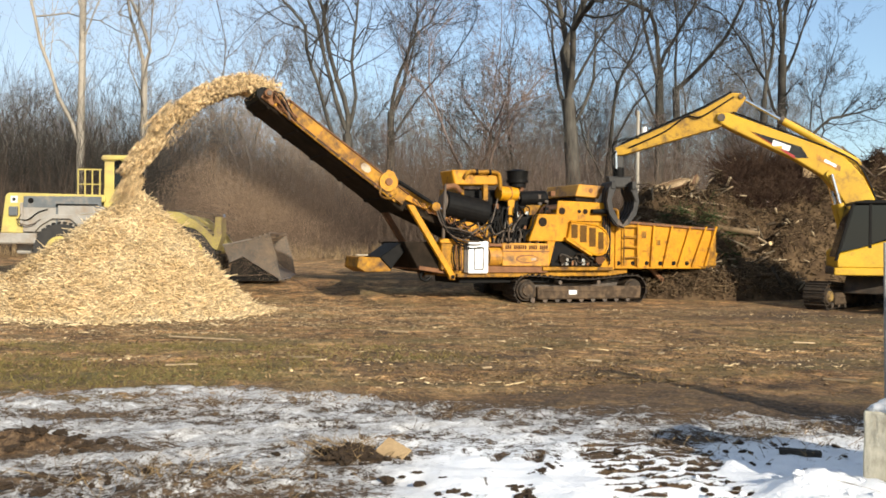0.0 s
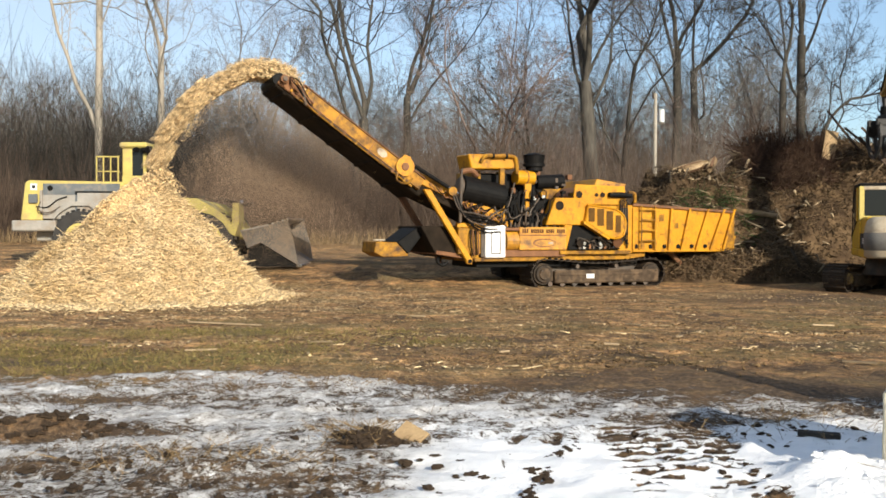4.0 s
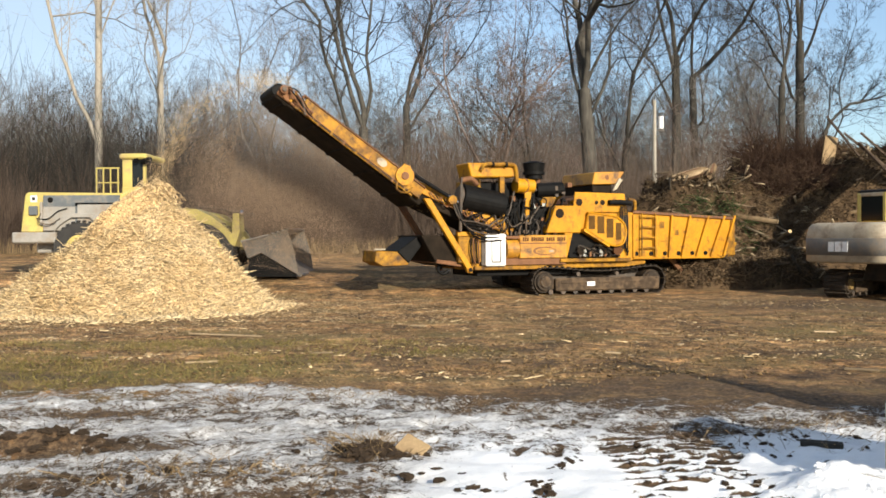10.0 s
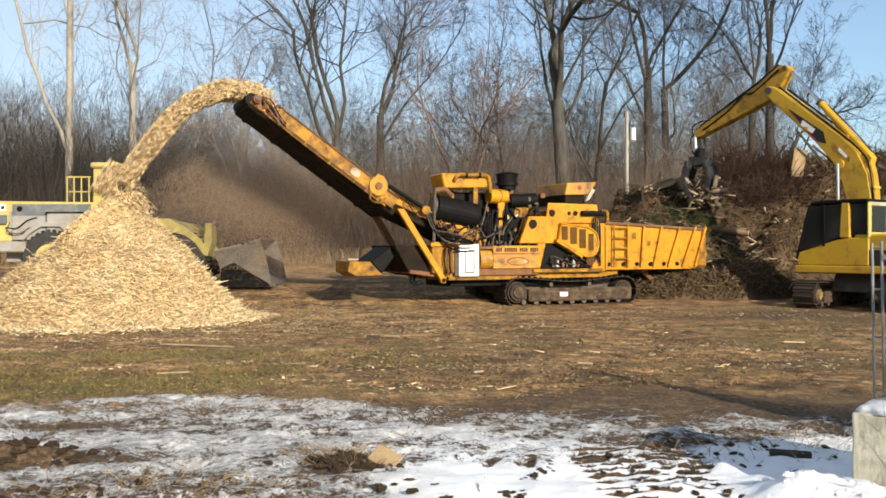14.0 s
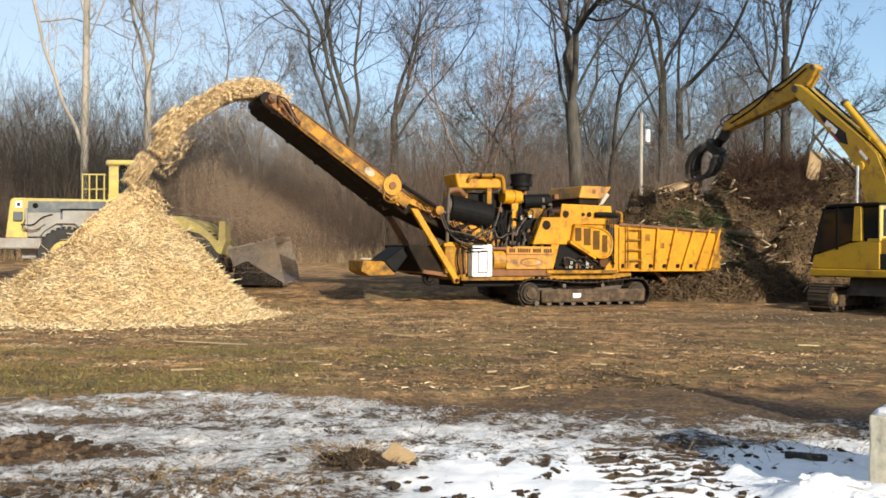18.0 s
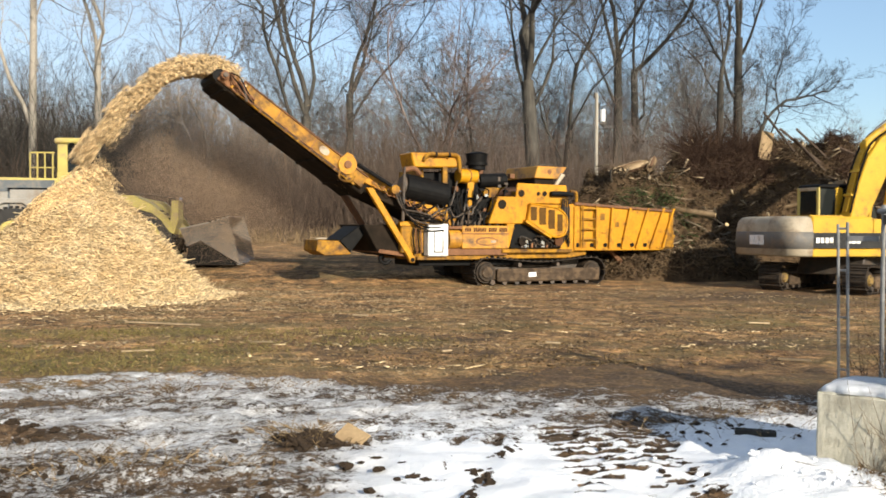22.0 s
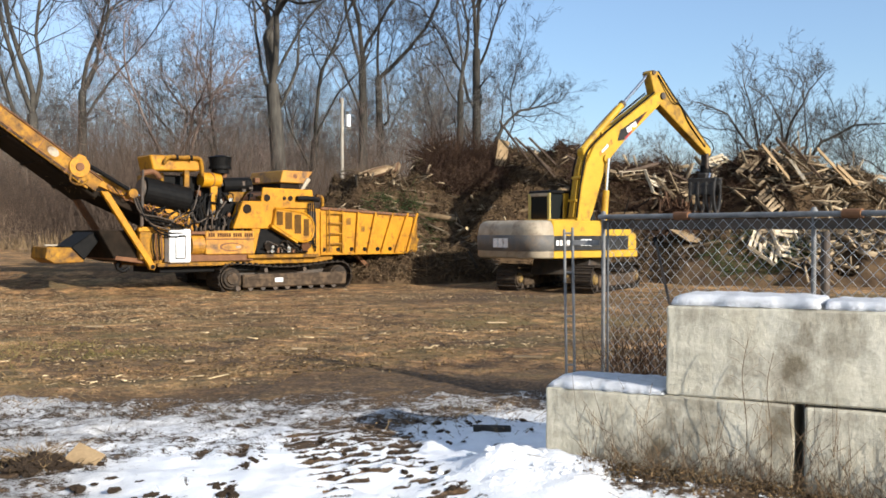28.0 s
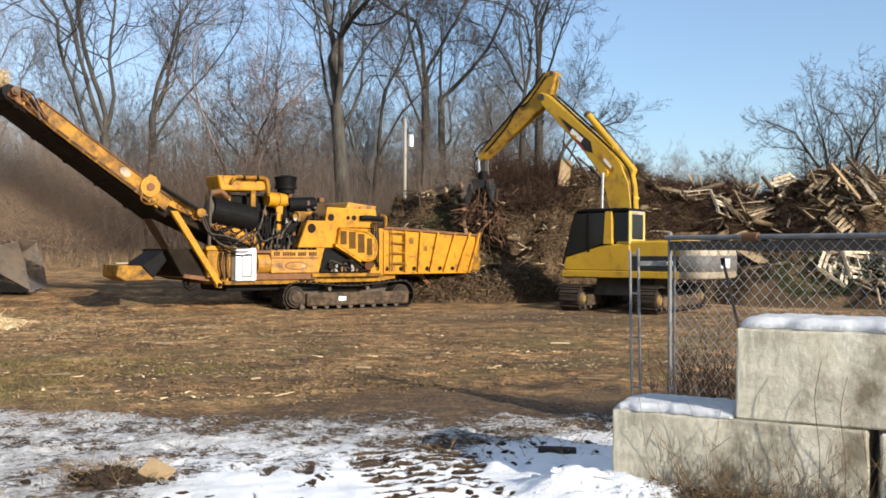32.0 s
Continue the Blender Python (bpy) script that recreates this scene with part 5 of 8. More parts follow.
# feed hopper
hop = part("hopper", prism([(5.40, 1.05), (8.55, 1.05), (8.72, 1.10), (8.98, 2.23), (5.40, 2.40)], 0.02, 0.07), "yellow", grinder, "flared yellow feed hopper with ribbed sides")
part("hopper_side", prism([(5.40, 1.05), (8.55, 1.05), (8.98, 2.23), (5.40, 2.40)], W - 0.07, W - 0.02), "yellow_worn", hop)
part("hopper_floor", box(5.4, 8.6, 0.05, W - 0.05, 1.05, 1.2, 0.0), "rust", hop)
part("hopper_lining", prism([(5.42, 1.2), (8.55, 1.2), (8.93, 2.2), (5.42, 2.36)], 0.072, 0.085), "rust", hop)
part("top_rail", prism([(5.38, 2.36), (8.99, 2.18), (9.0, 2.25), (5.38, 2.44)], -0.05, 0.09, 0.01), "rust", hop, "rust-brown worn top rail")
part("bottom_rail", box(5.38, 8.62, -0.03, 0.03, 1.03, 1.10, 0.01), "yellow", hop)
for a, b in ((5.40, 5.40), (6.16, 6.16), (6.62, 6.72), (7.06, 7.36), (7.58, 8.02), (8.10, 8.60), (8.56, 8.97)):
    rib = prism([(a - 0.035, 1.08), (a + 0.035, 1.08), (b + 0.035, 2.30), (b - 0.035, 2.30)], -0.07, 0.02, 0.006)
    part("rib", rib, "yellow", hop)
for xx in (5.52, 6.02, 6.5, 6.98, 7.46, 7.94):
    part("drain_hole", cyl((xx, -0.012, 1.19), (xx, 0.03, 1.19), 0.062, n=14), "black", hop)
lad = part("ladder", box(5.62, 5.66, -0.12, -0.08, 1.12, 2.36, 0.005), "yellow_worn", hop)
part("ladder_rail", box(6.08, 6.12, -0.12, -0.08, 1.12, 2.36, 0.005), "yellow_worn", lad)
for zz in (1.36, 1.66, 1.96, 2.26):
    part("rung", box(5.66, 6.08, -0.12, -0.09, zz - 0.02, zz + 0.02, 0.004), "yellow_worn", lad)
part("tail_plate", prism([(8.72, 1.06), (8.98, 1.06), (9.12, 1.5), (8.9, 1.5)], 0.05, W - 0.05, 0.01), "yellow_worn", hop)
part("tail_wing", prism([(8.55, 1.10), (8.78, 1.52), (8.85, 2.2), (8.98, 2.23), (9.0, 1.45), (9.0, 1.12)], -0.02, 0.05, 0.01), "yellow_worn", hop)
for yy in (0.5, 1.7):
    part("support_leg", prism([(6.9, 1.05), (7.1, 1.05), (8.0, 0.25), (7.86, 0.22)], yy, yy + 0.1, 0.01), "rust", grinder)

# mill house, feed roller hood and grille
mill = part("mill_house", prism([(3.35, 1.1), (5.36, 1.1), (5.36, 2.38), (3.35, 2.38)], 0.06, W - 0.06, 0.02), "yellow", grinder)
part("mill_plate", prism([(4.9, 1.0), (5.38, 1.0), (5.38, 2.38), (5.05, 2.38)], -0.02, 0.05, 0.01), "yellow", mill)
part("cheek_plate", prism([(3.42, 2.38), (5.2, 2.38), (5.12, 2.92), (3.5, 2.95)], -0.01, 0.05, 0.015), "yellow", mill)
for xx, rr in ((3.62, 0.10), (4.18, 0.055), (4.38, 0.075)):
    part("bore", cyl((xx, -0.03, 2.66), (xx, 0.0, 2.66), rr, n=16), "belt", mill)
part("ram", pipe([(4.55, -0.09, 2.66), (4.9, -0.1, 2.67), (5.28, -0.1, 2.64)], 0.075, 10), "black", mill, "black hydraulic ram")
part("ram_elbow", pipe([(5.2, -0.08, 2.74), (5.4, -0.08, 2.7), (5.42, -0.08, 2.45)], 0.05, 8), "yellow_worn", mill)
for k in range(4):
    part("hose", pipe([(4.96 + 0.06 * k, -0.08, 2.55), (4.9 + 0.08 * k, -0.12, 2.0), (5.02 + 0.05 * k, -0.08, 1.45 - 0.1 * k)], 0.022, 6), "black", mill)
part("valve_block", box(4.95, 5.2, -0.1, -0.02, 1.55, 2.3, 0.02), "steel", mill)
gr = part("grille", prism([(3.72, 1.86), (4.55, 1.42), (4.92, 1.46), (5.05, 1.75), (5.0, 2.05), (4.72, 2.24), (3.82, 2.38)], -0.20, 0.05, 0.03), "yellow", grinder, "rounded yellow guard with three upright slots")
# slots are solid boxes; the shade inside them is put into their brown
for x0, x1, zb, zt in ((3.82, 4.02, 1.90, 2.28), (4.10, 4.32, 1.78, 2.26), (4.40, 4.62, 1.66, 2.20), (4.70, 4.88, 1.60, 2.08)):
    part("slot", box(x0, x1, -0.212, -0.196, zb, zt, 0.006), "slot_brown", gr, "shaded opening")
part("guard_rim", pipe([(3.74, -0.2, 1.90), (4.15, -0.2, 1.66), (4.58, -0.2, 1.44), (4.92, -0.2, 1.48), (5.04, -0.2, 1.76), (4.98, -0.2, 2.05), (4.72, -0.2, 2.24), (4.2, -0.2, 2.32), (3.8, -0.2, 2.36)], 0.028, 6), "yellow", gr, "bright rolled edge")
part("guard_lip", prism([(3.66, 1.92), (4.5, 1.44), (4.5, 1.38), (3.66, 1.84)], -0.22, 0.02, 0.005), "yellow", gr, "pale worn edge strip")
part("engine_cover", prism([(2.56, 1.80), (4.0, 1.80), (3.95, 2.3), (3.6, 2.56), (2.86, 2.56)], -0.05, 0.3, 0.02), "yellow", grinder)
part("cover_hole", cyl((2.98, -0.066, 2.34), (2.98, -0.03, 2.34), 0.13, n=20), "belt", grinder, "round dark opening")
part("cover_leg", prism([(3.15, 1.8), (3.4, 1.8), (3.22, 1.1), (3.05, 1.1)], -0.04, 0.08, 0.01), "yellow", grinder)
part("drive_bay", box(3.3, 5.0, 0.02, 0.1, 1.1, 1.85, 0.01), "black", grinder)
bay = np.random.default_rng(19)
for k in range(12):
    x, z = 3.45 + 0.12 * k, bay.uniform(1.18, 1.32)
    part("hydraulic_hose", pipe([(x, -0.03, z), (x + bay.uniform(-0.1, 0.25), -0.09, z + bay.uniform(0.05, 0.2)), (x + bay.uniform(0.2, 0.45), -0.06, z + bay.uniform(-0.04, 0.12)), (x + bay.uniform(0.3, 0.7), -0.01, z - 0.05)],
                                 bay.uniform(0.014, 0.026), 6), ("black", "steel", "belt")[k % 3], grinder)
for k in range(8):
    x = 3.6 + 0.16 * k + bay.uniform(-0.04, 0.04)
    part("valve", box(x, x + bay.uniform(0.05, 0.12), -0.05, 0.04, 1.12, bay.uniform(1.2, 1.34), 0.008), ("steel", "chrome", "rust")[k % 3], grinder)
part("motor", cyl((3.62, -0.1, 1.30), (3.62, 0.15, 1.30), 0.11, n=16), "belt", grinder)
part("motor", cyl((4.82, -0.12, 1.30), (4.82, 0.15, 1.30), 0.14, n=16), "rust_dark", grinder)
part("step_plate", box(3.0, 5.3, -0.06, 0.2, 0.98, 1.08, 0.01), "yellow_worn", grinder)

# side panel with its sign
pan = part("sign_panel", box(1.74, 3.19, -0.06, 0.1, 1.10, 1.74, 0.02), "orange", grinder, "orange panel with dark lettering bars and an oval emblem")
part("panel_frame", box(1.72, 3.21, -0.075, -0.055, 1.50, 1.53, 0.004), "rust", pan)
rng = np.random.default_rng(4)
for k in range(20):
    if k not in (3, 10, 15):
        x = 1.82 + 0.067 * k
        part("lettering_bar", box(x, x + 0.048, -0.069, -0.06, 1.57, 1.68, 0.0), "rust_dark", pan, "dark lettering bar")
bm = bmesh.new()
bmesh.ops.create_circle(bm, cap_ends=True, segments=28, radius=1.0, matrix=Matrix.Translation((2.5, -0.063, 1.30)) @ Matrix.Rotation(math.pi / 2, 4, "X") @ Matrix.Diagonal((0.36, 0.12, 1, 1)))
part("emblem", bm, "rust", pan, "oval emblem ring")
bm = bmesh.new()
bmesh.ops.create_circle(bm, cap_ends=True, segments=28, radius=1.0, matrix=Matrix.Translation((2.52, -0.068, 1.30)) @ Matrix.Rotation(math.pi / 2, 4, "X") @ Matrix.Diagonal((0.31, 0.085, 1, 1)))
part("emblem_field", bm, "orange", pan)
part("emblem_dot", box(2.62, 2.78, -0.072, -0.068, 1.26, 1.33, 0.0), "cw_tan", pan)

# white control cabinet and fuel tank
cab_box = part("control_cabinet", box(0.70, 1.30, -0.10, 0.30, 0.90, 1.78, 0.03), "white", grinder, "white control cabinet with a dark door outline")
for a in ((0.86, 0.885, 1.02, 1.62), (1.12, 1.145, 1.02, 1.62), (0.86, 1.145, 1.0, 1.03), (0.95, 1.145, 1.6, 1.625)):
    part("door_seam", box(a[0], a[1], -0.108, -0.098, a[2], a[3], 0.0), "decal_black", cab_box)
part("cabinet_side", box(0.60, 0.71, -0.02, 0.3, 0.92, 1.75, 0.01), "steel", grinder)
part("tank", cyl((1.36, 0.18, 1.36), (1.72, 0.18, 1.36), 0.28, n=20), "orange", grinder, "dull orange oil tank")
part("tank_strap", box(1.32, 1.74, -0.05, 0.4, 1.64, 1.72, 0.01), "rust", grinder)
part("lower_bay", box(0.75, 3.2, 0.0, 0.2, 0.92, 1.10, 0.01), "rust", grinder)

# engine bay
part("engine_block", box(1.35, 3.3, 0.45, W - 0.4, 1.1, 2.55, 0.05), "black", grinder)
# black box added behind the hoses to darken the engine bay
part("radiator", box(0.75, 2.75, 0.5, W - 0.35, 1.8, 3.22, 0.04), "black", grinder)
part("radiator_frame", box(0.72, 0.8, 0.45, W - 0.3, 1.8, 3.28, 0.02), "yellow_worn", grinder)
part("intake_box", prism([(0.26, 3.70), (1.62, 3.72), (1.72, 3.60), (1.70, 3.34), (0.36, 3.30)], 0.10, 0.95, 0.03), "yellow", grinder, "yellow intake box over the engine")
part("intake_pipe", pipe([(0.62, 0.05, 3.5), (0.75, 0.0, 3.66), (1.1, 0.0, 3.66), (1.45, 0.02, 3.68), (1.66, 0.05, 3.6), (1.72, 0.08, 3.2)], 0.055, 10), "yellow_worn", grinder)
for xx in (0.95, 1.35):
    part("clamp", cyl((xx - 0.03, 0.0, 3.66), (xx + 0.03, 0.0, 3.66), 0.075, n=12), "black", grinder)
part("fan_drum", cyl((0.05, 0.12, 2.78), (1.28, 0.16, 2.55), 0.36, n=24), "black", grinder, "long black drum beside the engine")
part("drum_end", cyl((-0.02, 0.12, 2.79), (0.05, 0.12, 2.78), 0.28, n=24), "steel", grinder)
part("red_manifold", pipe([(0.0, 0.02, 3.2), (0.3, 0.0, 3.26), (0.5, 0.05, 3.12)], 0.07, 8), "rust", grinder)
part("pillar", box(1.18, 1.32, 0.02, 0.14, 1.8, 3.34, 0.01), "yellow_worn", grinder)
part("pillar", box(1.5, 1.62, 0.9, 1.0, 1.8, 3.3, 0.01), "yellow_worn", grinder)
part("air_cleaner", cyl((1.72, 0.2, 3.11), (2.28, 0.24, 3.11), 0.20, n=24), "yellow", grinder, "yellow air cleaner canister")
part("air_cleaner_band", cyl((1.95, 0.2, 3.11), (2.02, 0.24, 3.11), 0.215, n=24), "rust", grinder)
part("bracket", prism([(1.98, 2.95), (2.2, 2.95), (2.1, 2.1), (2.02, 2.1)], 0.12, 0.2, 0.01), "yellow", grinder)
bm = cyl((2.33, 0.25, 3.30), (2.33, 0.25, 3.42), 0.24, n=24)
add_cyl(bm, (2.33, 0.25, 3.42), (2.33, 0.25, 3.50), 0.31, n=24)
add_cyl(bm, (2.33, 0.25, 3.50), (2.33, 0.25, 3.74), 0.27, 0.31, n=24)
add_cyl(bm, (2.33, 0.25, 3.74), (2.33, 0.25, 3.80), 0.34, 0.12, n=24)
part("precleaner", bm, "black", grinder, "black mushroom-shaped precleaner")
part("exhaust_stack", pipe([(2.6, 0.6, 2.5), (2.6, 0.6, 3.2), (2.7, 0.6, 3.6)], 0.09, 10), "rust", grinder)
part("muffler", cyl((2.5, 0.5, 3.0), (3.35, 0.5, 3.05), 0.2, n=18), "black", grinder)
rng = np.random.default_rng(8)
for k in range(22):
    x0 = 1.4 + 0.075 * k + rng.uniform(-0.03, 0.03)
    z1 = rng.uniform(2.1, 2.9)
    part("hose", pipe([(x0, 0.05, 1.72), (x0 + rng.uniform(-0.1, 0.1), rng.uniform(-0.06, 0.05), 2.0), (x0 + rng.uniform(-0.1, 0.25), rng.uniform(-0.05, 0.1), z1),
                       (x0 + rng.uniform(0.1, 0.5), 0.25, z1 - rng.uniform(-0.15, 0.3))], rng.uniform(0.016, 0.032), 6), "black" if k % 4 else "steel", grinder)
for k in range(7):
    part("fitting", cyl((1.5 + 0.13 * k, 0.0, 1.74), (1.5 + 0.13 * k, 0.0, 1.88), 0.025, n=8), "steel", grinder)

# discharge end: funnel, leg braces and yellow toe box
# funnel is near-black: the shade on this end is put into its colour
part("funnel", prism([(-1.05, 1.75), (0.62, 1.75), (0.62, 0.92), (-0.2, 0.90), (-0.62, 1.0)], 0.22, W - 0.2, 0.02), "belt", grinder, "rusty discharge funnel, darkened for the shade on it")
part("funnel_lip", prism([(-0.65, 1.0), (0.3, 0.86), (0.3, 0.98), (-0.62, 1.1)], 0.15, W - 0.15, 0.01), "rust", grinder)
part("end_frame", box(-0.05, 0.72, 0.02, 0.3, 1.0, 1.80, 0.02), "yellow_worn", grinder)
part("end_beam", box(-0.1, 0.75, -0.03, 0.1, 1.72, 1.84, 0.01), "yellow", grinder)
for k in range(4):
    part("hose", pipe([(0.28 + 0.07 * k, -0.04, 1.66), (0.25 + 0.08 * k, -0.09, 1.35), (0.34 + 0.06 * k, -0.04, 0.98)], 0.02, 6), "rust" if k % 2 else "black", grinder)
# near brace yellow; far one brown, with its shade put into the colour
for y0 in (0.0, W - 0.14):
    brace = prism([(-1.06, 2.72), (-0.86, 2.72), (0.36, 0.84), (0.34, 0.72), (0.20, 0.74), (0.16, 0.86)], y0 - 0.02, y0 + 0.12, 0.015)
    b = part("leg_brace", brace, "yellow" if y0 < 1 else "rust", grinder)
    part("pivot_pin", cyl((0.27, y0 - 0.05, 0.81), (0.27, y0 + 0.15, 0.81), 0.055, n=12), "black", b)
part("toe_box", prism([(-2.2, 1.34), (-1.3, 1.30), (-1.28, 0.95), (-2.0, 0.92), (-2.24, 1.05)], 0.55, 1.7, 0.02), "yellow_worn", grinder, "low dusty yellow box under the conveyor")
part("toe_box_lid", prism([(-1.62, 1.32), (-1.05, 1.72), (-0.9, 1.5), (-1.3, 1.0)], 0.5, 1.75, 0.02), "black", grinder)
part("toe_bar", box(-2.26, -1.95, 0.5, 0.58, 1.36, 1.40, 0.01), "cw_tan", grinder, "pale weathered bar")
part("hook", pipe([(-0.45, 0.4, 0.95), (-0.5, 0.4, 0.8), (-0.35, 0.4, 0.7), (-0.2, 0.4, 0.78)], 0.05, 8), "black", grinder)


# conveyor: lower run inside the frame, then the raised run
def run_frame(a, b, y0, y1):
    """Axes of a run from a to b (x, z): a matrix whose x runs along it."""
    d = Vector((b[0] - a[0], 0, b[1] - a[1]))
    ang = math.atan2(d.z, -d.x)
    return Matrix.Translation((a[0], 0, a[1])) @ Matrix.Rotation(math.pi, 4, "Z") @ Matrix.Rotation(-ang, 4, "Y"), d.length


ma, la = run_frame((1.55, 1.80), (-1.40, 3.10), 0, W)
CW = 1.72  # the conveyor is narrower than the body
mb, lb = run_frame((-1.30, 2.95), (-4.80, 5.414), 0, CW)
conv = part("conveyor", box(0, la, -0.04 - 0.12, -0.04, -0.10, 0.16, 0.01, ma), "yellow", grinder, "long yellow folding discharge conveyor with a dark underside")
part("feed_roller", cyl((4.35, 0.3, 2.55), (4.35, W - 0.3, 2.55), 0.38, n=20), "rust", mill)
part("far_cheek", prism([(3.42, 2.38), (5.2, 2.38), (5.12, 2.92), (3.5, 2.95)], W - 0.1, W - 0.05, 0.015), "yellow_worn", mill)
part("far_beam", box(0, la, -CW + 0.04, -CW + 0.16, -0.10, 0.16, 0.01, ma), "rust", conv)
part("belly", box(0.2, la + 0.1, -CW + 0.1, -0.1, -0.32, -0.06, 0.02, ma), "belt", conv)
part("upper_beam", box(-0.2, lb - 0.62, -0.06, 0.06, -0.13, 0.17, 0.012, mb), "yellow_worn", conv)
part("beam_flange", box(-0.2, lb - 0.5, -0.08, 0.10, 0.17, 0.20, 0.005, mb), "rust", conv)
part("beam_flange", box(-0.2, lb - 0.6, -0.06, 0.11, -0.155, -0.13, 0.005, mb), "yellow_worn", conv)
part("cable_tray", box(0.0, lb - 0.5, 0.0, 0.07, -0.215, -0.16, 0.005, mb), "yellow_worn", conv)
for k in range(3):
    part("pipe_run", pipe([mb @ Vector((0.1, 0.10, -0.14 - 0.035 * k)), mb @ Vector((lb * 0.5, 0.1, -0.15 - 0.035 * k)), mb @ Vector((lb - 0.6, 0.1, -0.13 - 0.035 * k))], 0.014, 6), ("rust", "steel", "yellow_worn")[k], conv)
for k in range(9):
    xx = 0.25 + k * (lb - 1.1) / 8
    part("beam_clip", box(xx, xx + 0.05, 0.055, 0.115, -0.24, -0.11, 0.006, mb), "rust" if k % 2 else "yellow_worn", conv)
for xx in (0.62, 1.75, 2.7):
    part("weld_seam", box(lb * 0.2 + xx, lb * 0.2 + xx + 0.02, 0.058, 0.066, -0.12, 0.17, 0.0, mb), "rust", conv)
part("upper_far_beam", box(-0.2, lb, -CW + 0.05, -CW + 0.17, -0.20, 0.12, 0.015, mb), "rust", conv)
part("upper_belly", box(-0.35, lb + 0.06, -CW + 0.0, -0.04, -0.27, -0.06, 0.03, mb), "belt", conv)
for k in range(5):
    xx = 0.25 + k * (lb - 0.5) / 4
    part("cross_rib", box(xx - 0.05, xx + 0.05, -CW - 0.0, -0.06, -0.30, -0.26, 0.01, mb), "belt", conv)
part("belt", box(-0.2, lb + 0.1, -CW + 0.3, -0.2, 0.06, 0.10, 0.0, mb), "black", conv)
p0, p1 = mb @ Vector((lb + 0.06, -0.1, -0.06)), mb @ Vector((lb + 0.06, -CW + 0.1, -0.06))
part("head_pulley", cyl(p0, p1, 0.16, n=24), "black", conv, "dark rubber-covered head drum")
part("head_plate", box(lb - 0.66, lb + 0.06, -0.03, 0.04, -0.2, 0.10, 0.02, mb), "rust", conv, "rust-brown plate at the conveyor's head")
part("head_motor", cyl(mb @ Vector((lb - 0.02, 0.0, -0.03)), mb @ Vector((lb - 0.02, 0.2, -0.03)), 0.10, n=16), "rust", conv)
part("motor_cap", cyl(mb @ Vector((lb - 0.02, 0.2, -0.03)), mb @ Vector((lb - 0.02, 0.26, -0.03)), 0.06, n=12), "steel", conv)
part("bearing", cyl(mb @ Vector((lb - 0.3, 0.03, -0.02)), mb @ Vector((lb - 0.3, 0.1, -0.02)), 0.085, n=14), "rust", conv)
part("take_up_screw", cyl(mb @ Vector((lb - 0.95, 0.10, -0.05)), mb @ Vector((lb - 0.35, 0.10, -0.05)), 0.035, n=10), "rust", conv)
part("head_jack", cyl(mb @ Vector((lb - 0.82, 0.13, -0.22)), mb @ Vector((lb - 0.5, 0.13, 0.06)), 0.04, n=10), "steel", conv)
for k in range(4):
    part("hose", pipe([mb @ Vector((lb - 0.05 - 0.03 * k, 0.18, 0.05)), mb @ Vector((lb - 0.3, 0.2, 0.14 - 0.06 * k)), mb @ Vector((lb - 0.62 - 0.08 * k, 0.14, 0.02 - 0.07 * k)), mb @ Vector((lb - 1.0, 0.1, -0.15))], 0.017, 6), "rust" if k % 2 else "black", conv)
for k in range(3):
    part("scraper_bracket", box(lb - 0.16 - 0.2 * k, lb - 0.1 - 0.2 * k, -0.02, 0.09, -0.18, 0.16, 0.01, mb), "yellow_worn" if k == 1 else "rust", conv)
bm = bmesh.new()
bmesh.ops.create_circle(bm, cap_ends=True, segments=20, radius=1.0, matrix=mb @ Matrix.Translation((lb * 0.27, 0.064, 0.03)) @ Matrix.Rotation(-math.pi / 2, 4, "X") @ Matrix.Diagonal((0.15, 0.10, 1, 1)))
part("decal_patch", bm, "cw_tan", conv, "small pale oval decal")
hinge = part("hinge_plate", cyl((-1.62, -0.14, 3.30), (-1.62, 0.05, 3.30), 0.25, n=24), "yellow", conv, "round yellow hinge plate")
part("hinge_pin", cyl((-1.62, -0.18, 3.30), (-1.62, -0.13, 3.30), 0.10, n=16), "rust", hinge)
part("hinge_ear", prism([(-1.85, 3.35), (-1.62, 3.62), (-1.45, 3.55), (-1.40, 3.2), (-1.7, 3.05)], -0.10, -0.02, 0.01), "yellow", hinge)
part("fold_ram", cyl((-1.35, -0.12, 3.32), (-0.4, -0.12, 2.78), 0.055, n=12), "black", conv)
part("fold_ram_rod", cyl((-0.4, -0.12, 2.78), (-0.12, -0.12, 2.62), 0.035, n=12), "chrome", conv)
part("joint_knuckle", cyl((-0.30, -0.2, 2.68), (-0.30, 0.0, 2.68), 0.12, n=14), "yellow_worn", conv)
part("drop_hose", pipe([(-1.8, -0.1, 3.2), (-1.85, -0.14, 2.95), (-1.6, -0.14, 2.86), (-1.4, -0.1, 3.0)], 0.025, 6), "yellow_worn", conv)
for k in range(6):
    part("hose", pipe([(-0.3 + 0.02 * k, -0.12, 2.7), (-0.1 + 0.05 * k, -0.16, 2.2 - 0.06 * k), (0.35 + 0.06 * k, -0.12, 2.1 - 0.1 * k), (0.8 + 0.08 * k, -0.08, 2.0 - 0.08 * k)], 0.022, 6), "black" if k % 3 else "steel", conv)
part("upright_jack", cyl((-0.05, -0.1, 1.85), (-0.02, -0.1, 3.1), 0.045, n=10), "steel", grinder)
part("upright_foot", cyl((-0.02, -0.1, 2.9), (0.0, -0.1, 3.3), 0.03, n=8), "steel", grinder)

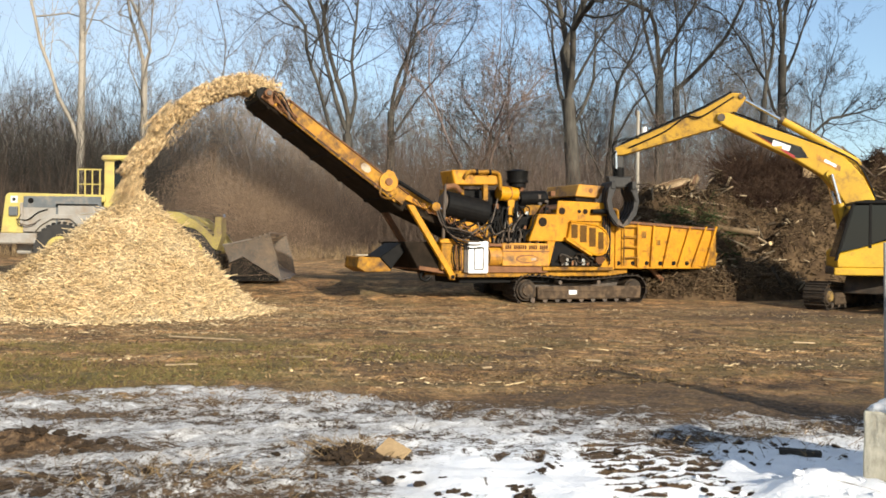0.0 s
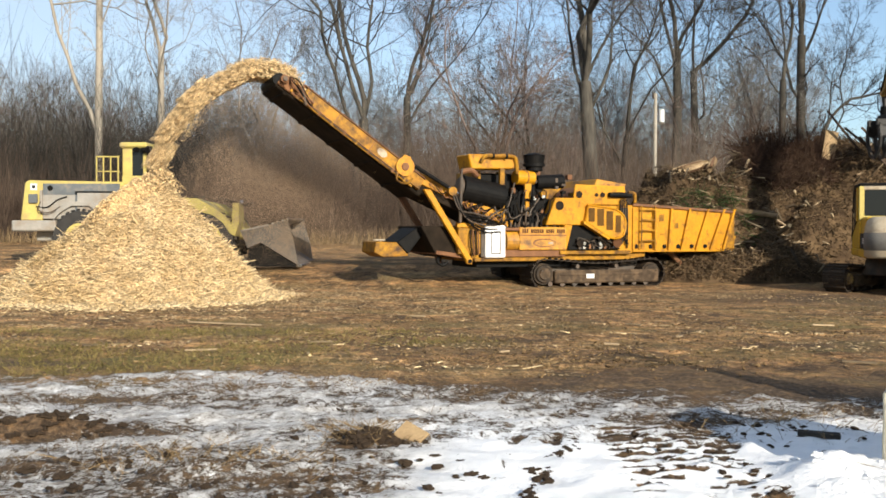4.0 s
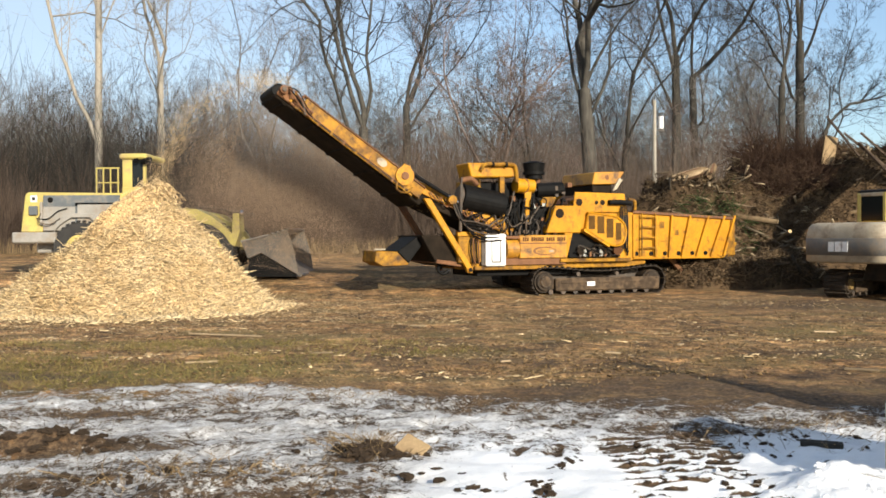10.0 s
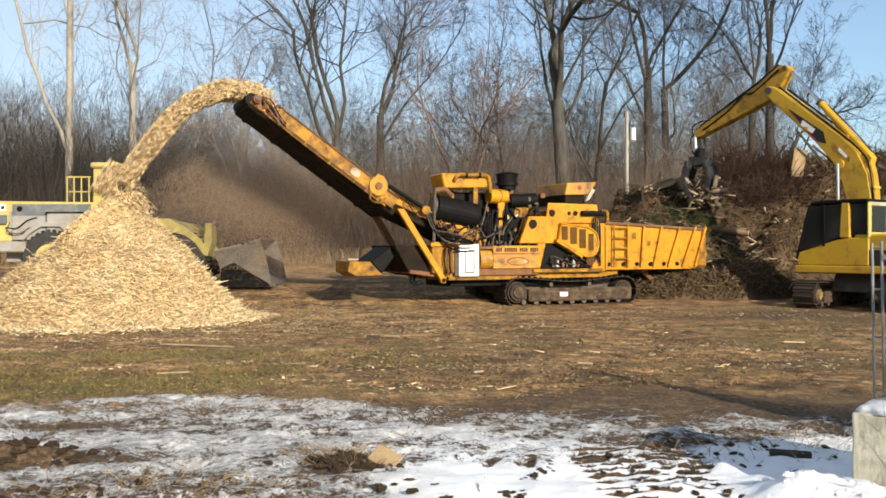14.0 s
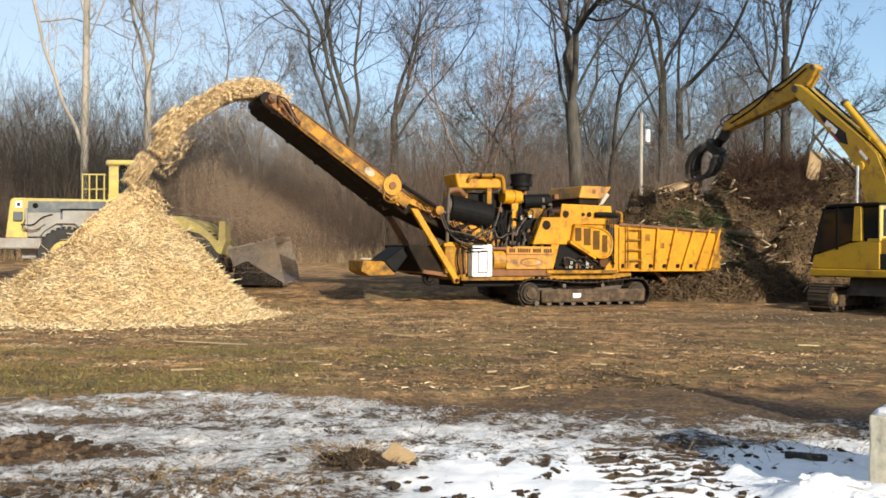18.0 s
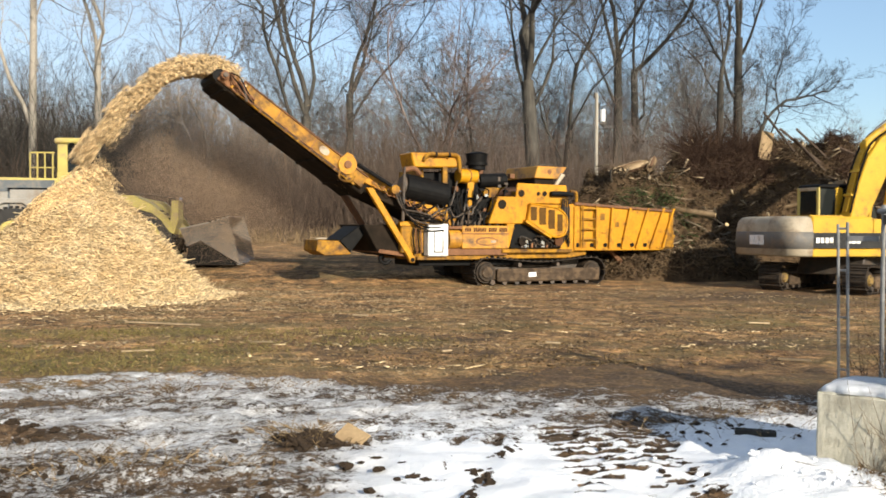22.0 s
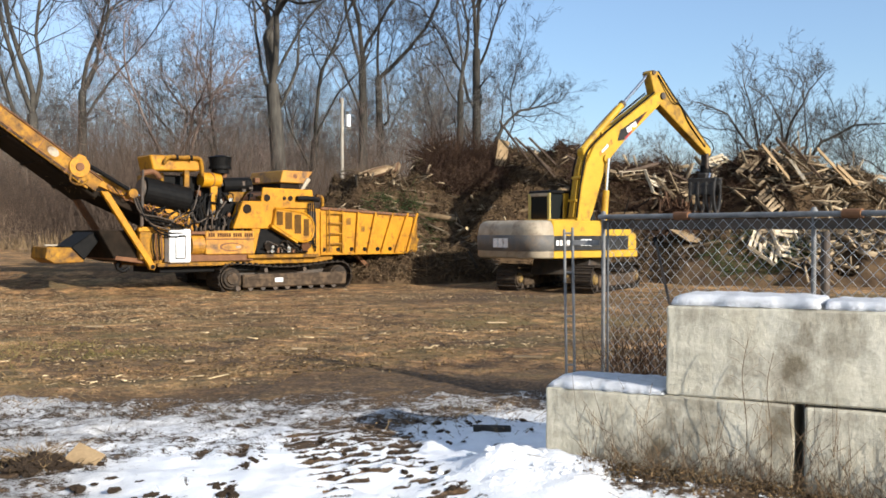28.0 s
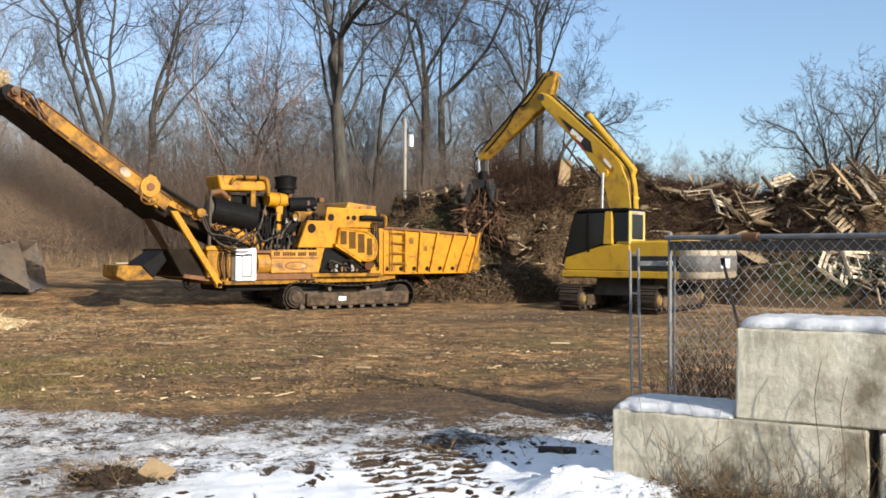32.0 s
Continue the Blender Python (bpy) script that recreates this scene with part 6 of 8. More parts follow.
# orange feed-roller hood, rides up and down on the wood that passes
hood = part("roller_hood", prism([(0.42, 0.10), (1.24, 0.10), (1.52, 0.46), (0.52, 0.45)], 0.25, W - 0.25, 0.02), "orange", grinder, "tilting orange hood over the feed roller")
# dark block fills the gap below the hood; its shade is in the colour
part("hood_arm", box(0.50, 1.14, 0.36, W - 0.36, -0.30, 0.12, 0.02), "belt", hood, "dark block for the plates and shaded gap under the hood")
part("hood_badge", cyl((0.92, 0.238, 0.30), (0.92, 0.26, 0.30), 0.07, n=14), "rust", hood)
part("hood_end", prism([(1.06, -0.10), (1.20, -0.06), (1.42, 0.22), (1.30, 0.28)], 0.19, 0.245, 0.01), "cw_tan", hood, "pale scuffed end of the hood")

# grime-dark hoses, brackets and bolts that crowd the machine's near side
rng = np.random.default_rng(15)
for k in range(16):
    x0 = 0.1 + 0.12 * k + rng.uniform(-0.05, 0.05)
    z0 = rng.uniform(1.9, 2.5)
    part("hose", pipe([(x0, 0.0, z0), (x0 + 0.1, -0.08, z0 - rng.uniform(0.15, 0.35)), (x0 + rng.uniform(0.2, 0.5), -0.06, z0 - 0.1), (x0 + rng.uniform(0.4, 0.8), 0.02, z0 + rng.uniform(-0.1, 0.25))],
                      rng.uniform(0.014, 0.028), 6), ("black", "belt", "black", "steel")[k % 4], grinder)
for k in range(26):
    x0, z0 = rng.uniform(0.9, 3.6), rng.uniform(1.85, 3.15)
    a, b = rng.uniform(0.04, 0.16), rng.uniform(0.04, 0.18)
    part("bracket", box(x0, x0 + a, 0.30, 0.47, z0, z0 + b, 0.01), ("steel", "rust", "yellow_worn", "black", "chrome")[k % 5], grinder)
for k in range(14):
    part("hose", pipe([ma @ Vector((0.2 + 0.16 * k, 0.03, 0.05)), ma @ Vector((0.35 + 0.16 * k, 0.07, -0.05 - rng.uniform(0, 0.12))), ma @ Vector((0.6 + 0.16 * k, 0.03, 0.02))], 0.015, 6), "rust" if k % 3 else "black", conv)
for k in range(22):
    xx = 5.5 + 0.158 * k
    part("bolt", cyl((xx, -0.06, 2.405 - 0.0515 * (xx - 5.38)), (xx, -0.04, 2.405 - 0.0515 * (xx - 5.38)), 0.018, n=8), "steel", hop)
for xx, zz, a, b in ((6.32, 1.92, 0.16, 0.20), (6.85, 1.72, 0.13, 0.16), (6.36, 1.52, 0.12, 0.05), (7.25, 1.9, 0.12, 0.1)):
    part("scuffed_marking", box(xx, xx + a, 0.008, 0.018, zz, zz + b, 0.0), "yellow_worn", hop, "worn painted marking")

# ---- wheel loader behind the chip pile: x forward ----
LG = float(ground_z(-9.0, 30.0))
loader = thing("wheel_loader", "old yellow and grey articulated wheel loader parked behind the chip pile", "wheel loader", (-9.35, 29.3, LG), 0)


def loader_wheel(x, y):
    w = part("wheel", cyl((x, y, 0.86), (x, y + 0.62, 0.86), 0.86, n=40), "tyre", loader, "large dusty rubber tyre")
    for v in w.data.vertices:
        if v.co.y < y + 0.05 or v.co.y > y + 0.57:
            v.co.x, v.co.z = x + (v.co.x - x) * 0.93, 0.86 + (v.co.z - 0.86) * 0.93
    part("rim", cyl((x, y - 0.02, 0.86), (x, y + 0.3, 0.86), 0.44, n=24), "loader_yellow", w)
    me = None
    for k in range(30):
        a = 2 * math.pi * k / 30
        bm = box(-0.045, 0.045, 0.10, 0.52, -0.03, 0.03, 0.01)
        if me is None:
            o = part("lug", bm, "tyre", w)
            me = o.data
        else:
            bm.free()
            o = new("lug", me)
            o.parent = w
        o.matrix_basis = Matrix.Translation((x + math.cos(a) * 0.85, y, 0.86 + math.sin(a) * 0.85)) @ Matrix.Rotation(-a + math.pi / 2, 4, "Y")


for xx in (-2.15, 1.7):
    loader_wheel(xx, 0.0)
    loader_wheel(xx, 1.9)
part("rear_frame", box(-3.7, -0.2, 0.55, 1.95, 0.75, 1.35, 0.03), "loader_grey", loader)
part("counterweight", box(-4.25, -2.9, 0.05, 2.45, 1.05, 1.38, 0.04), "loader_grey", loader, "pale grey rear bumper weight")
eng = part("engine_hood", prism([(-4.06, 1.38), (-3.38, 1.38), (-3.38, 2.30), (-0.9, 2.34), (-0.9, 2.56), (-3.82, 2.60), (-3.92, 2.52)], 0.25, 2.25, 0.03), "loader_yellow", loader)
part("hood_band", box(-3.34, -1.0, 0.205, 0.26, 2.16, 2.50, 0.0), "slate", eng, "blue-grey vent band")
part("vent", cyl((-3.12, 0.19, 2.36), (-3.12, 0.26, 2.36), 0.085, n=16), "black", eng)
part("side_panel", box(-3.37, -0.9, 0.22, 2.28, 1.42, 2.2, 0.02), "loader_grey", loader)
part("panel_door", box(-2.3, -1.2, 0.195, 0.24, 1.5, 2.22, 0.02), "loader_grey", loader)
part("plate", box(-3.74, -3.54, 0.228, 0.25, 2.30, 2.50, 0.0), "white", eng, "small square white plate")
part("plate_mark", box(-3.69, -3.59, 0.22, 0.229, 2.35, 2.45, 0.0), "decal_black", eng)
part("ladder_bracket", box(-3.44, -3.36, 0.18, 0.26, 1.6, 2.3, 0.01), "loader_grey", loader)
part("cable", pipe([(-3.55, 0.2, 1.8), (-3.2, 0.18, 1.78), (-2.9, 0.18, 2.0), (-2.6, 0.2, 2.1)], 0.02, 6), "black", loader)
part("rear_fender", prism([(-3.0, 1.38), (-2.9, 1.7), (-2.5, 1.95), (-1.8, 1.95), (-1.4, 1.7), (-1.3, 1.5), (-1.5, 1.5), (-1.9, 1.82), (-2.45, 1.82), (-2.8, 1.6)], 0.1, 0.6, 0.01), "loader_grey", loader)
cabn = part("cab", box(-0.98, -0.68, 0.4, 2.1, 2.4, 3.72, 0.02), "loader_yellow", loader, "boxy yellow cab with tinted windows")
part("cab_roof", box(-1.05, -0.20, 0.3, 2.2, 3.60, 3.77, 0.05), "loader_yellow", cabn)
part("cab_post", box(-0.34, -0.26, 0.38, 0.5, 2.4, 3.62, 0.01), "loader_yellow", cabn)
part("cab_base", box(-0.98, -0.25, 0.36, 2.12, 1.6, 2.75, 0.02), "loader_yellow", cabn)
part("window", box(-0.68, -0.34, 0.42, 0.44, 2.75, 3.58, 0.0), "glass", cabn)
part("window", box(-0.28, -0.26, 0.5, 2.0, 2.75, 3.58, 0.0), "glass", cabn)
part("work_lamp", box(-0.22, -0.10, 0.4, 0.56, 3.48, 3.66, 0.02), "black", cabn)
part("mirror_arm", pipe([(-0.22, 0.3, 3.62), (-0.08, 0.24, 3.6), (-0.06, 0.24, 3.1)], 0.016, 6), "steel", cabn)
hr = part("handrail", box(-1.72, -1.0, 0.22, 0.25, 3.30, 3.34, 0.005), "loader_yellow", loader, "yellow tube handrail by the cab")
part("rail_bar", box(-1.72, -1.0, 0.22, 0.25, 2.86, 2.89, 0.005), "loader_yellow", hr)
for xx in (-1.71, -1.5, -1.28, -1.05):
    part("rail_post", box(xx - 0.018, xx + 0.018, 0.22, 0.25, 2.4, 3.32, 0.004), "loader_yellow", hr)
part("front_frame", box(0.3, 2.4, 0.7, 1.8, 0.8, 1.7, 0.03), "loader_yellow", loader)
part("front_fender", prism([(0.7, 1.75), (0.95, 2.06), (1.4, 2.06), (1.85, 1.84), (2.28, 1.50), (2.46, 1.30), (2.50, 1.92), (2.68, 1.92), (2.70, 1.35), (2.56, 0.92), (2.42, 1.0), (2.2, 1.32), (1.9, 1.55), (1.4, 1.68), (0.95, 1.7)], -0.02, 0.65, 0.01), "loader_yellow", loader)
for y0 in (0.75, 1.6):
    part("lift_arm", prism([(0.6, 1.8), (0.9, 2.1), (1.9, 1.9), (2.5, 1.4), (3.0, 0.72), (2.9, 0.6), (2.3, 1.1), (1.8, 1.6), (0.9, 1.7)], y0, y0 + 0.16, 0.01), "loader_yellow", loader)
part("tilt_link", prism([(2.05, 2.02), (2.85, 1.95), (2.88, 1.85), (2.1, 1.85)], 1.1, 1.3, 0.01), "steel", loader)
part("lamp_bracket", pipe([(1.3, 0.1, 2.10), (1.9, 0.08, 2.08), (2.64, 0.08, 1.96)], 0.03, 6), "steel", loader)
part("headlight", cyl((2.72, 0.1, 1.92), (2.80, 0.1, 1.92), 0.09, n=12), "chrome", loader)
bk = part("bucket", prism([(2.78, 1.08), (2.98, 0.56), (3.40, 0.72), (4.52, 0.05), (4.56, 0.11), (3.42, 0.80), (3.06, 0.66), (2.88, 1.06), (3.6, 1.22), (4.20, 1.42), (4.19, 1.48), (3.58, 1.29)], -0.22, 2.72, 0.01), "bucket_steel", loader,
          "grey worn steel bucket tipped forward onto its cutting edge")
for y0 in (-0.27, 2.72):
    part("bucket_side", prism([(2.80, 1.08), (3.0, 0.56), (3.40, 0.74), (4.52, 0.06), (4.40, 0.72), (4.18, 1.44), (3.6, 1.25)], y0, y0 + 0.05, 0.005), "bucket_steel", bk)
# added black wedge; the shade below the bucket is built as a solid
part("bucket_heel", prism([(3.02, 0.55), (3.40, 0.71), (4.46, 0.06), (4.44, 0.01), (2.95, 0.01)], -0.20, 2.6, 0.01), "black", bk, "black wedge that stands for the shade under the bucket")
part("bucket_rim", prism([(2.78, 1.06), (3.6, 1.24), (4.20, 1.43), (4.20, 1.47), (3.58, 1.28), (2.78, 1.10)], -0.30, -0.22, 0.005), "loader_grey", bk, "pale worn rim")
for k in range(4):
    part("rim_bolt", box(3.62 + 0.15 * k, 3.72 + 0.15 * k, -0.31, -0.2, 1.27 + 0.05 * k, 1.33 + 0.05 * k, 0.01), "black", bk)
for k in range(8):
    part("tooth", box(4.44, 4.62, -0.2 + 0.4 * k, -0.08 + 0.4 * k, 0.01, 0.09, 0.01), "chrome", bk)

part("panel_seam", box(-2.36, -2.30, 0.205, 0.225, 1.45, 2.26, 0.0), "slate", loader)
part("panel_seam", box(-2.36, -1.1, 0.205, 0.225, 2.22, 2.27, 0.0), "slate", loader)
part("door_latch", box(-2.2, -2.14, 0.18, 0.20, 1.8, 1.9, 0.005), "steel", loader)
part("battery_box", box(-3.78, -3.52, 0.16, 0.3, 1.9, 2.18, 0.02), "slate", loader)
part("grab_pipe", pipe([(-3.4, 0.17, 1.95), (-3.45, 0.1, 1.7), (-3.1, 0.1, 1.62), (-2.8, 0.15, 1.8)], 0.018, 6), "steel", loader)
part("roof_lamp", cyl((-0.30, 0.28, 3.52), (-0.18, 0.24, 3.52), 0.09, n=12), "black", cabn, "dark round work lamp")
part("roof_lamp", cyl((-0.55, 0.28, 3.54), (-0.45, 0.24, 3.54), 0.075, n=12), "black", cabn, "dark round work lamp")

# ---- excavator with a grapple ----
EX, EY, UC = 12.29, 26.89, 43.0
BF, BZ, BL, SL = 0.19, 1.74, 5.645, 2.98
excavator = thing("excavator", "yellow tracked excavator with a dark timber grapple, feeding the grinder", "excavator", (EX, EY, 0.0), UC)
crawler(excavator, -2.1, 2.1, -1.45, -0.85, 0.76, sprocket="mud_hub")
crawler(excavator, -2.1, 2.1, 0.85, 1.45, 0.76, sprocket="mud_hub")
part("car_body", prism([(-1.0, 0.45), (1.0, 0.45), (0.7, 0.95), (-0.7, 0.95)], -0.9, 0.9, 0.03), "steel", excavator)
part("slew_ring", cyl((0, 0, 0.82), (0, 0, 1.0), 0.62, n=28), "steel", excavator)

# upper structure; x forward, y to the operator's left
upper = part("upper_structure", box(-2.0, 1.45, -1.30, 1.30, 0.95, 1.17, 0.03), "steel", excavator)
part("side_skirt", box(-2.0, 1.42, -1.36, -1.28, 0.97, 1.17, 0.02), "cat_yellow", upper)
part("side_skirt", box(-2.0, 1.70, 1.28, 1.36, 0.97, 1.17, 0.02), "cat_yellow", upper)
CWX, CWL = -2.0, 0.76  # where the counterweight begins and how far it reaches back
prof = []
for k in range(33):
    a = math.pi / 2 + math.pi * k / 32
    prof.append((CWL * math.copysign(abs(math.cos(a)) ** 0.5, math.cos(a)), 1.36 * math.copysign(abs(math.sin(a)) ** 0.42, math.sin(a))))


def weight_ring(bm, inset, z):
    return [bm.verts.new((CWX + x * (1 - inset / CWL), y * (1 - inset / 1.36), z)) for x, y in prof]


def weight_shell(levels):
    """A closed or open skin round the counterweight's plan, ring by ring."""
    bm = bmesh.new()
    rings = [weight_ring(bm, inset, z) for inset, z in levels]
    for A, B in zip(rings, rings[1:]):
        for i in range(32):
            bm.faces.new((A[i], A[i + 1], B[i + 1], B[i])).smooth = True
    return bm, rings


bm, rings = weight_shell([(0.06, 0.97), (0.0, 1.02), (0.0, 1.66), (0.02, 1.80), (0.06, 1.92), (0.13, 2.0), (0.24, 2.03)])
bm.faces.new(rings[-1][::-1]), bm.faces.new(rings[0])
bm.faces.new([r[0] for r in rings] + [r[-1] for r in rings[::-1]])
bmesh.ops.recalc_face_normals(bm, faces=bm.faces[:])
cw = part("counterweight", bm, "cw_tan", upper, "rounded dusty tan counterweight with a dark band")
bm, rings = weight_shell([(0.002, 1.17), (-0.012, 1.18), (-0.012, 1.61), (0.002, 1.62)])
bmesh.ops.recalc_face_normals(bm, faces=bm.faces[:])
part("dark_band", bm, "cw_dark", cw, "dark grey painted band")
part("lift_slot", box(-2.70, -2.66, -0.30, 0.30, 1.74, 1.80, 0.0), "cw_dark", cw, "shallow lifting slot")
part("engine_hood", box(-1.99, -0.05, -1.30, 1.30, 1.17, 2.03, 0.05), "cat_yellow", upper)
part("hood_top", box(-1.7, -0.62, -0.8, 0.2, 2.02, 2.07, 0.02), "cat_dirty", upper)
part("side_band", box(-1.97, 1.05, -1.322, -1.298, 1.19, 1.60, 0.0), "decal_black", upper, "black side band with pale lettering bars")
part("side_band", box(-1.97, -0.3, 1.298, 1.322, 1.19, 1.60, 0.0), "decal_black", upper)
part("tool_box", prism([(-0.1, 1.17), (1.42, 1.17), (1.42, 1.62), (0.95, 1.89), (-0.1, 1.99)], -1.32, -0.42, 0.03), "cat_yellow", upper)
for y in (-1.330, 1.330):
    for k in range(4):
        part("lettering_bar", box(-1.88 + 0.14 * k, -1.78 + 0.14 * k, y - 0.006, y + 0.006, 1.33, 1.47, 0.0), "white", upper, "pale lettering bar")
for x in (-0.92, -0.77, -0.62):
    part("badge_block", box(x, x + 0.12, -1.336, -1.324, 1.32, 1.50, 0.0), "white", upper, "pale badge block")
for y in (-0.32, -0.10, 0.12):
    part("badge_block", box(-2.785, -2.765, y, y + 0.19, 1.27, 1.53, 0.0), "white", cw, "pale badge block")
part("mirror_arm", pipe([(0.9, -1.2, 2.0), (1.0, -1.3, 2.45), (1.05, -1.36, 2.75)], 0.02, 6), "black", upper)

# cab: pillars, roof, glass
part("cab", prism([(-0.5, 1.17), (1.62, 1.17), (1.66, 1.52), (0.9, 1.74), (0.45, 1.88), (0.1, 1.93), (-0.5, 1.93)], 0.40, 1.34, 0.03), "cat_yellow", upper, "cab with dark tinted windows and yellow pillars")
part("cab_roof", prism([(-0.52, 2.86), (1.18, 2.86), (1.30, 2.80), (1.2, 2.93), (0.9, 2.97), (-0.4, 2.97), (-0.5, 2.94)], 0.38, 1.36, 0.03), "black", upper)
for y0, y1 in ((1.22, 1.36), (0.38, 0.50)):
    part("rear_pillar", prism([(0.04, 1.93), (0.34, 1.93), (0.28, 2.88), (0.06, 2.88)], y0, y1, 0.02), "cat_yellow", upper)
    part("corner_post", box(-0.52, -0.46, y0, y1, 1.93, 2.88, 0.02), "loader_yellow", upper)
    part("corner_window", box(-0.46, 0.05, y0 + 0.03, y0 + 0.05, 2.0, 2.84, 0.0), "glass", upper)
part("rear_window", box(-0.51, -0.49, 0.50, 1.22, 2.08, 2.80, 0.0), "glass", upper)
part("window_frame", box(-0.525, -0.47, 0.48, 1.24, 2.78, 2.88, 0.01), "cw_tan", upper)
part("window_frame", box(-0.525, -0.47, 0.48, 1.24, 1.98, 2.07, 0.01), "loader_yellow", upper)
part("door_glass", prism([(0.20, 2.02), (1.05, 1.70), (1.62, 1.58), (1.56, 1.75), (1.22, 2.82), (0.20, 2.84)], 1.325, 1.345), "glass", upper)
part("side_glass", prism([(0.05, 2.02), (1.0, 1.8), (1.58, 1.7), (1.22, 2.82), (0.05, 2.84)], 0.40, 0.42), "glass", upper)
part("windscreen", prism([(1.64, 1.45), (1.67, 1.45), (1.26, 2.84), (1.23, 2.84)], 0.44, 1.30), "glass", upper)
part("front_pillar", prism([(1.62, 1.35), (1.70, 1.35), (1.28, 2.86), (1.20, 2.86)], 1.28, 1.36, 0.01), "black", upper)
part("door_post", box(0.78, 0.85, 1.33, 1.36, 1.7, 2.86, 0.005), "black", upper)
part("seat", box(0.3, 0.8, 0.6, 1.1, 1.6, 2.3, 0.06), "black", upper)

# boom: its x runs from foot to elbow
boom = part("boom", prism([(-0.18, -0.16), (-0.2, 0.12), (0.05, 0.28), (0.9, 0.78), (1.65, 1.12), (2.35, 1.22), (3.0, 1.08), (4.4, 0.62), (5.6, 0.22), (5.82, 0.02), (5.68, -0.16),
                           (5.3, -0.10), (3.4, 0.34), (2.5, 0.46), (1.9, 0.36), (0.8, -0.02), (0.1, -0.2)], -0.24, 0.24, 0.03), "cat_yellow", excavator, "curved yellow boom with a black decal and lettering bars")
for s in (-1, 1):
    y0, y1 = (0.242, 0.248) if s > 0 else (-0.248, -0.242)
    part("decal", prism([(4.75, 0.22), (3.45, 0.72), (3.1, 0.60), (3.35, 0.40)], y0, y1), "decal_black", boom)
    part("lettering_bar", prism([(4.15, 0.40), (3.68, 0.56), (3.62, 0.42), (4.08, 0.26)], y0 + 0.006 * s, y1 + 0.006 * s), "white", boom)
    part("emblem", prism([(3.0, 0.82), (2.3, 0.96), (2.22, 0.84), (2.9, 0.70)], y0, y1), "orange", boom)
    part("ram_boss", cyl((2.35, 0.18 * s, 0.62), (2.35, 0.32 * s, 0.62), 0.13, n=16), "cat_yellow", boom)
    part("hose_line", pipe([(0.2, 0.20 * s, 0.38), (1.6, 0.2 * s, 1.17), (2.4, 0.2 * s, 1.27), (4.3, 0.2 * s, 0.70), (5.5, 0.2 * s, 0.32)], 0.028, 6), "black", boom)
for k in range(3):
    part("pipe_line", pipe([(0.2, -0.08 + 0.08 * k, 0.42), (1.6, -0.08 + 0.08 * k, 1.19), (2.4, -0.08 + 0.08 * k, 1.28), (3.4, -0.08 + 0.08 * k, 0.98)], 0.024, 6), "cat_yellow", boom)
for xx, zz, a in ((0.62, 0.66, 31), (1.25, 0.98, 26), (2.0, 1.22, 7), (2.9, 1.16, -18)):
    part("pipe_clamp", box(-0.035, 0.035, -0.17, 0.17, -0.03, 0.06, 0.005, pose(xx, 0, zz, 0, -a, 0)), "cat_yellow", boom)
for s in (-1, 1):
    y0, y1 = (0.246, 0.252) if s > 0 else (-0.252, -0.246)
    part("red_edge", prism([(4.78, 0.20), (4.55, 0.22), (3.42, 0.42), (3.36, 0.36)], y0, y1), "red_decal", boom)
    part("decal_triangle", prism([(4.02, 0.27), (3.86, 0.42), (3.80, 0.335)], y0 + 0.012 * s, y1 + 0.012 * s), "cat_yellow", boom)
    part("emblem_bar", prism([(2.75, 0.86), (2.40, 0.92), (2.37, 0.85), (2.72, 0.78)], y0 + 0.004 * s, y1 + 0.004 * s), "white", boom)
part("bracket", prism([(1.75, 1.14), (2.25, 1.2), (2.1, 1.42), (1.95, 1.42)], -0.14, 0.14, 0.02), "cat_yellow", boom)

# stick: its x runs from elbow to tip
stick = part("stick", prism([(-0.82, 0.30), (-0.74, 0.48), (-0.5, 0.58), (0.35, 0.40), (3.05, 0.13), (3.10, -0.08), (2.9, -0.14), (0.6, -0.22), (0.05, -0.24), (-0.25, -0.12)], -0.17, 0.17, 0.02), "cat_dirty", excavator, "tapered dusty yellow stick with hydraulic hoses")
part("elbow_pin", cyl((0, -0.30, 0), (0, 0.30, 0), 0.11, n=16), "steel", stick)
for s in (-1, 1):
    part("hose_line", pipe([(-0.5, 0.2 * s, 0.45), (0.5, 0.26 * s, 0.2), (0.9, 0.2 * s, 0.34), (1.6, 0.2 * s, 0.12), (2.7, 0.18 * s, 0.0)], 0.026, 6), "black", stick)
    part("hose_loop", pipe([(2.3, 0.16 * s, 0.17), (2.7, 0.2 * s, 0.30), (3.08, 0.18 * s, 0.24), (3.14, 0.12 * s, -0.1)], 0.018, 6), "black", stick)
# added black strip: shade on the stick's back is put into its colour
part("back_plate", prism([(-0.45, 0.585), (0.36, 0.408), (2.95, 0.145), (2.95, 0.165), (0.36, 0.43), (-0.45, 0.605)], -0.165, 0.165), "grapple", stick, "black strip along the back, standing for its shade")
for k in range(5):
    y = -0.13 + 0.065 * k
    part("back_hose", pipe([(-0.5, y, 0.62), (0.3, y * 1.1, 0.47), (1.2, y, 0.38), (2.1, y * 0.9, 0.28), (2.85, y * 0.7, 0.20)], 0.024, 6), "black", stick)
part("tail_pin", cyl((-0.70, -0.22, 0.40), (-0.70, 0.22, 0.40), 0.07, n=12), "steel", stick)

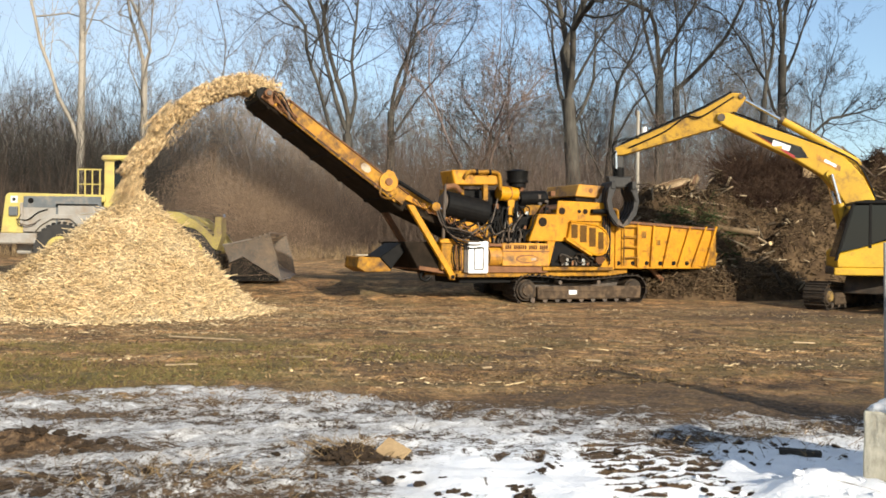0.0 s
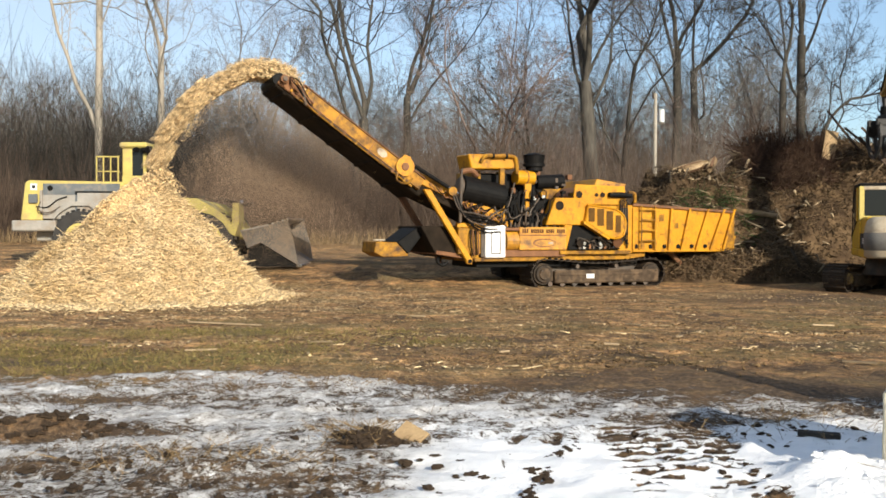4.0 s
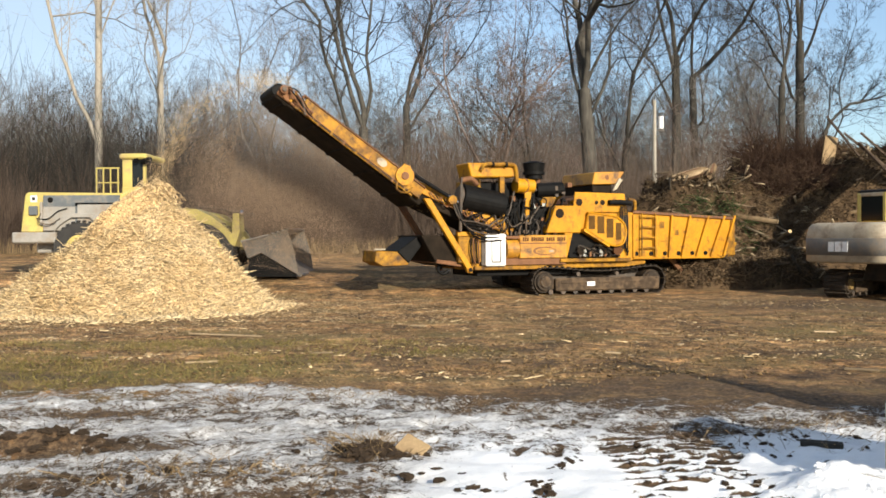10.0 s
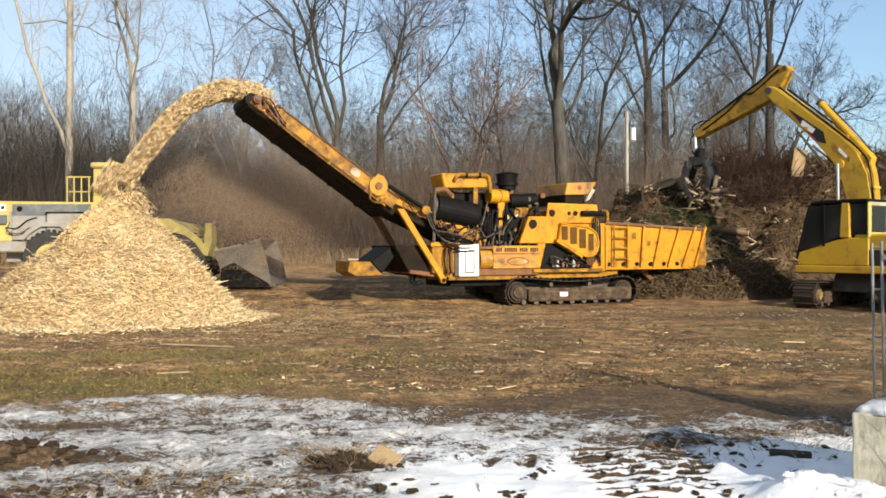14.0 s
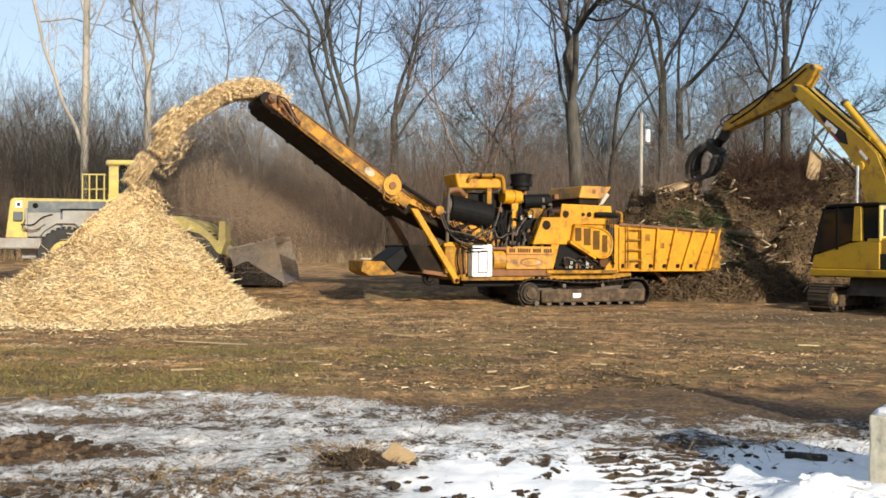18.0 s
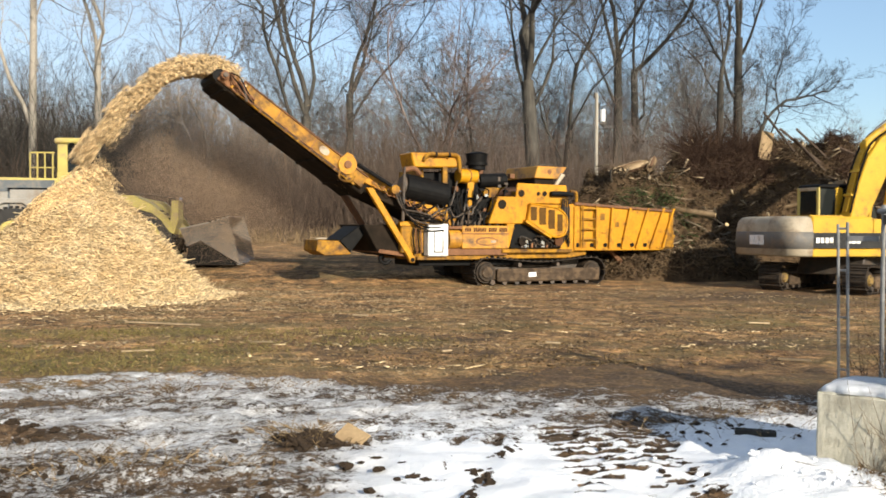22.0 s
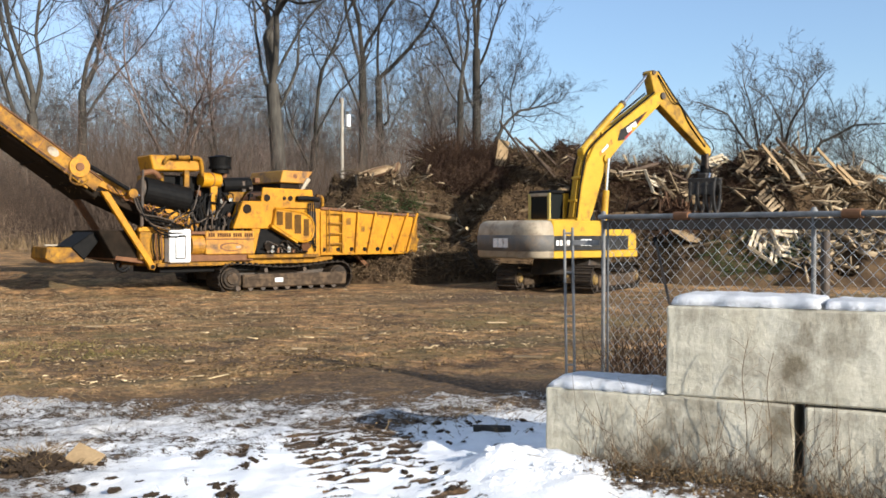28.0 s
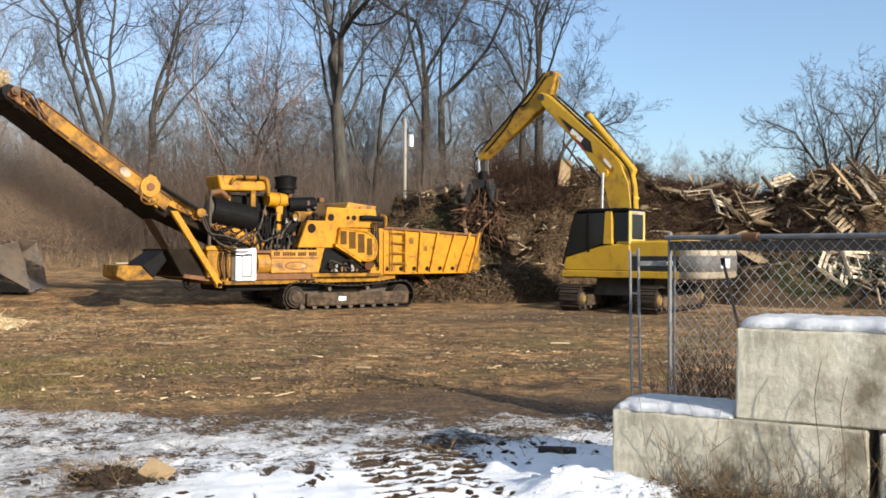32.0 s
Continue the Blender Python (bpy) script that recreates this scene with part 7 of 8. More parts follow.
# rams, each a barrel and a rod that slide along one line
stick_ram = part("stick_ram", cyl((0, 0, 0), (2.35, 0, 0), 0.105, n=18), "cat_yellow", excavator)
part("ram_gland", cyl((2.28, 0, 0), (2.38, 0, 0), 0.12, n=18), "steel", stick_ram)
part("ram_hose", pipe([(0.1, 0.0, 0.12), (1.0, 0.0, 0.15), (2.1, 0.0, 0.12)], 0.02, 6), "steel", stick_ram)
stick_rod = part("stick_rod", cyl((-2.1, 0, 0), (0, 0, 0), 0.05, n=14), "chrome", excavator)
boom_rams, boom_rods = [], []
for s in (-1, 1):
    boom_rams.append(part("boom_ram", cyl((0, 0, 0), (1.65, 0, 0), 0.10, n=18), "cat_yellow", excavator))
    boom_rods.append(part("boom_rod", cyl((-1.5, 0, 0), (0, 0, 0), 0.05, n=14), "chrome", excavator))

# grapple: hangs plumb from the stick's tip
grapple = part("grapple", prism([(-0.10, 0.08), (0.10, 0.08), (0.15, -0.34), (-0.15, -0.34)], -0.12, 0.12, 0.02), "grapple", excavator, "dark steel timber grapple with curved tines")
part("rotator", cyl((0, 0, -0.32), (0, 0, -0.50), 0.19, n=20), "black", grapple)
part("yoke", prism([(-0.42, -0.50), (0.42, -0.50), (0.34, -0.74), (-0.34, -0.74)], -0.16, 0.16, 0.03), "grapple", grapple)
for s in (-1, 1):
    part("jaw_beam", box(0.36 * s - 0.07, 0.36 * s + 0.07, -0.52, 0.52, -0.78, -0.62, 0.02), "grapple", grapple)
    for k in range(4):
        y = -0.46 + 0.29 * k + (0.04 if s > 0 else 0)
        pts = [(0.30 * s, -0.60), (0.50 * s, -0.76), (0.57 * s, -1.02), (0.48 * s, -1.28), (0.20 * s, -1.50), (-0.06 * s, -1.54), (0.20 * s, -1.34), (0.36 * s, -1.16), (0.40 * s, -0.98), (0.26 * s, -0.78)]
        t2 = part("tine", prism(pts, y - 0.045, y + 0.045, 0.008), "grapple", grapple)
        part("worn_tip", prism([(0.22 * s, -1.485), (-0.07 * s, -1.55), (0.16 * s, -1.37)], y - 0.048, y + 0.048, 0.004), "steel", t2, "worn tip")
    part("jaw_plate", prism([(0.28 * s, -0.64), (0.49 * s, -0.80), (0.53 * s, -1.02), (0.44 * s, -1.02), (0.30 * s, -0.82)], -0.48, 0.48, 0.01), "grapple", grapple)
    part("jaw_ram", cyl((0.08 * s, -0.2, -0.52), (0.44 * s, -0.2, -0.92), 0.045, n=10), "chrome", grapple)
part("hose_loop", pipe([(0.1, 0.14, 0.0), (0.28, 0.18, -0.08), (0.26, 0.16, -0.35), (0.15, 0.1, -0.45)], 0.02, 6), "black", grapple)

for o in [grapple] + list(grapple.children_recursive):
    o.data.transform(Matrix.Diagonal((0.86, 0.9, 1.42, 1)))
part("neck_cylinder", cyl((0.13, 0.1, 0.02), (0.10, 0.1, -0.5), 0.05, n=12), "chrome", grapple, "bright hydraulic cylinder")
part("neck_cylinder", cyl((-0.12, -0.1, -0.05), (-0.12, -0.1, -0.55), 0.06, n=12), "steel", grapple)

# seconds, heading of the upper structure, rise of the boom, rise of the stick
DIG = [
    (0, 169, 39.5, -18), (0.5, 168.5, 38.6, -16.5), (1, 167, 39.8, -17.3), (1.5, 156, 43.2, -13), (2, 147, 49, -8.5), (2.5, 131.5, 53, 0), (3, 114.5, 58.7, 1.5),
    (3.5, 89, 61.9, 0), (4, 73, 60, -8), (4.5, 58, 56, -20), (5.5, 32, 48, -38), (6.5, 19, 43, -42), (7.5, 19, 42, -44), (8.5, 23, 43, -42), (9.5, 24, 44, -40),
    (10, 27, 46, -38), (10.5, 33, 50, -36), (11, 39, 54, -34), (11.5, 47, 58, -30), (12, 58, 61, -26), (12.5, 73, 62.5, -23), (13, 88, 62.7, -21), (13.5, 104, 60.9, -18),
    (14.3, 138, 53, -22), (15.5, 164, 45.5, -31), (16.5, 158, 45.5, -30), (17, 147.5, 50.5, -23), (17.5, 135, 55.9, -16), (18, 121, 58.3, -16.5), (18.5, 99, 62.8, -16.5),
    (19, 75, 63, -20), (19.5, 60, 60, -24), (20, 47, 56, -28), (20.5, 37, 52, -32), (21, 27, 49, -36), (21.5, 20, 46, -38), (22, 14, 44, -38), (23, 8, 40, -36),
    (24, 7, 38.8, -36), (25, 8, 39.8, -38), (26, 8, 41.4, -37.6), (27, 11, 43, -40), (28, 20, 50, -34), (28.6, 26, 52, -31), (29, 29.5, 56.5, -39), (29.5, 37, 61.6, -36),
    (30, 51.5, 61, -30), (30.5, 73, 66, -38), (31, 95.5, 61, -36.5), (31.3, 108, 61.8, -37), (31.6, 117, 61, -37), (32, 129, 58.8, -36),
]


# seconds, outward curl of the grapple in degrees
CURL = [(0, 0), (0.9, 8), (1.5, 55), (2.0, 68), (2.5, 42), (3.0, 8), (3.6, 0), (15.6, 0), (16.5, 10), (17.0, 38), (17.5, 50), (18.2, 40), (19.0, 6), (20, 0), (32, 0)]


def dig_poses(heading, rise, bend, curl=0.0):
    """Poses of the moving parts in the excavator's own space."""
    turn = Matrix.Rotation(radians(heading - UC), 4, "Z")
    m_boom = turn @ Matrix.Translation((BF, 0.0, BZ)) @ Matrix.Rotation(-radians(rise), 4, "Y")
    m_stick = turn @ Matrix.Translation((BF + BL * math.cos(radians(rise)), 0, BZ + BL * math.sin(radians(rise)))) @ Matrix.Rotation(-radians(bend), 4, "Y")
    tip = m_stick @ Vector((SL, 0, 0))
    out = {"upper": turn, "boom": m_boom, "stick": m_stick}

    def line(a, b, y=0.0):
        d = (b - a)
        return Matrix.Translation(a) @ d.to_track_quat("X", "Z").to_matrix().to_4x4(), Matrix.Translation(b) @ d.to_track_quat("X", "Z").to_matrix().to_4x4()

    out["stick_ram"], out["stick_rod"] = line(m_boom @ Vector((2.02, 0, 1.36)), m_stick @ Vector((-0.70, 0, 0.40)))
    for i, s in enumerate((-1, 1)):
        out["boom_ram%d" % i], out["boom_rod%d" % i] = line(turn @ Vector((0.95, 0.36 * s, 1.32)), m_boom @ Vector((2.35, 0.36 * s, 0.62)))
    out["grapple"] = Matrix.Translation(tip) @ Matrix.Rotation(radians(heading - UC), 4, "Z") @ Matrix.Rotation(-radians(curl), 4, "Y") @ Matrix.Rotation(radians(20), 4, "Z")
    return out


def move_excavator():
    rows = {}
    dense = []
    for a, b in zip(DIG, DIG[1:]):
        k = max(1, round((b[0] - a[0]) / 0.5))
        for i in range(k):
            f = i / k
            dense.append([p + (q - p) * f for p, q in zip(a, b)])
    dense.append(list(DIG[-1]))
    for t, h, r, b in dense:
        for key, m in dig_poses(h, r, b, float(np.interp(t, [c[0] for c in CURL], [c[1] for c in CURL]))).items():
            rows.setdefault(key, []).append((t, m))
    for ob, key in ((upper, "upper"), (boom, "boom"), (stick, "stick"), (stick_ram, "stick_ram"), (stick_rod, "stick_rod"), (grapple, "grapple"),
                    (boom_rams[0], "boom_ram0"), (boom_rams[1], "boom_ram1"), (boom_rods[0], "boom_rod0"), (boom_rods[1], "boom_rod1")):
        walk(ob, rows[key])
    # the orange hood of the grinder rides on the wood
    walk(hood, [(t, pose(3.78, 0, z + 0.11, 0, a, 0)) for t, z, a in ((0, 2.92, 3), (1.0, 2.88, 4), (2.0, 2.80, 6), (3.0, 2.66, 8), (4.5, 2.64, 8), (6.5, 2.74, 5), (7.5, 2.86, 2), (8.5, 2.92, 0),
                                                                         (11, 2.97, -2), (13.5, 2.97, -2), (16, 2.96, -1), (20, 2.92, 1), (22, 2.92, 1), (26, 2.94, 0), (30, 2.82, 3), (32, 2.62, 6))])

# ---- concrete blocks ----
def block(name, x0, y0, heading, length, z0, snowed):
    """A cast block 0.61 high and deep whose front left foot stands at x0, y0; heading: the way its face runs."""
    t = thing(name, "weathered grey cast concrete block" + (" capped with snow" if snowed else " under another block"), "concrete block", (x0, y0, z0), heading, "stacked concrete blocks")
    bm = box(0, length, 0, 0.61, 0, 0.605, 0.014)
    bmesh.ops.subdivide_edges(bm, edges=[e for e in bm.edges if e.calc_length() > 0.3], cuts=7, use_grid_fill=True)
    for v in bm.verts:
        v.co += Vector((0.6, 1, 0.6)) * 0.012 * noise.noise(v.co * 5 + Vector((x0, y0, z0)))
    part("body", bm, "concrete", t)
    return t


def snow_cap(parent, x0, x1, y0, y1, z, thick, seed):
    bm = bmesh.new()
    nx, ny = 40, 12
    rows = []
    for j in range(ny + 1):
        row = []
        for i in range(nx + 1):
            u, v = i / nx, j / ny
            e = min(u, 1 - u) * (x1 - x0) * 9, min(v, 1 - v) * (y1 - y0) * 9
            h = thick * min(1.0, max(0.0, min(e)) ** 0.16) + 0.009 * noise.noise(Vector((u * 9, v * 4, seed))) + 0.006 * noise.noise(Vector((u * 26, v * 11, seed)))
            w = 0.03 * noise.noise(Vector((u * 6, seed, v * 3)))
            row.append(bm.verts.new((x0 + u * (x1 - x0) + w, y0 + v * (y1 - y0) + w, z + max(h, 0.0) + 0.004)))
        rows.append(row)
    for A, B in zip(rows, rows[1:]):
        for i in range(nx):
            bm.faces.new((A[i], A[i + 1], B[i + 1], B[i])).smooth = True
    bmesh.ops.solidify(bm, geom=bm.faces[:], thickness=0.01)
    return part("snow_cap", bm, "snow", parent, "melting white snow cap")


BH = -43.6
bx, by = 2.775, 6.459
ca, sa = math.cos(radians(BH)), math.sin(radians(BH))
b1 = block("concrete_block", bx, by, BH, 1.685, 0.005, True)
snow_cap(b1, 0.01, 0.86, 0.0, 0.6, 0.6, 0.056, 1.0)
b2 = block("concrete_block", bx + ca * 1.75, by + sa * 1.75, BH, 1.70, -0.005, False)
b3 = block("concrete_block", bx + ca * 0.865 - sa * 0.015, by + sa * 0.865 + ca * 0.015, BH, 1.70, 0.615, True)
snow_cap(b3, 0.02, 0.99, 0.01, 0.59, 0.605, 0.072, 2.0)
snow_cap(b3, 0.985, 1.69, 0.03, 0.59, 0.605, 0.058, 3.0)

# ---- chain-link fence with a gate leaf ----
FA, FB = Vector((4.47, 9.0, 0)), Vector((5.95, 5.55, 0))
FD = (FB - FA).normalized()
flen = (FB - FA).length
FH = 1.865
fence = thing("chain_link_fence", "galvanised chain-link fence with a thick top rail beside the blocks", "fence", FA, math.degrees(math.atan2(FD.y, FD.x)))
part("top_rail", cyl((-0.03, 0, FH), (flen, 0, FH), 0.024, n=14), "galv", fence)
# added strip that gives the dark line below the rail
part("top_band", box(0.0, flen, 0.012, 0.03, FH - 0.125, FH - 0.035, 0.004), "steel", fence, "dark band under the top rail")
for xx in (0.0, 2.28, 3.7):
    p = part("post", cyl((xx, 0.03, -0.1), (xx, 0.03, FH + 0.02), 0.021, n=14), "galv", fence)
    part("post_cap", cyl((xx, 0.03, FH + 0.02), (xx, 0.03, FH + 0.06), 0.035, 0.015, n=14), "galv", p)
for xx in (0.9, 2.55):
    part("rail_sleeve", cyl((xx, 0, FH), (xx + 0.16, 0, FH), 0.04, n=14), "rust", fence, "rusty rail sleeve")
part("tension_bar", box(0.085, 0.10, -0.02, 0.0, 0.1, FH - 0.05, 0.0), "galv", fence)


def mesh_wire(parent, x0, x1, z0, z1, pitch, r):
    """Zigzag wires linked into diamonds."""
    P0, P1 = [], []
    n = int((x1 - x0) / pitch)
    rows = int((z1 - z0) / (pitch / 2))
    for i in range(n + 1):
        x = x0 + i * pitch
        for j in range(rows):
            za, zb = z0 + j * pitch / 2, z0 + (j + 1) * pitch / 2
            for s in (1, -1):
                xa, xb = (x, x + s * pitch / 2) if j % 2 == 0 else (x + s * pitch / 2, x)
                if x0 - 0.01 <= min(xa, xb) and max(xa, xb) <= x1 + 0.01:
                    P0.append((xa, 0.004 * s, za)), P1.append((xb, 0.004 * s, zb))
    n = len(P0)
    V, Q = tubes(P0, P1, np.full(n, r), np.full(n, r), 4)
    o = new("wire_mesh", np_mesh("wire_mesh", V, Q, "wire"))
    o.parent = parent
    return tagged(o, "woven steel wire diamonds", "", "", "stuff")


mesh_wire(fence, 0.1, flen, 0.05, FH - 0.03, 0.115, 0.0026)
gate = thing("gate_leaf", "narrow bent galvanised gate leaf hanging at the fence end", "gate", (4.19, 9.22, 0), -38)
for a, b in (((0.0, 0.0, 0.03), (-0.03, 0, 1.74)), ((0.085, 0, 0.03), (0.055, 0, 1.76))):
    part("gate_tube", cyl(a, b, 0.0145, n=12), "galv", gate)
for zz in (0.35, 0.85, 1.30, 1.70):
    part("gate_rung", cyl((-0.02, 0, zz), (0.065, 0, zz), 0.011, n=10), "galv", gate)
part("hinge", box(0.06, 0.34, -0.02, 0.02, 1.58, 1.63, 0.004), "galv", gate)
back_post = thing("fence_post", "old dark steel fence post behind the fence", "post", (6.65, 8.35, 0))
part("shaft", cyl((0, 0, -0.1), (0, 0, 1.72), 0.045, n=14), "steel", back_post)
rod = thing("leaning_rod", "thin dark rod leaning against the wire fence", "rod", (0, 0, 0))
part("shaft", cyl((4.72, 8.35, 1.62), (4.55, 7.35, 0.10), 0.014, n=8), "steel", rod)
part("tip", cyl((4.72, 8.35, 1.60), (4.725, 8.38, 1.66), 0.022, n=8), "black", rod)

# ---- weeds along the blocks and fence ----
def weeds(name, label, rng, pts, hgt, r, lean=0.25, material="weed"):
    n = len(pts)
    P0 = np.asarray(pts)
    h = rng.uniform(*hgt, n)
    d = np.stack([rng.normal(0, lean, n), rng.normal(0, lean, n), np.ones(n)], 1)
    P1 = P0 + d * h[:, None] * 0.55
    P2 = P1 + (d + rng.normal(0, 0.25, (n, 3))) * h[:, None] * 0.45
    P3 = P1 + (d + rng.normal(0, 0.5, (n, 3))) * h[:, None] * 0.25
    V, Q = tubes(np.concatenate([P0, P1, P1]), np.concatenate([P1, P2, P3]), np.full(3 * n, r), np.full(3 * n, r * 0.5), 4)
    return stuff(name, np_mesh(name, V, Q, material), label, "weeds")


rng = np.random.default_rng(71)
s = rng.uniform(0.4, 3.2, 480)
o = -np.abs(rng.normal(0, 0.14, 480)) - 0.02
pts = np.stack([bx + ca * s - sa * o, by + sa * s + ca * o, ground_z(bx + ca * s - sa * o, by + sa * s + ca * o) - 0.01], 1)
weeds("weed_stems", "dry brown weed stems along the foot of the blocks", rng, pts, (0.08, 0.30), 0.0016, 0.45)
s = rng.uniform(0.3, 3.2, 95)
o = -np.abs(rng.normal(0, 0.12, 95)) - 0.03
pts = np.stack([bx + ca * s - sa * o, by + sa * s + ca * o, ground_z(bx + ca * s - sa * o, by + sa * s + ca * o) - 0.01], 1)
weeds("weed_stems", "taller dead weed stalks before the blocks", rng, pts, (0.3, 0.65), 0.0021, 0.22)
n = 1500
s = rng.uniform(0.3, 3.0, n)
o = -0.03 - np.abs(rng.normal(0, 0.17, n))
x, y = bx + ca * s - sa * o, by + sa * s + ca * o
V, Q = slabs(np.stack([x, y, ground_z(x, y) + rng.uniform(0.0, 0.06, n)], 1), np.stack([rng.uniform(0.008, 0.035, n), rng.uniform(0.004, 0.016, n), rng.uniform(0.002, 0.006, n)], 1), turns(rng, n, 0.6))
stuff("fallen_leaves", np_mesh("fallen_leaves", V, Q, "litter"), "dead leaves and earth crumbs at the foot of the blocks", "leaves")
pts = np.stack([x, y, ground_z(x, y)], 1)[:260]
weeds("twig_litter", "broken brown twigs lying at the foot of the blocks", rng, pts, (0.05, 0.16), 0.0018, 1.4)
s = rng.uniform(0.0, flen, 1000)
o = rng.normal(0.22, 0.25, 1000)
pts = np.stack([FA.x + FD.x * s - FD.y * o, FA.y + FD.y * s + FD.x * o, np.full(1000, -0.02)], 1)
weeds("fence_brush", "dark dead brush grown through the wire fence", rng, pts, (0.3, 1.0), 0.0028, 0.25, "dark_stick")


def stalk(x, y, h, seed):
    r = np.random.default_rng(seed)
    t = thing("weed_stalk", "tall dead branching weed stalk before the concrete block", "weed", (x, y, float(ground_z(x, y)) - 0.02))
    part("stem", pipe([(0, 0, 0), (0.02, 0, h * 0.4), (-0.01, 0.01, h * 0.75), (0.03, 0, h)], 0.0026, 6), "weed", t)
    for k in range(9):
        z = h * (0.45 + 0.06 * k)
        sx = 1 if k % 2 else -1
        part("twig", pipe([(0.0, 0, z), (0.06 * sx, 0.0, z + 0.05), (0.11 * sx + r.normal(0, 0.02), r.normal(0, 0.03), z + 0.07)], 0.0012, 5), "weed", t)


stalk(bx + ca * 1.40 + sa * 0.12, by + sa * 1.40 - ca * 0.12, 0.98, 1)
stalk(bx + ca * 1.55 + sa * 0.10, by + sa * 1.55 - ca * 0.10, 0.9, 2)

# tufts of straw and twigs that stick out of the slush
for k, (x, y, sx, sy, n) in enumerate(((-2.35, 9.9, 0.28, 0.2, 130), (-0.72, 7.62, 0.2, 0.12, 130), (-1.9, 6.8, 0.5, 0.2, 160), (-3.6, 8.9, 0.6, 0.3, 110), (-1.2, 10.6, 0.5, 0.25, 120), (2.9, 8.3, 0.5, 0.35, 110), (0.2, 9.6, 0.6, 0.4, 100))):
    q = np.stack([rng.normal(x, sx, n), rng.normal(y, sy, n)], 1)
    weeds("straw_tuft", "flattened tuft of straw and twigs in the slush", rng, np.stack([q[:, 0], q[:, 1], ground_z(q[:, 0], q[:, 1]) + 0.01], 1), (0.03, 0.13), 0.0028, 1.3, "dry_grass" if k % 3 else "weed")

# mud clods churned up out of the snow, each a lump of its own
def clod_mesh(seed):
    bm = bmesh.new()
    bmesh.ops.create_icosphere(bm, subdivisions=3, radius=1.0)
    for v in bm.verts:
        k = 1 + 0.7 * noise.noise(v.co * 1.3 + Vector((seed, 0, 0))) + 0.5 * noise.noise(v.co * 3 + Vector((0, seed, 0)))
        v.co = Vector((v.co.x * k, v.co.y * k, v.co.z * k * 0.6))
    me = bpy.data.meshes.new("mud_clod")
    bm.to_mesh(me)
    bm.free()
    me.materials.append(M["clod"])
    return me


CLODS = [clod_mesh(i * 3.7) for i in range(5)]
rng = np.random.default_rng(81)
spots = []
for k in range(60):
    u = k / 60
    spots.append((0.35 + 0.55 * u + rng.normal(0, 0.05), 5.7 + 2.0 * u, rng.uniform(0.01, 0.035)))
for k in range(90):
    spots.append((rng.normal(-0.62, 0.16), rng.normal(7.55, 0.13), rng.uniform(0.012, 0.05)))
for k in range(70):
    spots.append((rng.uniform(-3.4, 0.2), rng.uniform(5.8, 7.0), rng.uniform(0.01, 0.04)))
for k in range(40):
    spots.append((rng.normal(-3.3, 0.4), rng.normal(7.75, 0.12), rng.uniform(0.012, 0.045)))
for k in range(60):
    spots.append((rng.normal(2.9, 0.45), rng.normal(8.1, 0.45), rng.uniform(0.008, 0.03)))
for k in range(50):
    spots.append((rng.uniform(1.1, 2.0), rng.uniform(6.0, 8.4), rng.uniform(0.008, 0.026)))
for i, (x, y, r) in enumerate(spots):
    o = new("mud_clod", CLODS[i % 5])
    o.matrix_basis = pose(x, y, float(ground_z(x, y)) + 0.03, 0, 0, rng.uniform(0, 360)) @ Matrix.Diagonal((r * rng.uniform(0.8, 1.7), r, r, 1))
    tagged(o, "lump of dark frozen mud lying in the snow", "mud", "mud clods in the snow")

LUMPS = []
for i in range(4):
    me = CLODS[i].copy()
    me.materials.clear()
    me.materials.append(M["snow"])
    LUMPS.append(me)
for k in range(46):
    u, v = rng.normal(0.05, 0.5), rng.normal(-0.1, 0.22)
    x, y, r = 2.62 + 0.724 * u + 0.69 * v, 6.42 - 0.69 * u + 0.724 * v, rng.uniform(0.010, 0.032)
    if (x - bx) * 0.69 + (y - by) * 0.724 > -0.06 and (x - bx) * 0.724 - (y - by) * 0.69 > -0.06:
        continue
    o = new("snow_lump", LUMPS[k % 4])
    i, j = int(np.argmin(np.abs(gx - x))), int(np.argmin(np.abs(gy - y)))
    o.matrix_basis = pose(x, y, float(GZ[j, i]) + 0.1 * r, 0, 0, rng.uniform(0, 360)) @ Matrix.Diagonal((r * rng.uniform(0.8, 1.5), r, r, 1))
    tagged(o, "crumbly lump of ploughed snow by the concrete block", "snow", "snow lumps")

# ---- flying chips: rigid clumps that ride the belt, fly and come to rest on the pile ----
GM = pose(*GR[:3], 0, 0, GR[3])
HEAD = GM @ (mb @ Vector((lb + 0.12, -CW / 2 + 0.02, 0.20)))
BELT0 = GM @ Vector((1.7, W / 2, 2.0))
BELT_A = GM @ (ma @ Vector((0.7, -CW / 2, -0.04)))
BELT_B = GM @ (ma @ Vector((la - 0.1, -CW / 2, -0.03)))
BELT1 = GM @ (mb @ Vector((0.1, -CW / 2, 0.0)))
BELT2 = GM @ (mb @ Vector((lb - 0.35, -CW / 2, 0.04)))
RUN = (GM @ (mb @ Vector((1.0, 0, 0))) - GM @ (mb @ Vector((0, 0, 0)))).normalized()
FLAT = Vector((RUN.x, RUN.y, 0)).normalized()


def clump_mesh(seed, n, along, side, up, size):
    r = np.random.default_rng(seed)
    C = np.clip(r.normal(0, 1, (n, 3)), -1.6, 1.6) * (along, side, up)
    S = np.stack([r.uniform(0.05, 0.15, n), r.uniform(0.02, 0.05, n), r.uniform(0.008, 0.02, n)], 1) * size
    V, Q = slabs(C, S, turns(r, n, 1.2))
    return np_mesh("chip_clump", V, Q, "flying_chip")


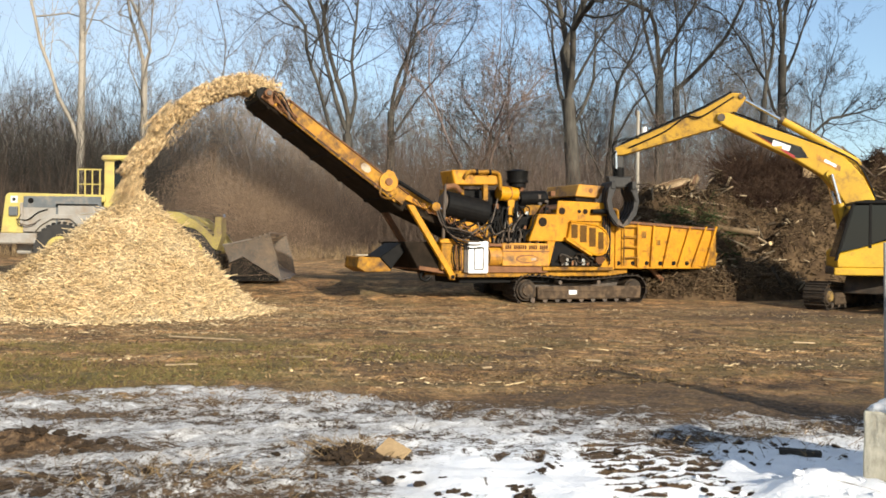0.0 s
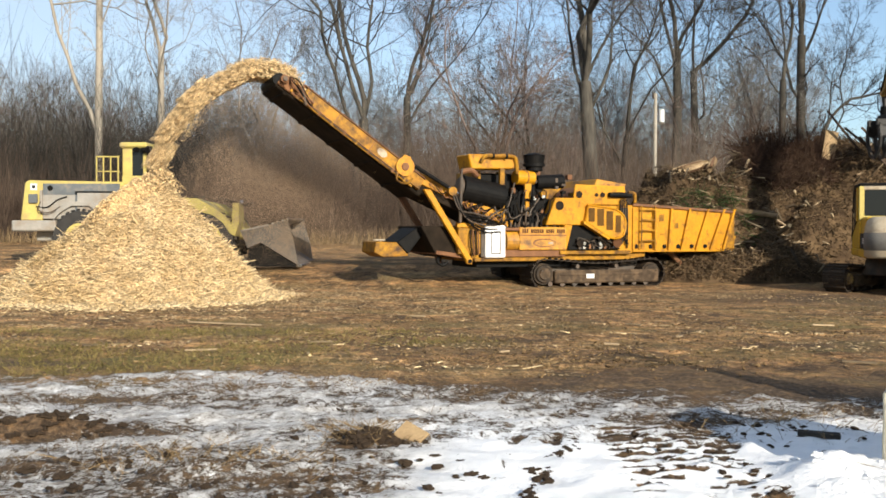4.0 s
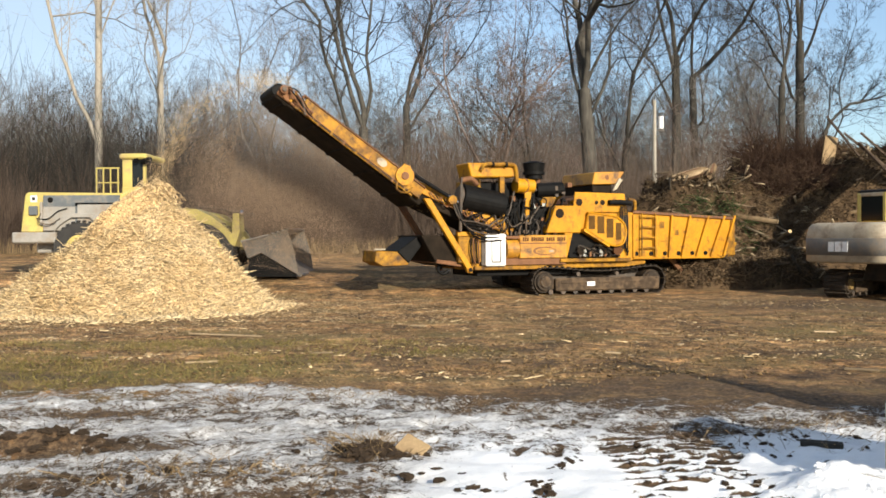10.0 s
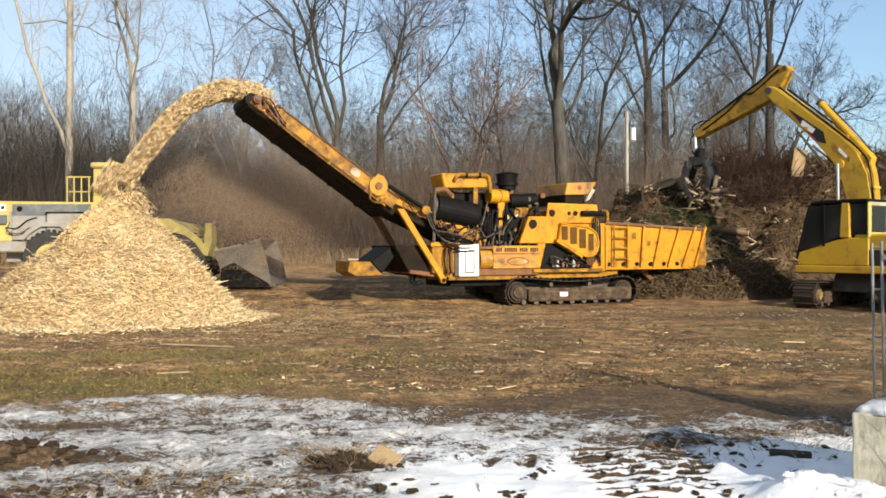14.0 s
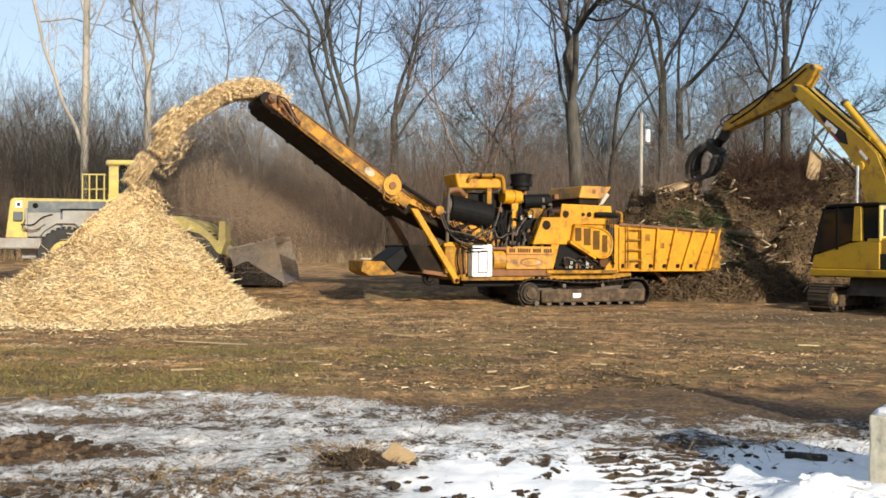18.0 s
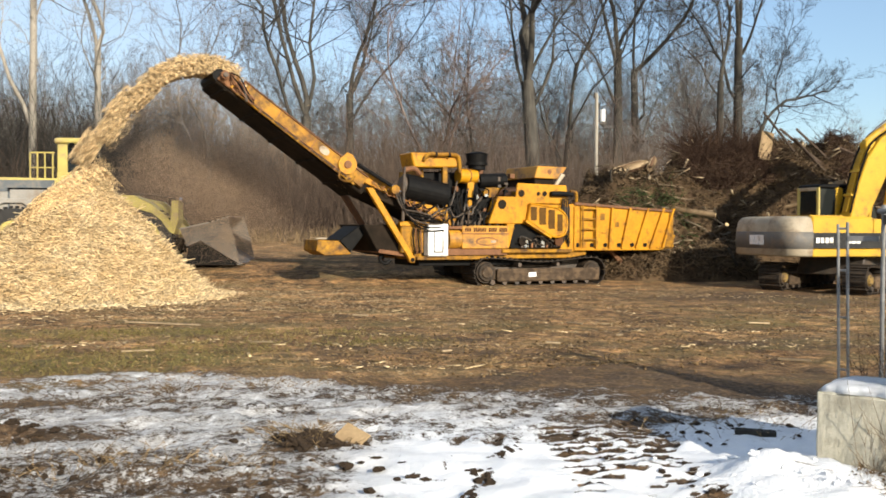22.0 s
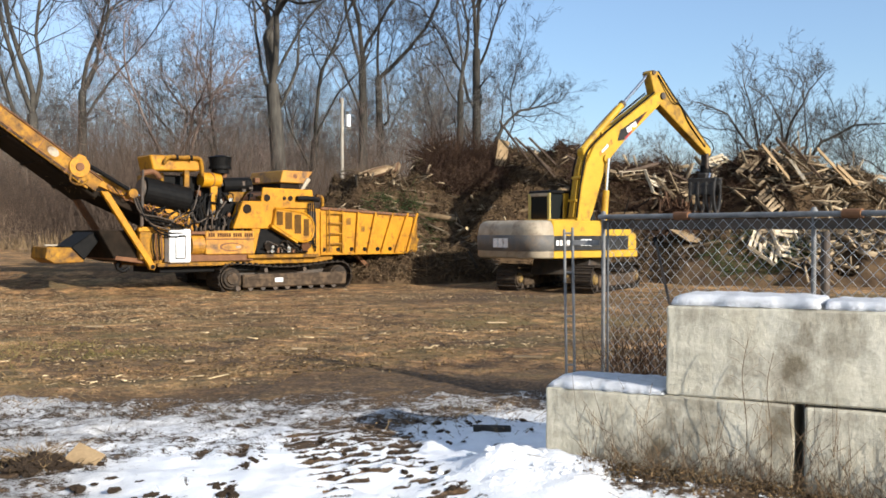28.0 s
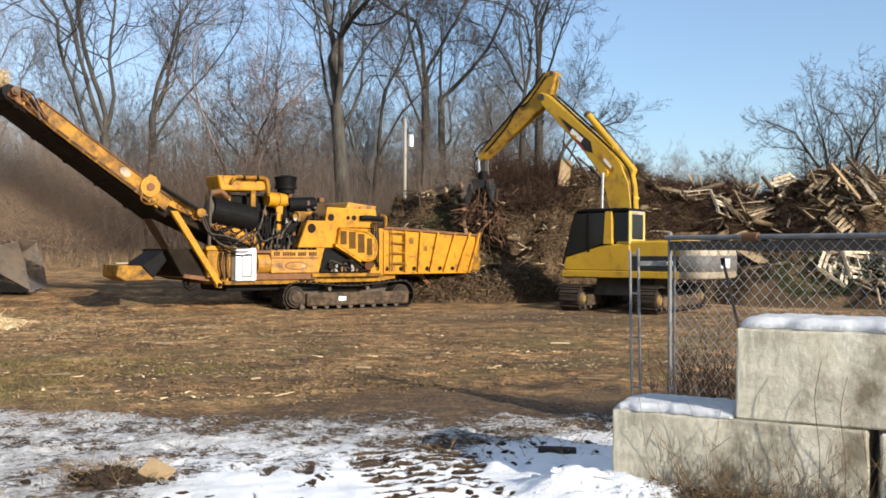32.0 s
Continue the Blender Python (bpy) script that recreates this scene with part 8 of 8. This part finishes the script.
THICK = [clump_mesh(100 + i, 1500, 0.24, 0.33, 0.14, 0.62) for i in range(5)]
LIGHT = [clump_mesh(120 + i, 210, 0.34, 0.36, 0.13, 0.55) for i in range(3)]
THIN = [clump_mesh(140 + i, 800, 0.5, 0.34, 0.15, 0.20) for i in range(3)]


def flow(t):
    """How full the belt is when its load leaves the head at t: 2 full, 1 light, 0 a trickle."""
    return 2 if t < 5.0 else 0 if t < 11.0 else 1 if t < 12.4 else 2


def move_chips():
    r = np.random.default_rng(9)
    t0, k = -0.85, 0
    while t0 < 31.9:
        short = k % 4 == 3
        f = flow(t0) - (short and flow(t0) > 0)
        ob = new("flying_chips", (THIN, LIGHT, THICK)[f][k % (3 if f < 2 else 5)])
        tagged(ob, "clump of pale wood chips in flight" if f else "thin scatter of wood chips in flight", "wood chips", "", "stuff")
        v = FLAT * (3.92 + r.normal(0, 0.14) - (r.uniform(0.1, 0.6) if short else 0))
        v.z = 0.95 + r.normal(0, 0.13)
        rest = []
        s = r.uniform(0, 360)
        head = math.degrees(math.atan2(RUN.y, RUN.x))

        def at(dt):
            p = HEAD + v * dt
            p.z -= 4.905 * dt * dt
            return p

        land = 0.5
        while True:
            p = at(land)
            if p.z < float(ground_z(p.x, p.y) + pile_z(np.array(p.x), np.array(p.y))) + 0.02 or land > 1.8:
                break
            land += 0.01
        plan = [(-3.0, BELT0, 0.0), (-2.2, BELT_A, 25.0), (-1.35, BELT_B, 25.0), (-1.15, BELT1, 37.0), (-0.25, BELT2, 37.0)]
        fine = []
        for (ta, pa, aa), (tb, pb, ab) in zip(plan, plan[1:]):
            fine += [(ta + (tb - ta) * g, pa.lerp(pb, g), aa + (ab - aa) * g) for g in (0.0, 0.25, 0.5, 0.75)]
        plan = fine + plan[-1:]
        steps = 8
        for i in range(steps + 1):
            dt = land * i / steps
            plan.append((dt, at(dt), math.degrees(math.atan2(v.z - 9.81 * dt, math.hypot(v.x, v.y)))))
        plan.append((land + 0.25, at(land) + Vector((v.x * 0.05, v.y * 0.05, -0.25)), -50.0))
        rows = [(0.0, BELT0, 0.0)] if t0 - 3.0 > 0.05 else []
        rows += [(t0 + dt, p, a) for dt, p, a in plan]
        keyed = [(t, Matrix.Translation(p) @ pose(0, 0, 0, 0, 0, head) @ pose(0, 0, 0, 0, -a, 0)) for t, p, a in rows]
        if keyed[-1][0] <= 0.02:
            keyed = [(0.0, keyed[-1][1])]
        elif keyed[0][0] < 0:
            late = [x for x in keyed if x[0] >= 0]
            early = [x for x in keyed if x[0] < 0][-1]
            nxt = late[0]
            g = (0 - early[0]) / (nxt[0] - early[0])
            first = early[1].lerp(nxt[1], g)
            keyed = ([(0.0, first)] if late[0][0] > 0.02 else []) + late
        if keyed[-1][0] < 32:
            keyed.append((32.0, keyed[-1][1]))
        keyed = [(min(t, 33.5), m) for t, m in keyed]
        walk(ob, keyed)
        k += 1
        t0 += (0.2, 0.13, 0.085)[flow(t0)] * (0.35 if short else 1.0)
    return k


def dust_mesh(seed, n):
    r = np.random.default_rng(seed)
    C = np.clip(r.normal(0, 1, (n, 3)), -2.2, 2.2) * (1.0, 0.3, 0.85)
    V, Q = slabs(C, np.full((n, 3), 0.0046) * r.uniform(0.6, 1.5, (n, 1)), turns(r, n, 1.5))
    return np_mesh("wood_dust", V, Q, "dust")


def move_dust():
    """Clouds of fine dust that hang and drift under the falling chips."""
    r = np.random.default_rng(14)
    meshes = [dust_mesh(160 + i, 38000) for i in range(3)]
    for k, (x, y, z) in enumerate(((-6.6, 27.6, 3.6), (-5.5, 27.7, 2.7), (-4.5, 27.8, 3.1), (-6.0, 27.5, 4.3), (-3.8, 27.9, 2.1), (-5.2, 27.6, 3.6))):
        ob = tagged(new("dust_cloud", meshes[k % 3]), "thin drifting haze of brown wood dust under the falling chips", "dust", "", "stuff")
        rows, a = [], r.uniform(0, 6.28)
        for t in range(0, 33, 2):
            a += 0.45
            rows.append((float(t), pose(x + 0.35 * math.cos(a), y, z + 0.25 * math.sin(a * 1.3), 0, 8 * math.sin(a), 180 * (k % 2) + 6 * math.sin(a))))
        walk(ob, rows)


def bundle(name, label, seed, n, material, boards=False, spread=(0.34, 0.30, 0.30), length=(0.4, 1.5), girth=(0.007, 0.024)):
    r = np.random.default_rng(seed)
    c = np.clip(r.normal(0, 1, (n, 3)), -1.9, 1.9) * spread
    d = c * (1.6, 1.6, 0.4) + (0.15, 0, -0.75) + r.normal(0, 0.38, (n, 3))
    d /= np.linalg.norm(d, axis=1, keepdims=True)
    L = r.uniform(*length, n)[:, None]
    mid = c + r.normal(0, 0.08, (n, 3))
    if boards:
        V, Q = slabs(c * 0.9, np.stack([r.uniform(length[0] * 0.8, length[1] * 0.7, n), r.uniform(0.05, 0.14, n), np.full(n, 0.03)], 1), turns(r, n, 0.8))
    else:
        rr = r.uniform(*girth, n)
        V, Q = tubes(np.concatenate([c - d * L / 2, mid]), np.concatenate([mid, c + (d + r.normal(0, 0.2, (n, 3))) * L / 2]), np.concatenate([rr, rr * 0.9]), np.concatenate([rr * 0.9, rr * 0.5]), 4)
    return tagged(new(name, np_mesh(name, V, Q, material)), label, "brush", "", "stuff")


def grab_row(t, drop=1.45, spin=0.0):
    """Where the grapple's load hangs at t."""
    d = np.array(DIG, float)
    h, r, b = (np.interp(t, d[:, 0], d[:, k]) for k in (1, 2, 3))
    m = pose(EX, EY, 0.02, 0, 0, UC) @ dig_poses(h, r, b)["grapple"]
    return (t, m @ pose(0, 0, -drop, 0, 0, spin))


def move_loads():
    """Loads that lie on the heap, are lifted by the grapple, swung over and dropped into the feed hopper."""
    held = ((bundle("brush_load", "armful of red-brown sticks held by the grapple", 5, 420, "load_stick", spread=(0.34, 0.30, 0.34), length=(0.5, 1.5), girth=(0.008, 0.028)), 28.9, 32.0, 0.0),
            (bundle("board_load", "armful of broken brown boards held by the grapple", 7, 70, "dark_lumber", True, spread=(0.42, 0.34, 0.42), length=(0.7, 1.9)), 28.9, 32.0, 30.0),
            (bundle("lumber_load", "armful of broken pale lumber held by the grapple", 6, 45, "lumber", True), 10.0, 15.4, 0.0))
    for ob, t0, t1, spin in held:
        first = grab_row(t0, 1.95, spin)[1]
        low = Matrix.Translation((0, 0, -0.75)) @ first
        rows = [(0.0, low), (t0 - 0.9, low)]
        t = t0
        while t <= t1 + 1e-6:
            rows.append(grab_row(t, 1.95, spin))
            t += 0.25 if t1 > 31 else 0.3
        if t1 < 31:
            rows += [(16.1, pose(5.7, 29.85, 2.35, 0, 0, 113)), (17.2, pose(5.5, 29.8, 2.2, 0, 0, 113)), (18.6, pose(4.3, 29.28, 1.75, 0, 0, 113)), (19.4, pose(3.6, 28.98, 1.75, 0, 0, 113)), (32.0, pose(3.6, 28.98, 1.75, 0, 0, 113))]
        elif rows[-1][0] < 32.0:
            rows.append(grab_row(32.0, 1.95, spin))
        walk(ob, rows)


def motions():
    move_excavator()
    move_chips()
    move_dust()
    move_loads()


motions()
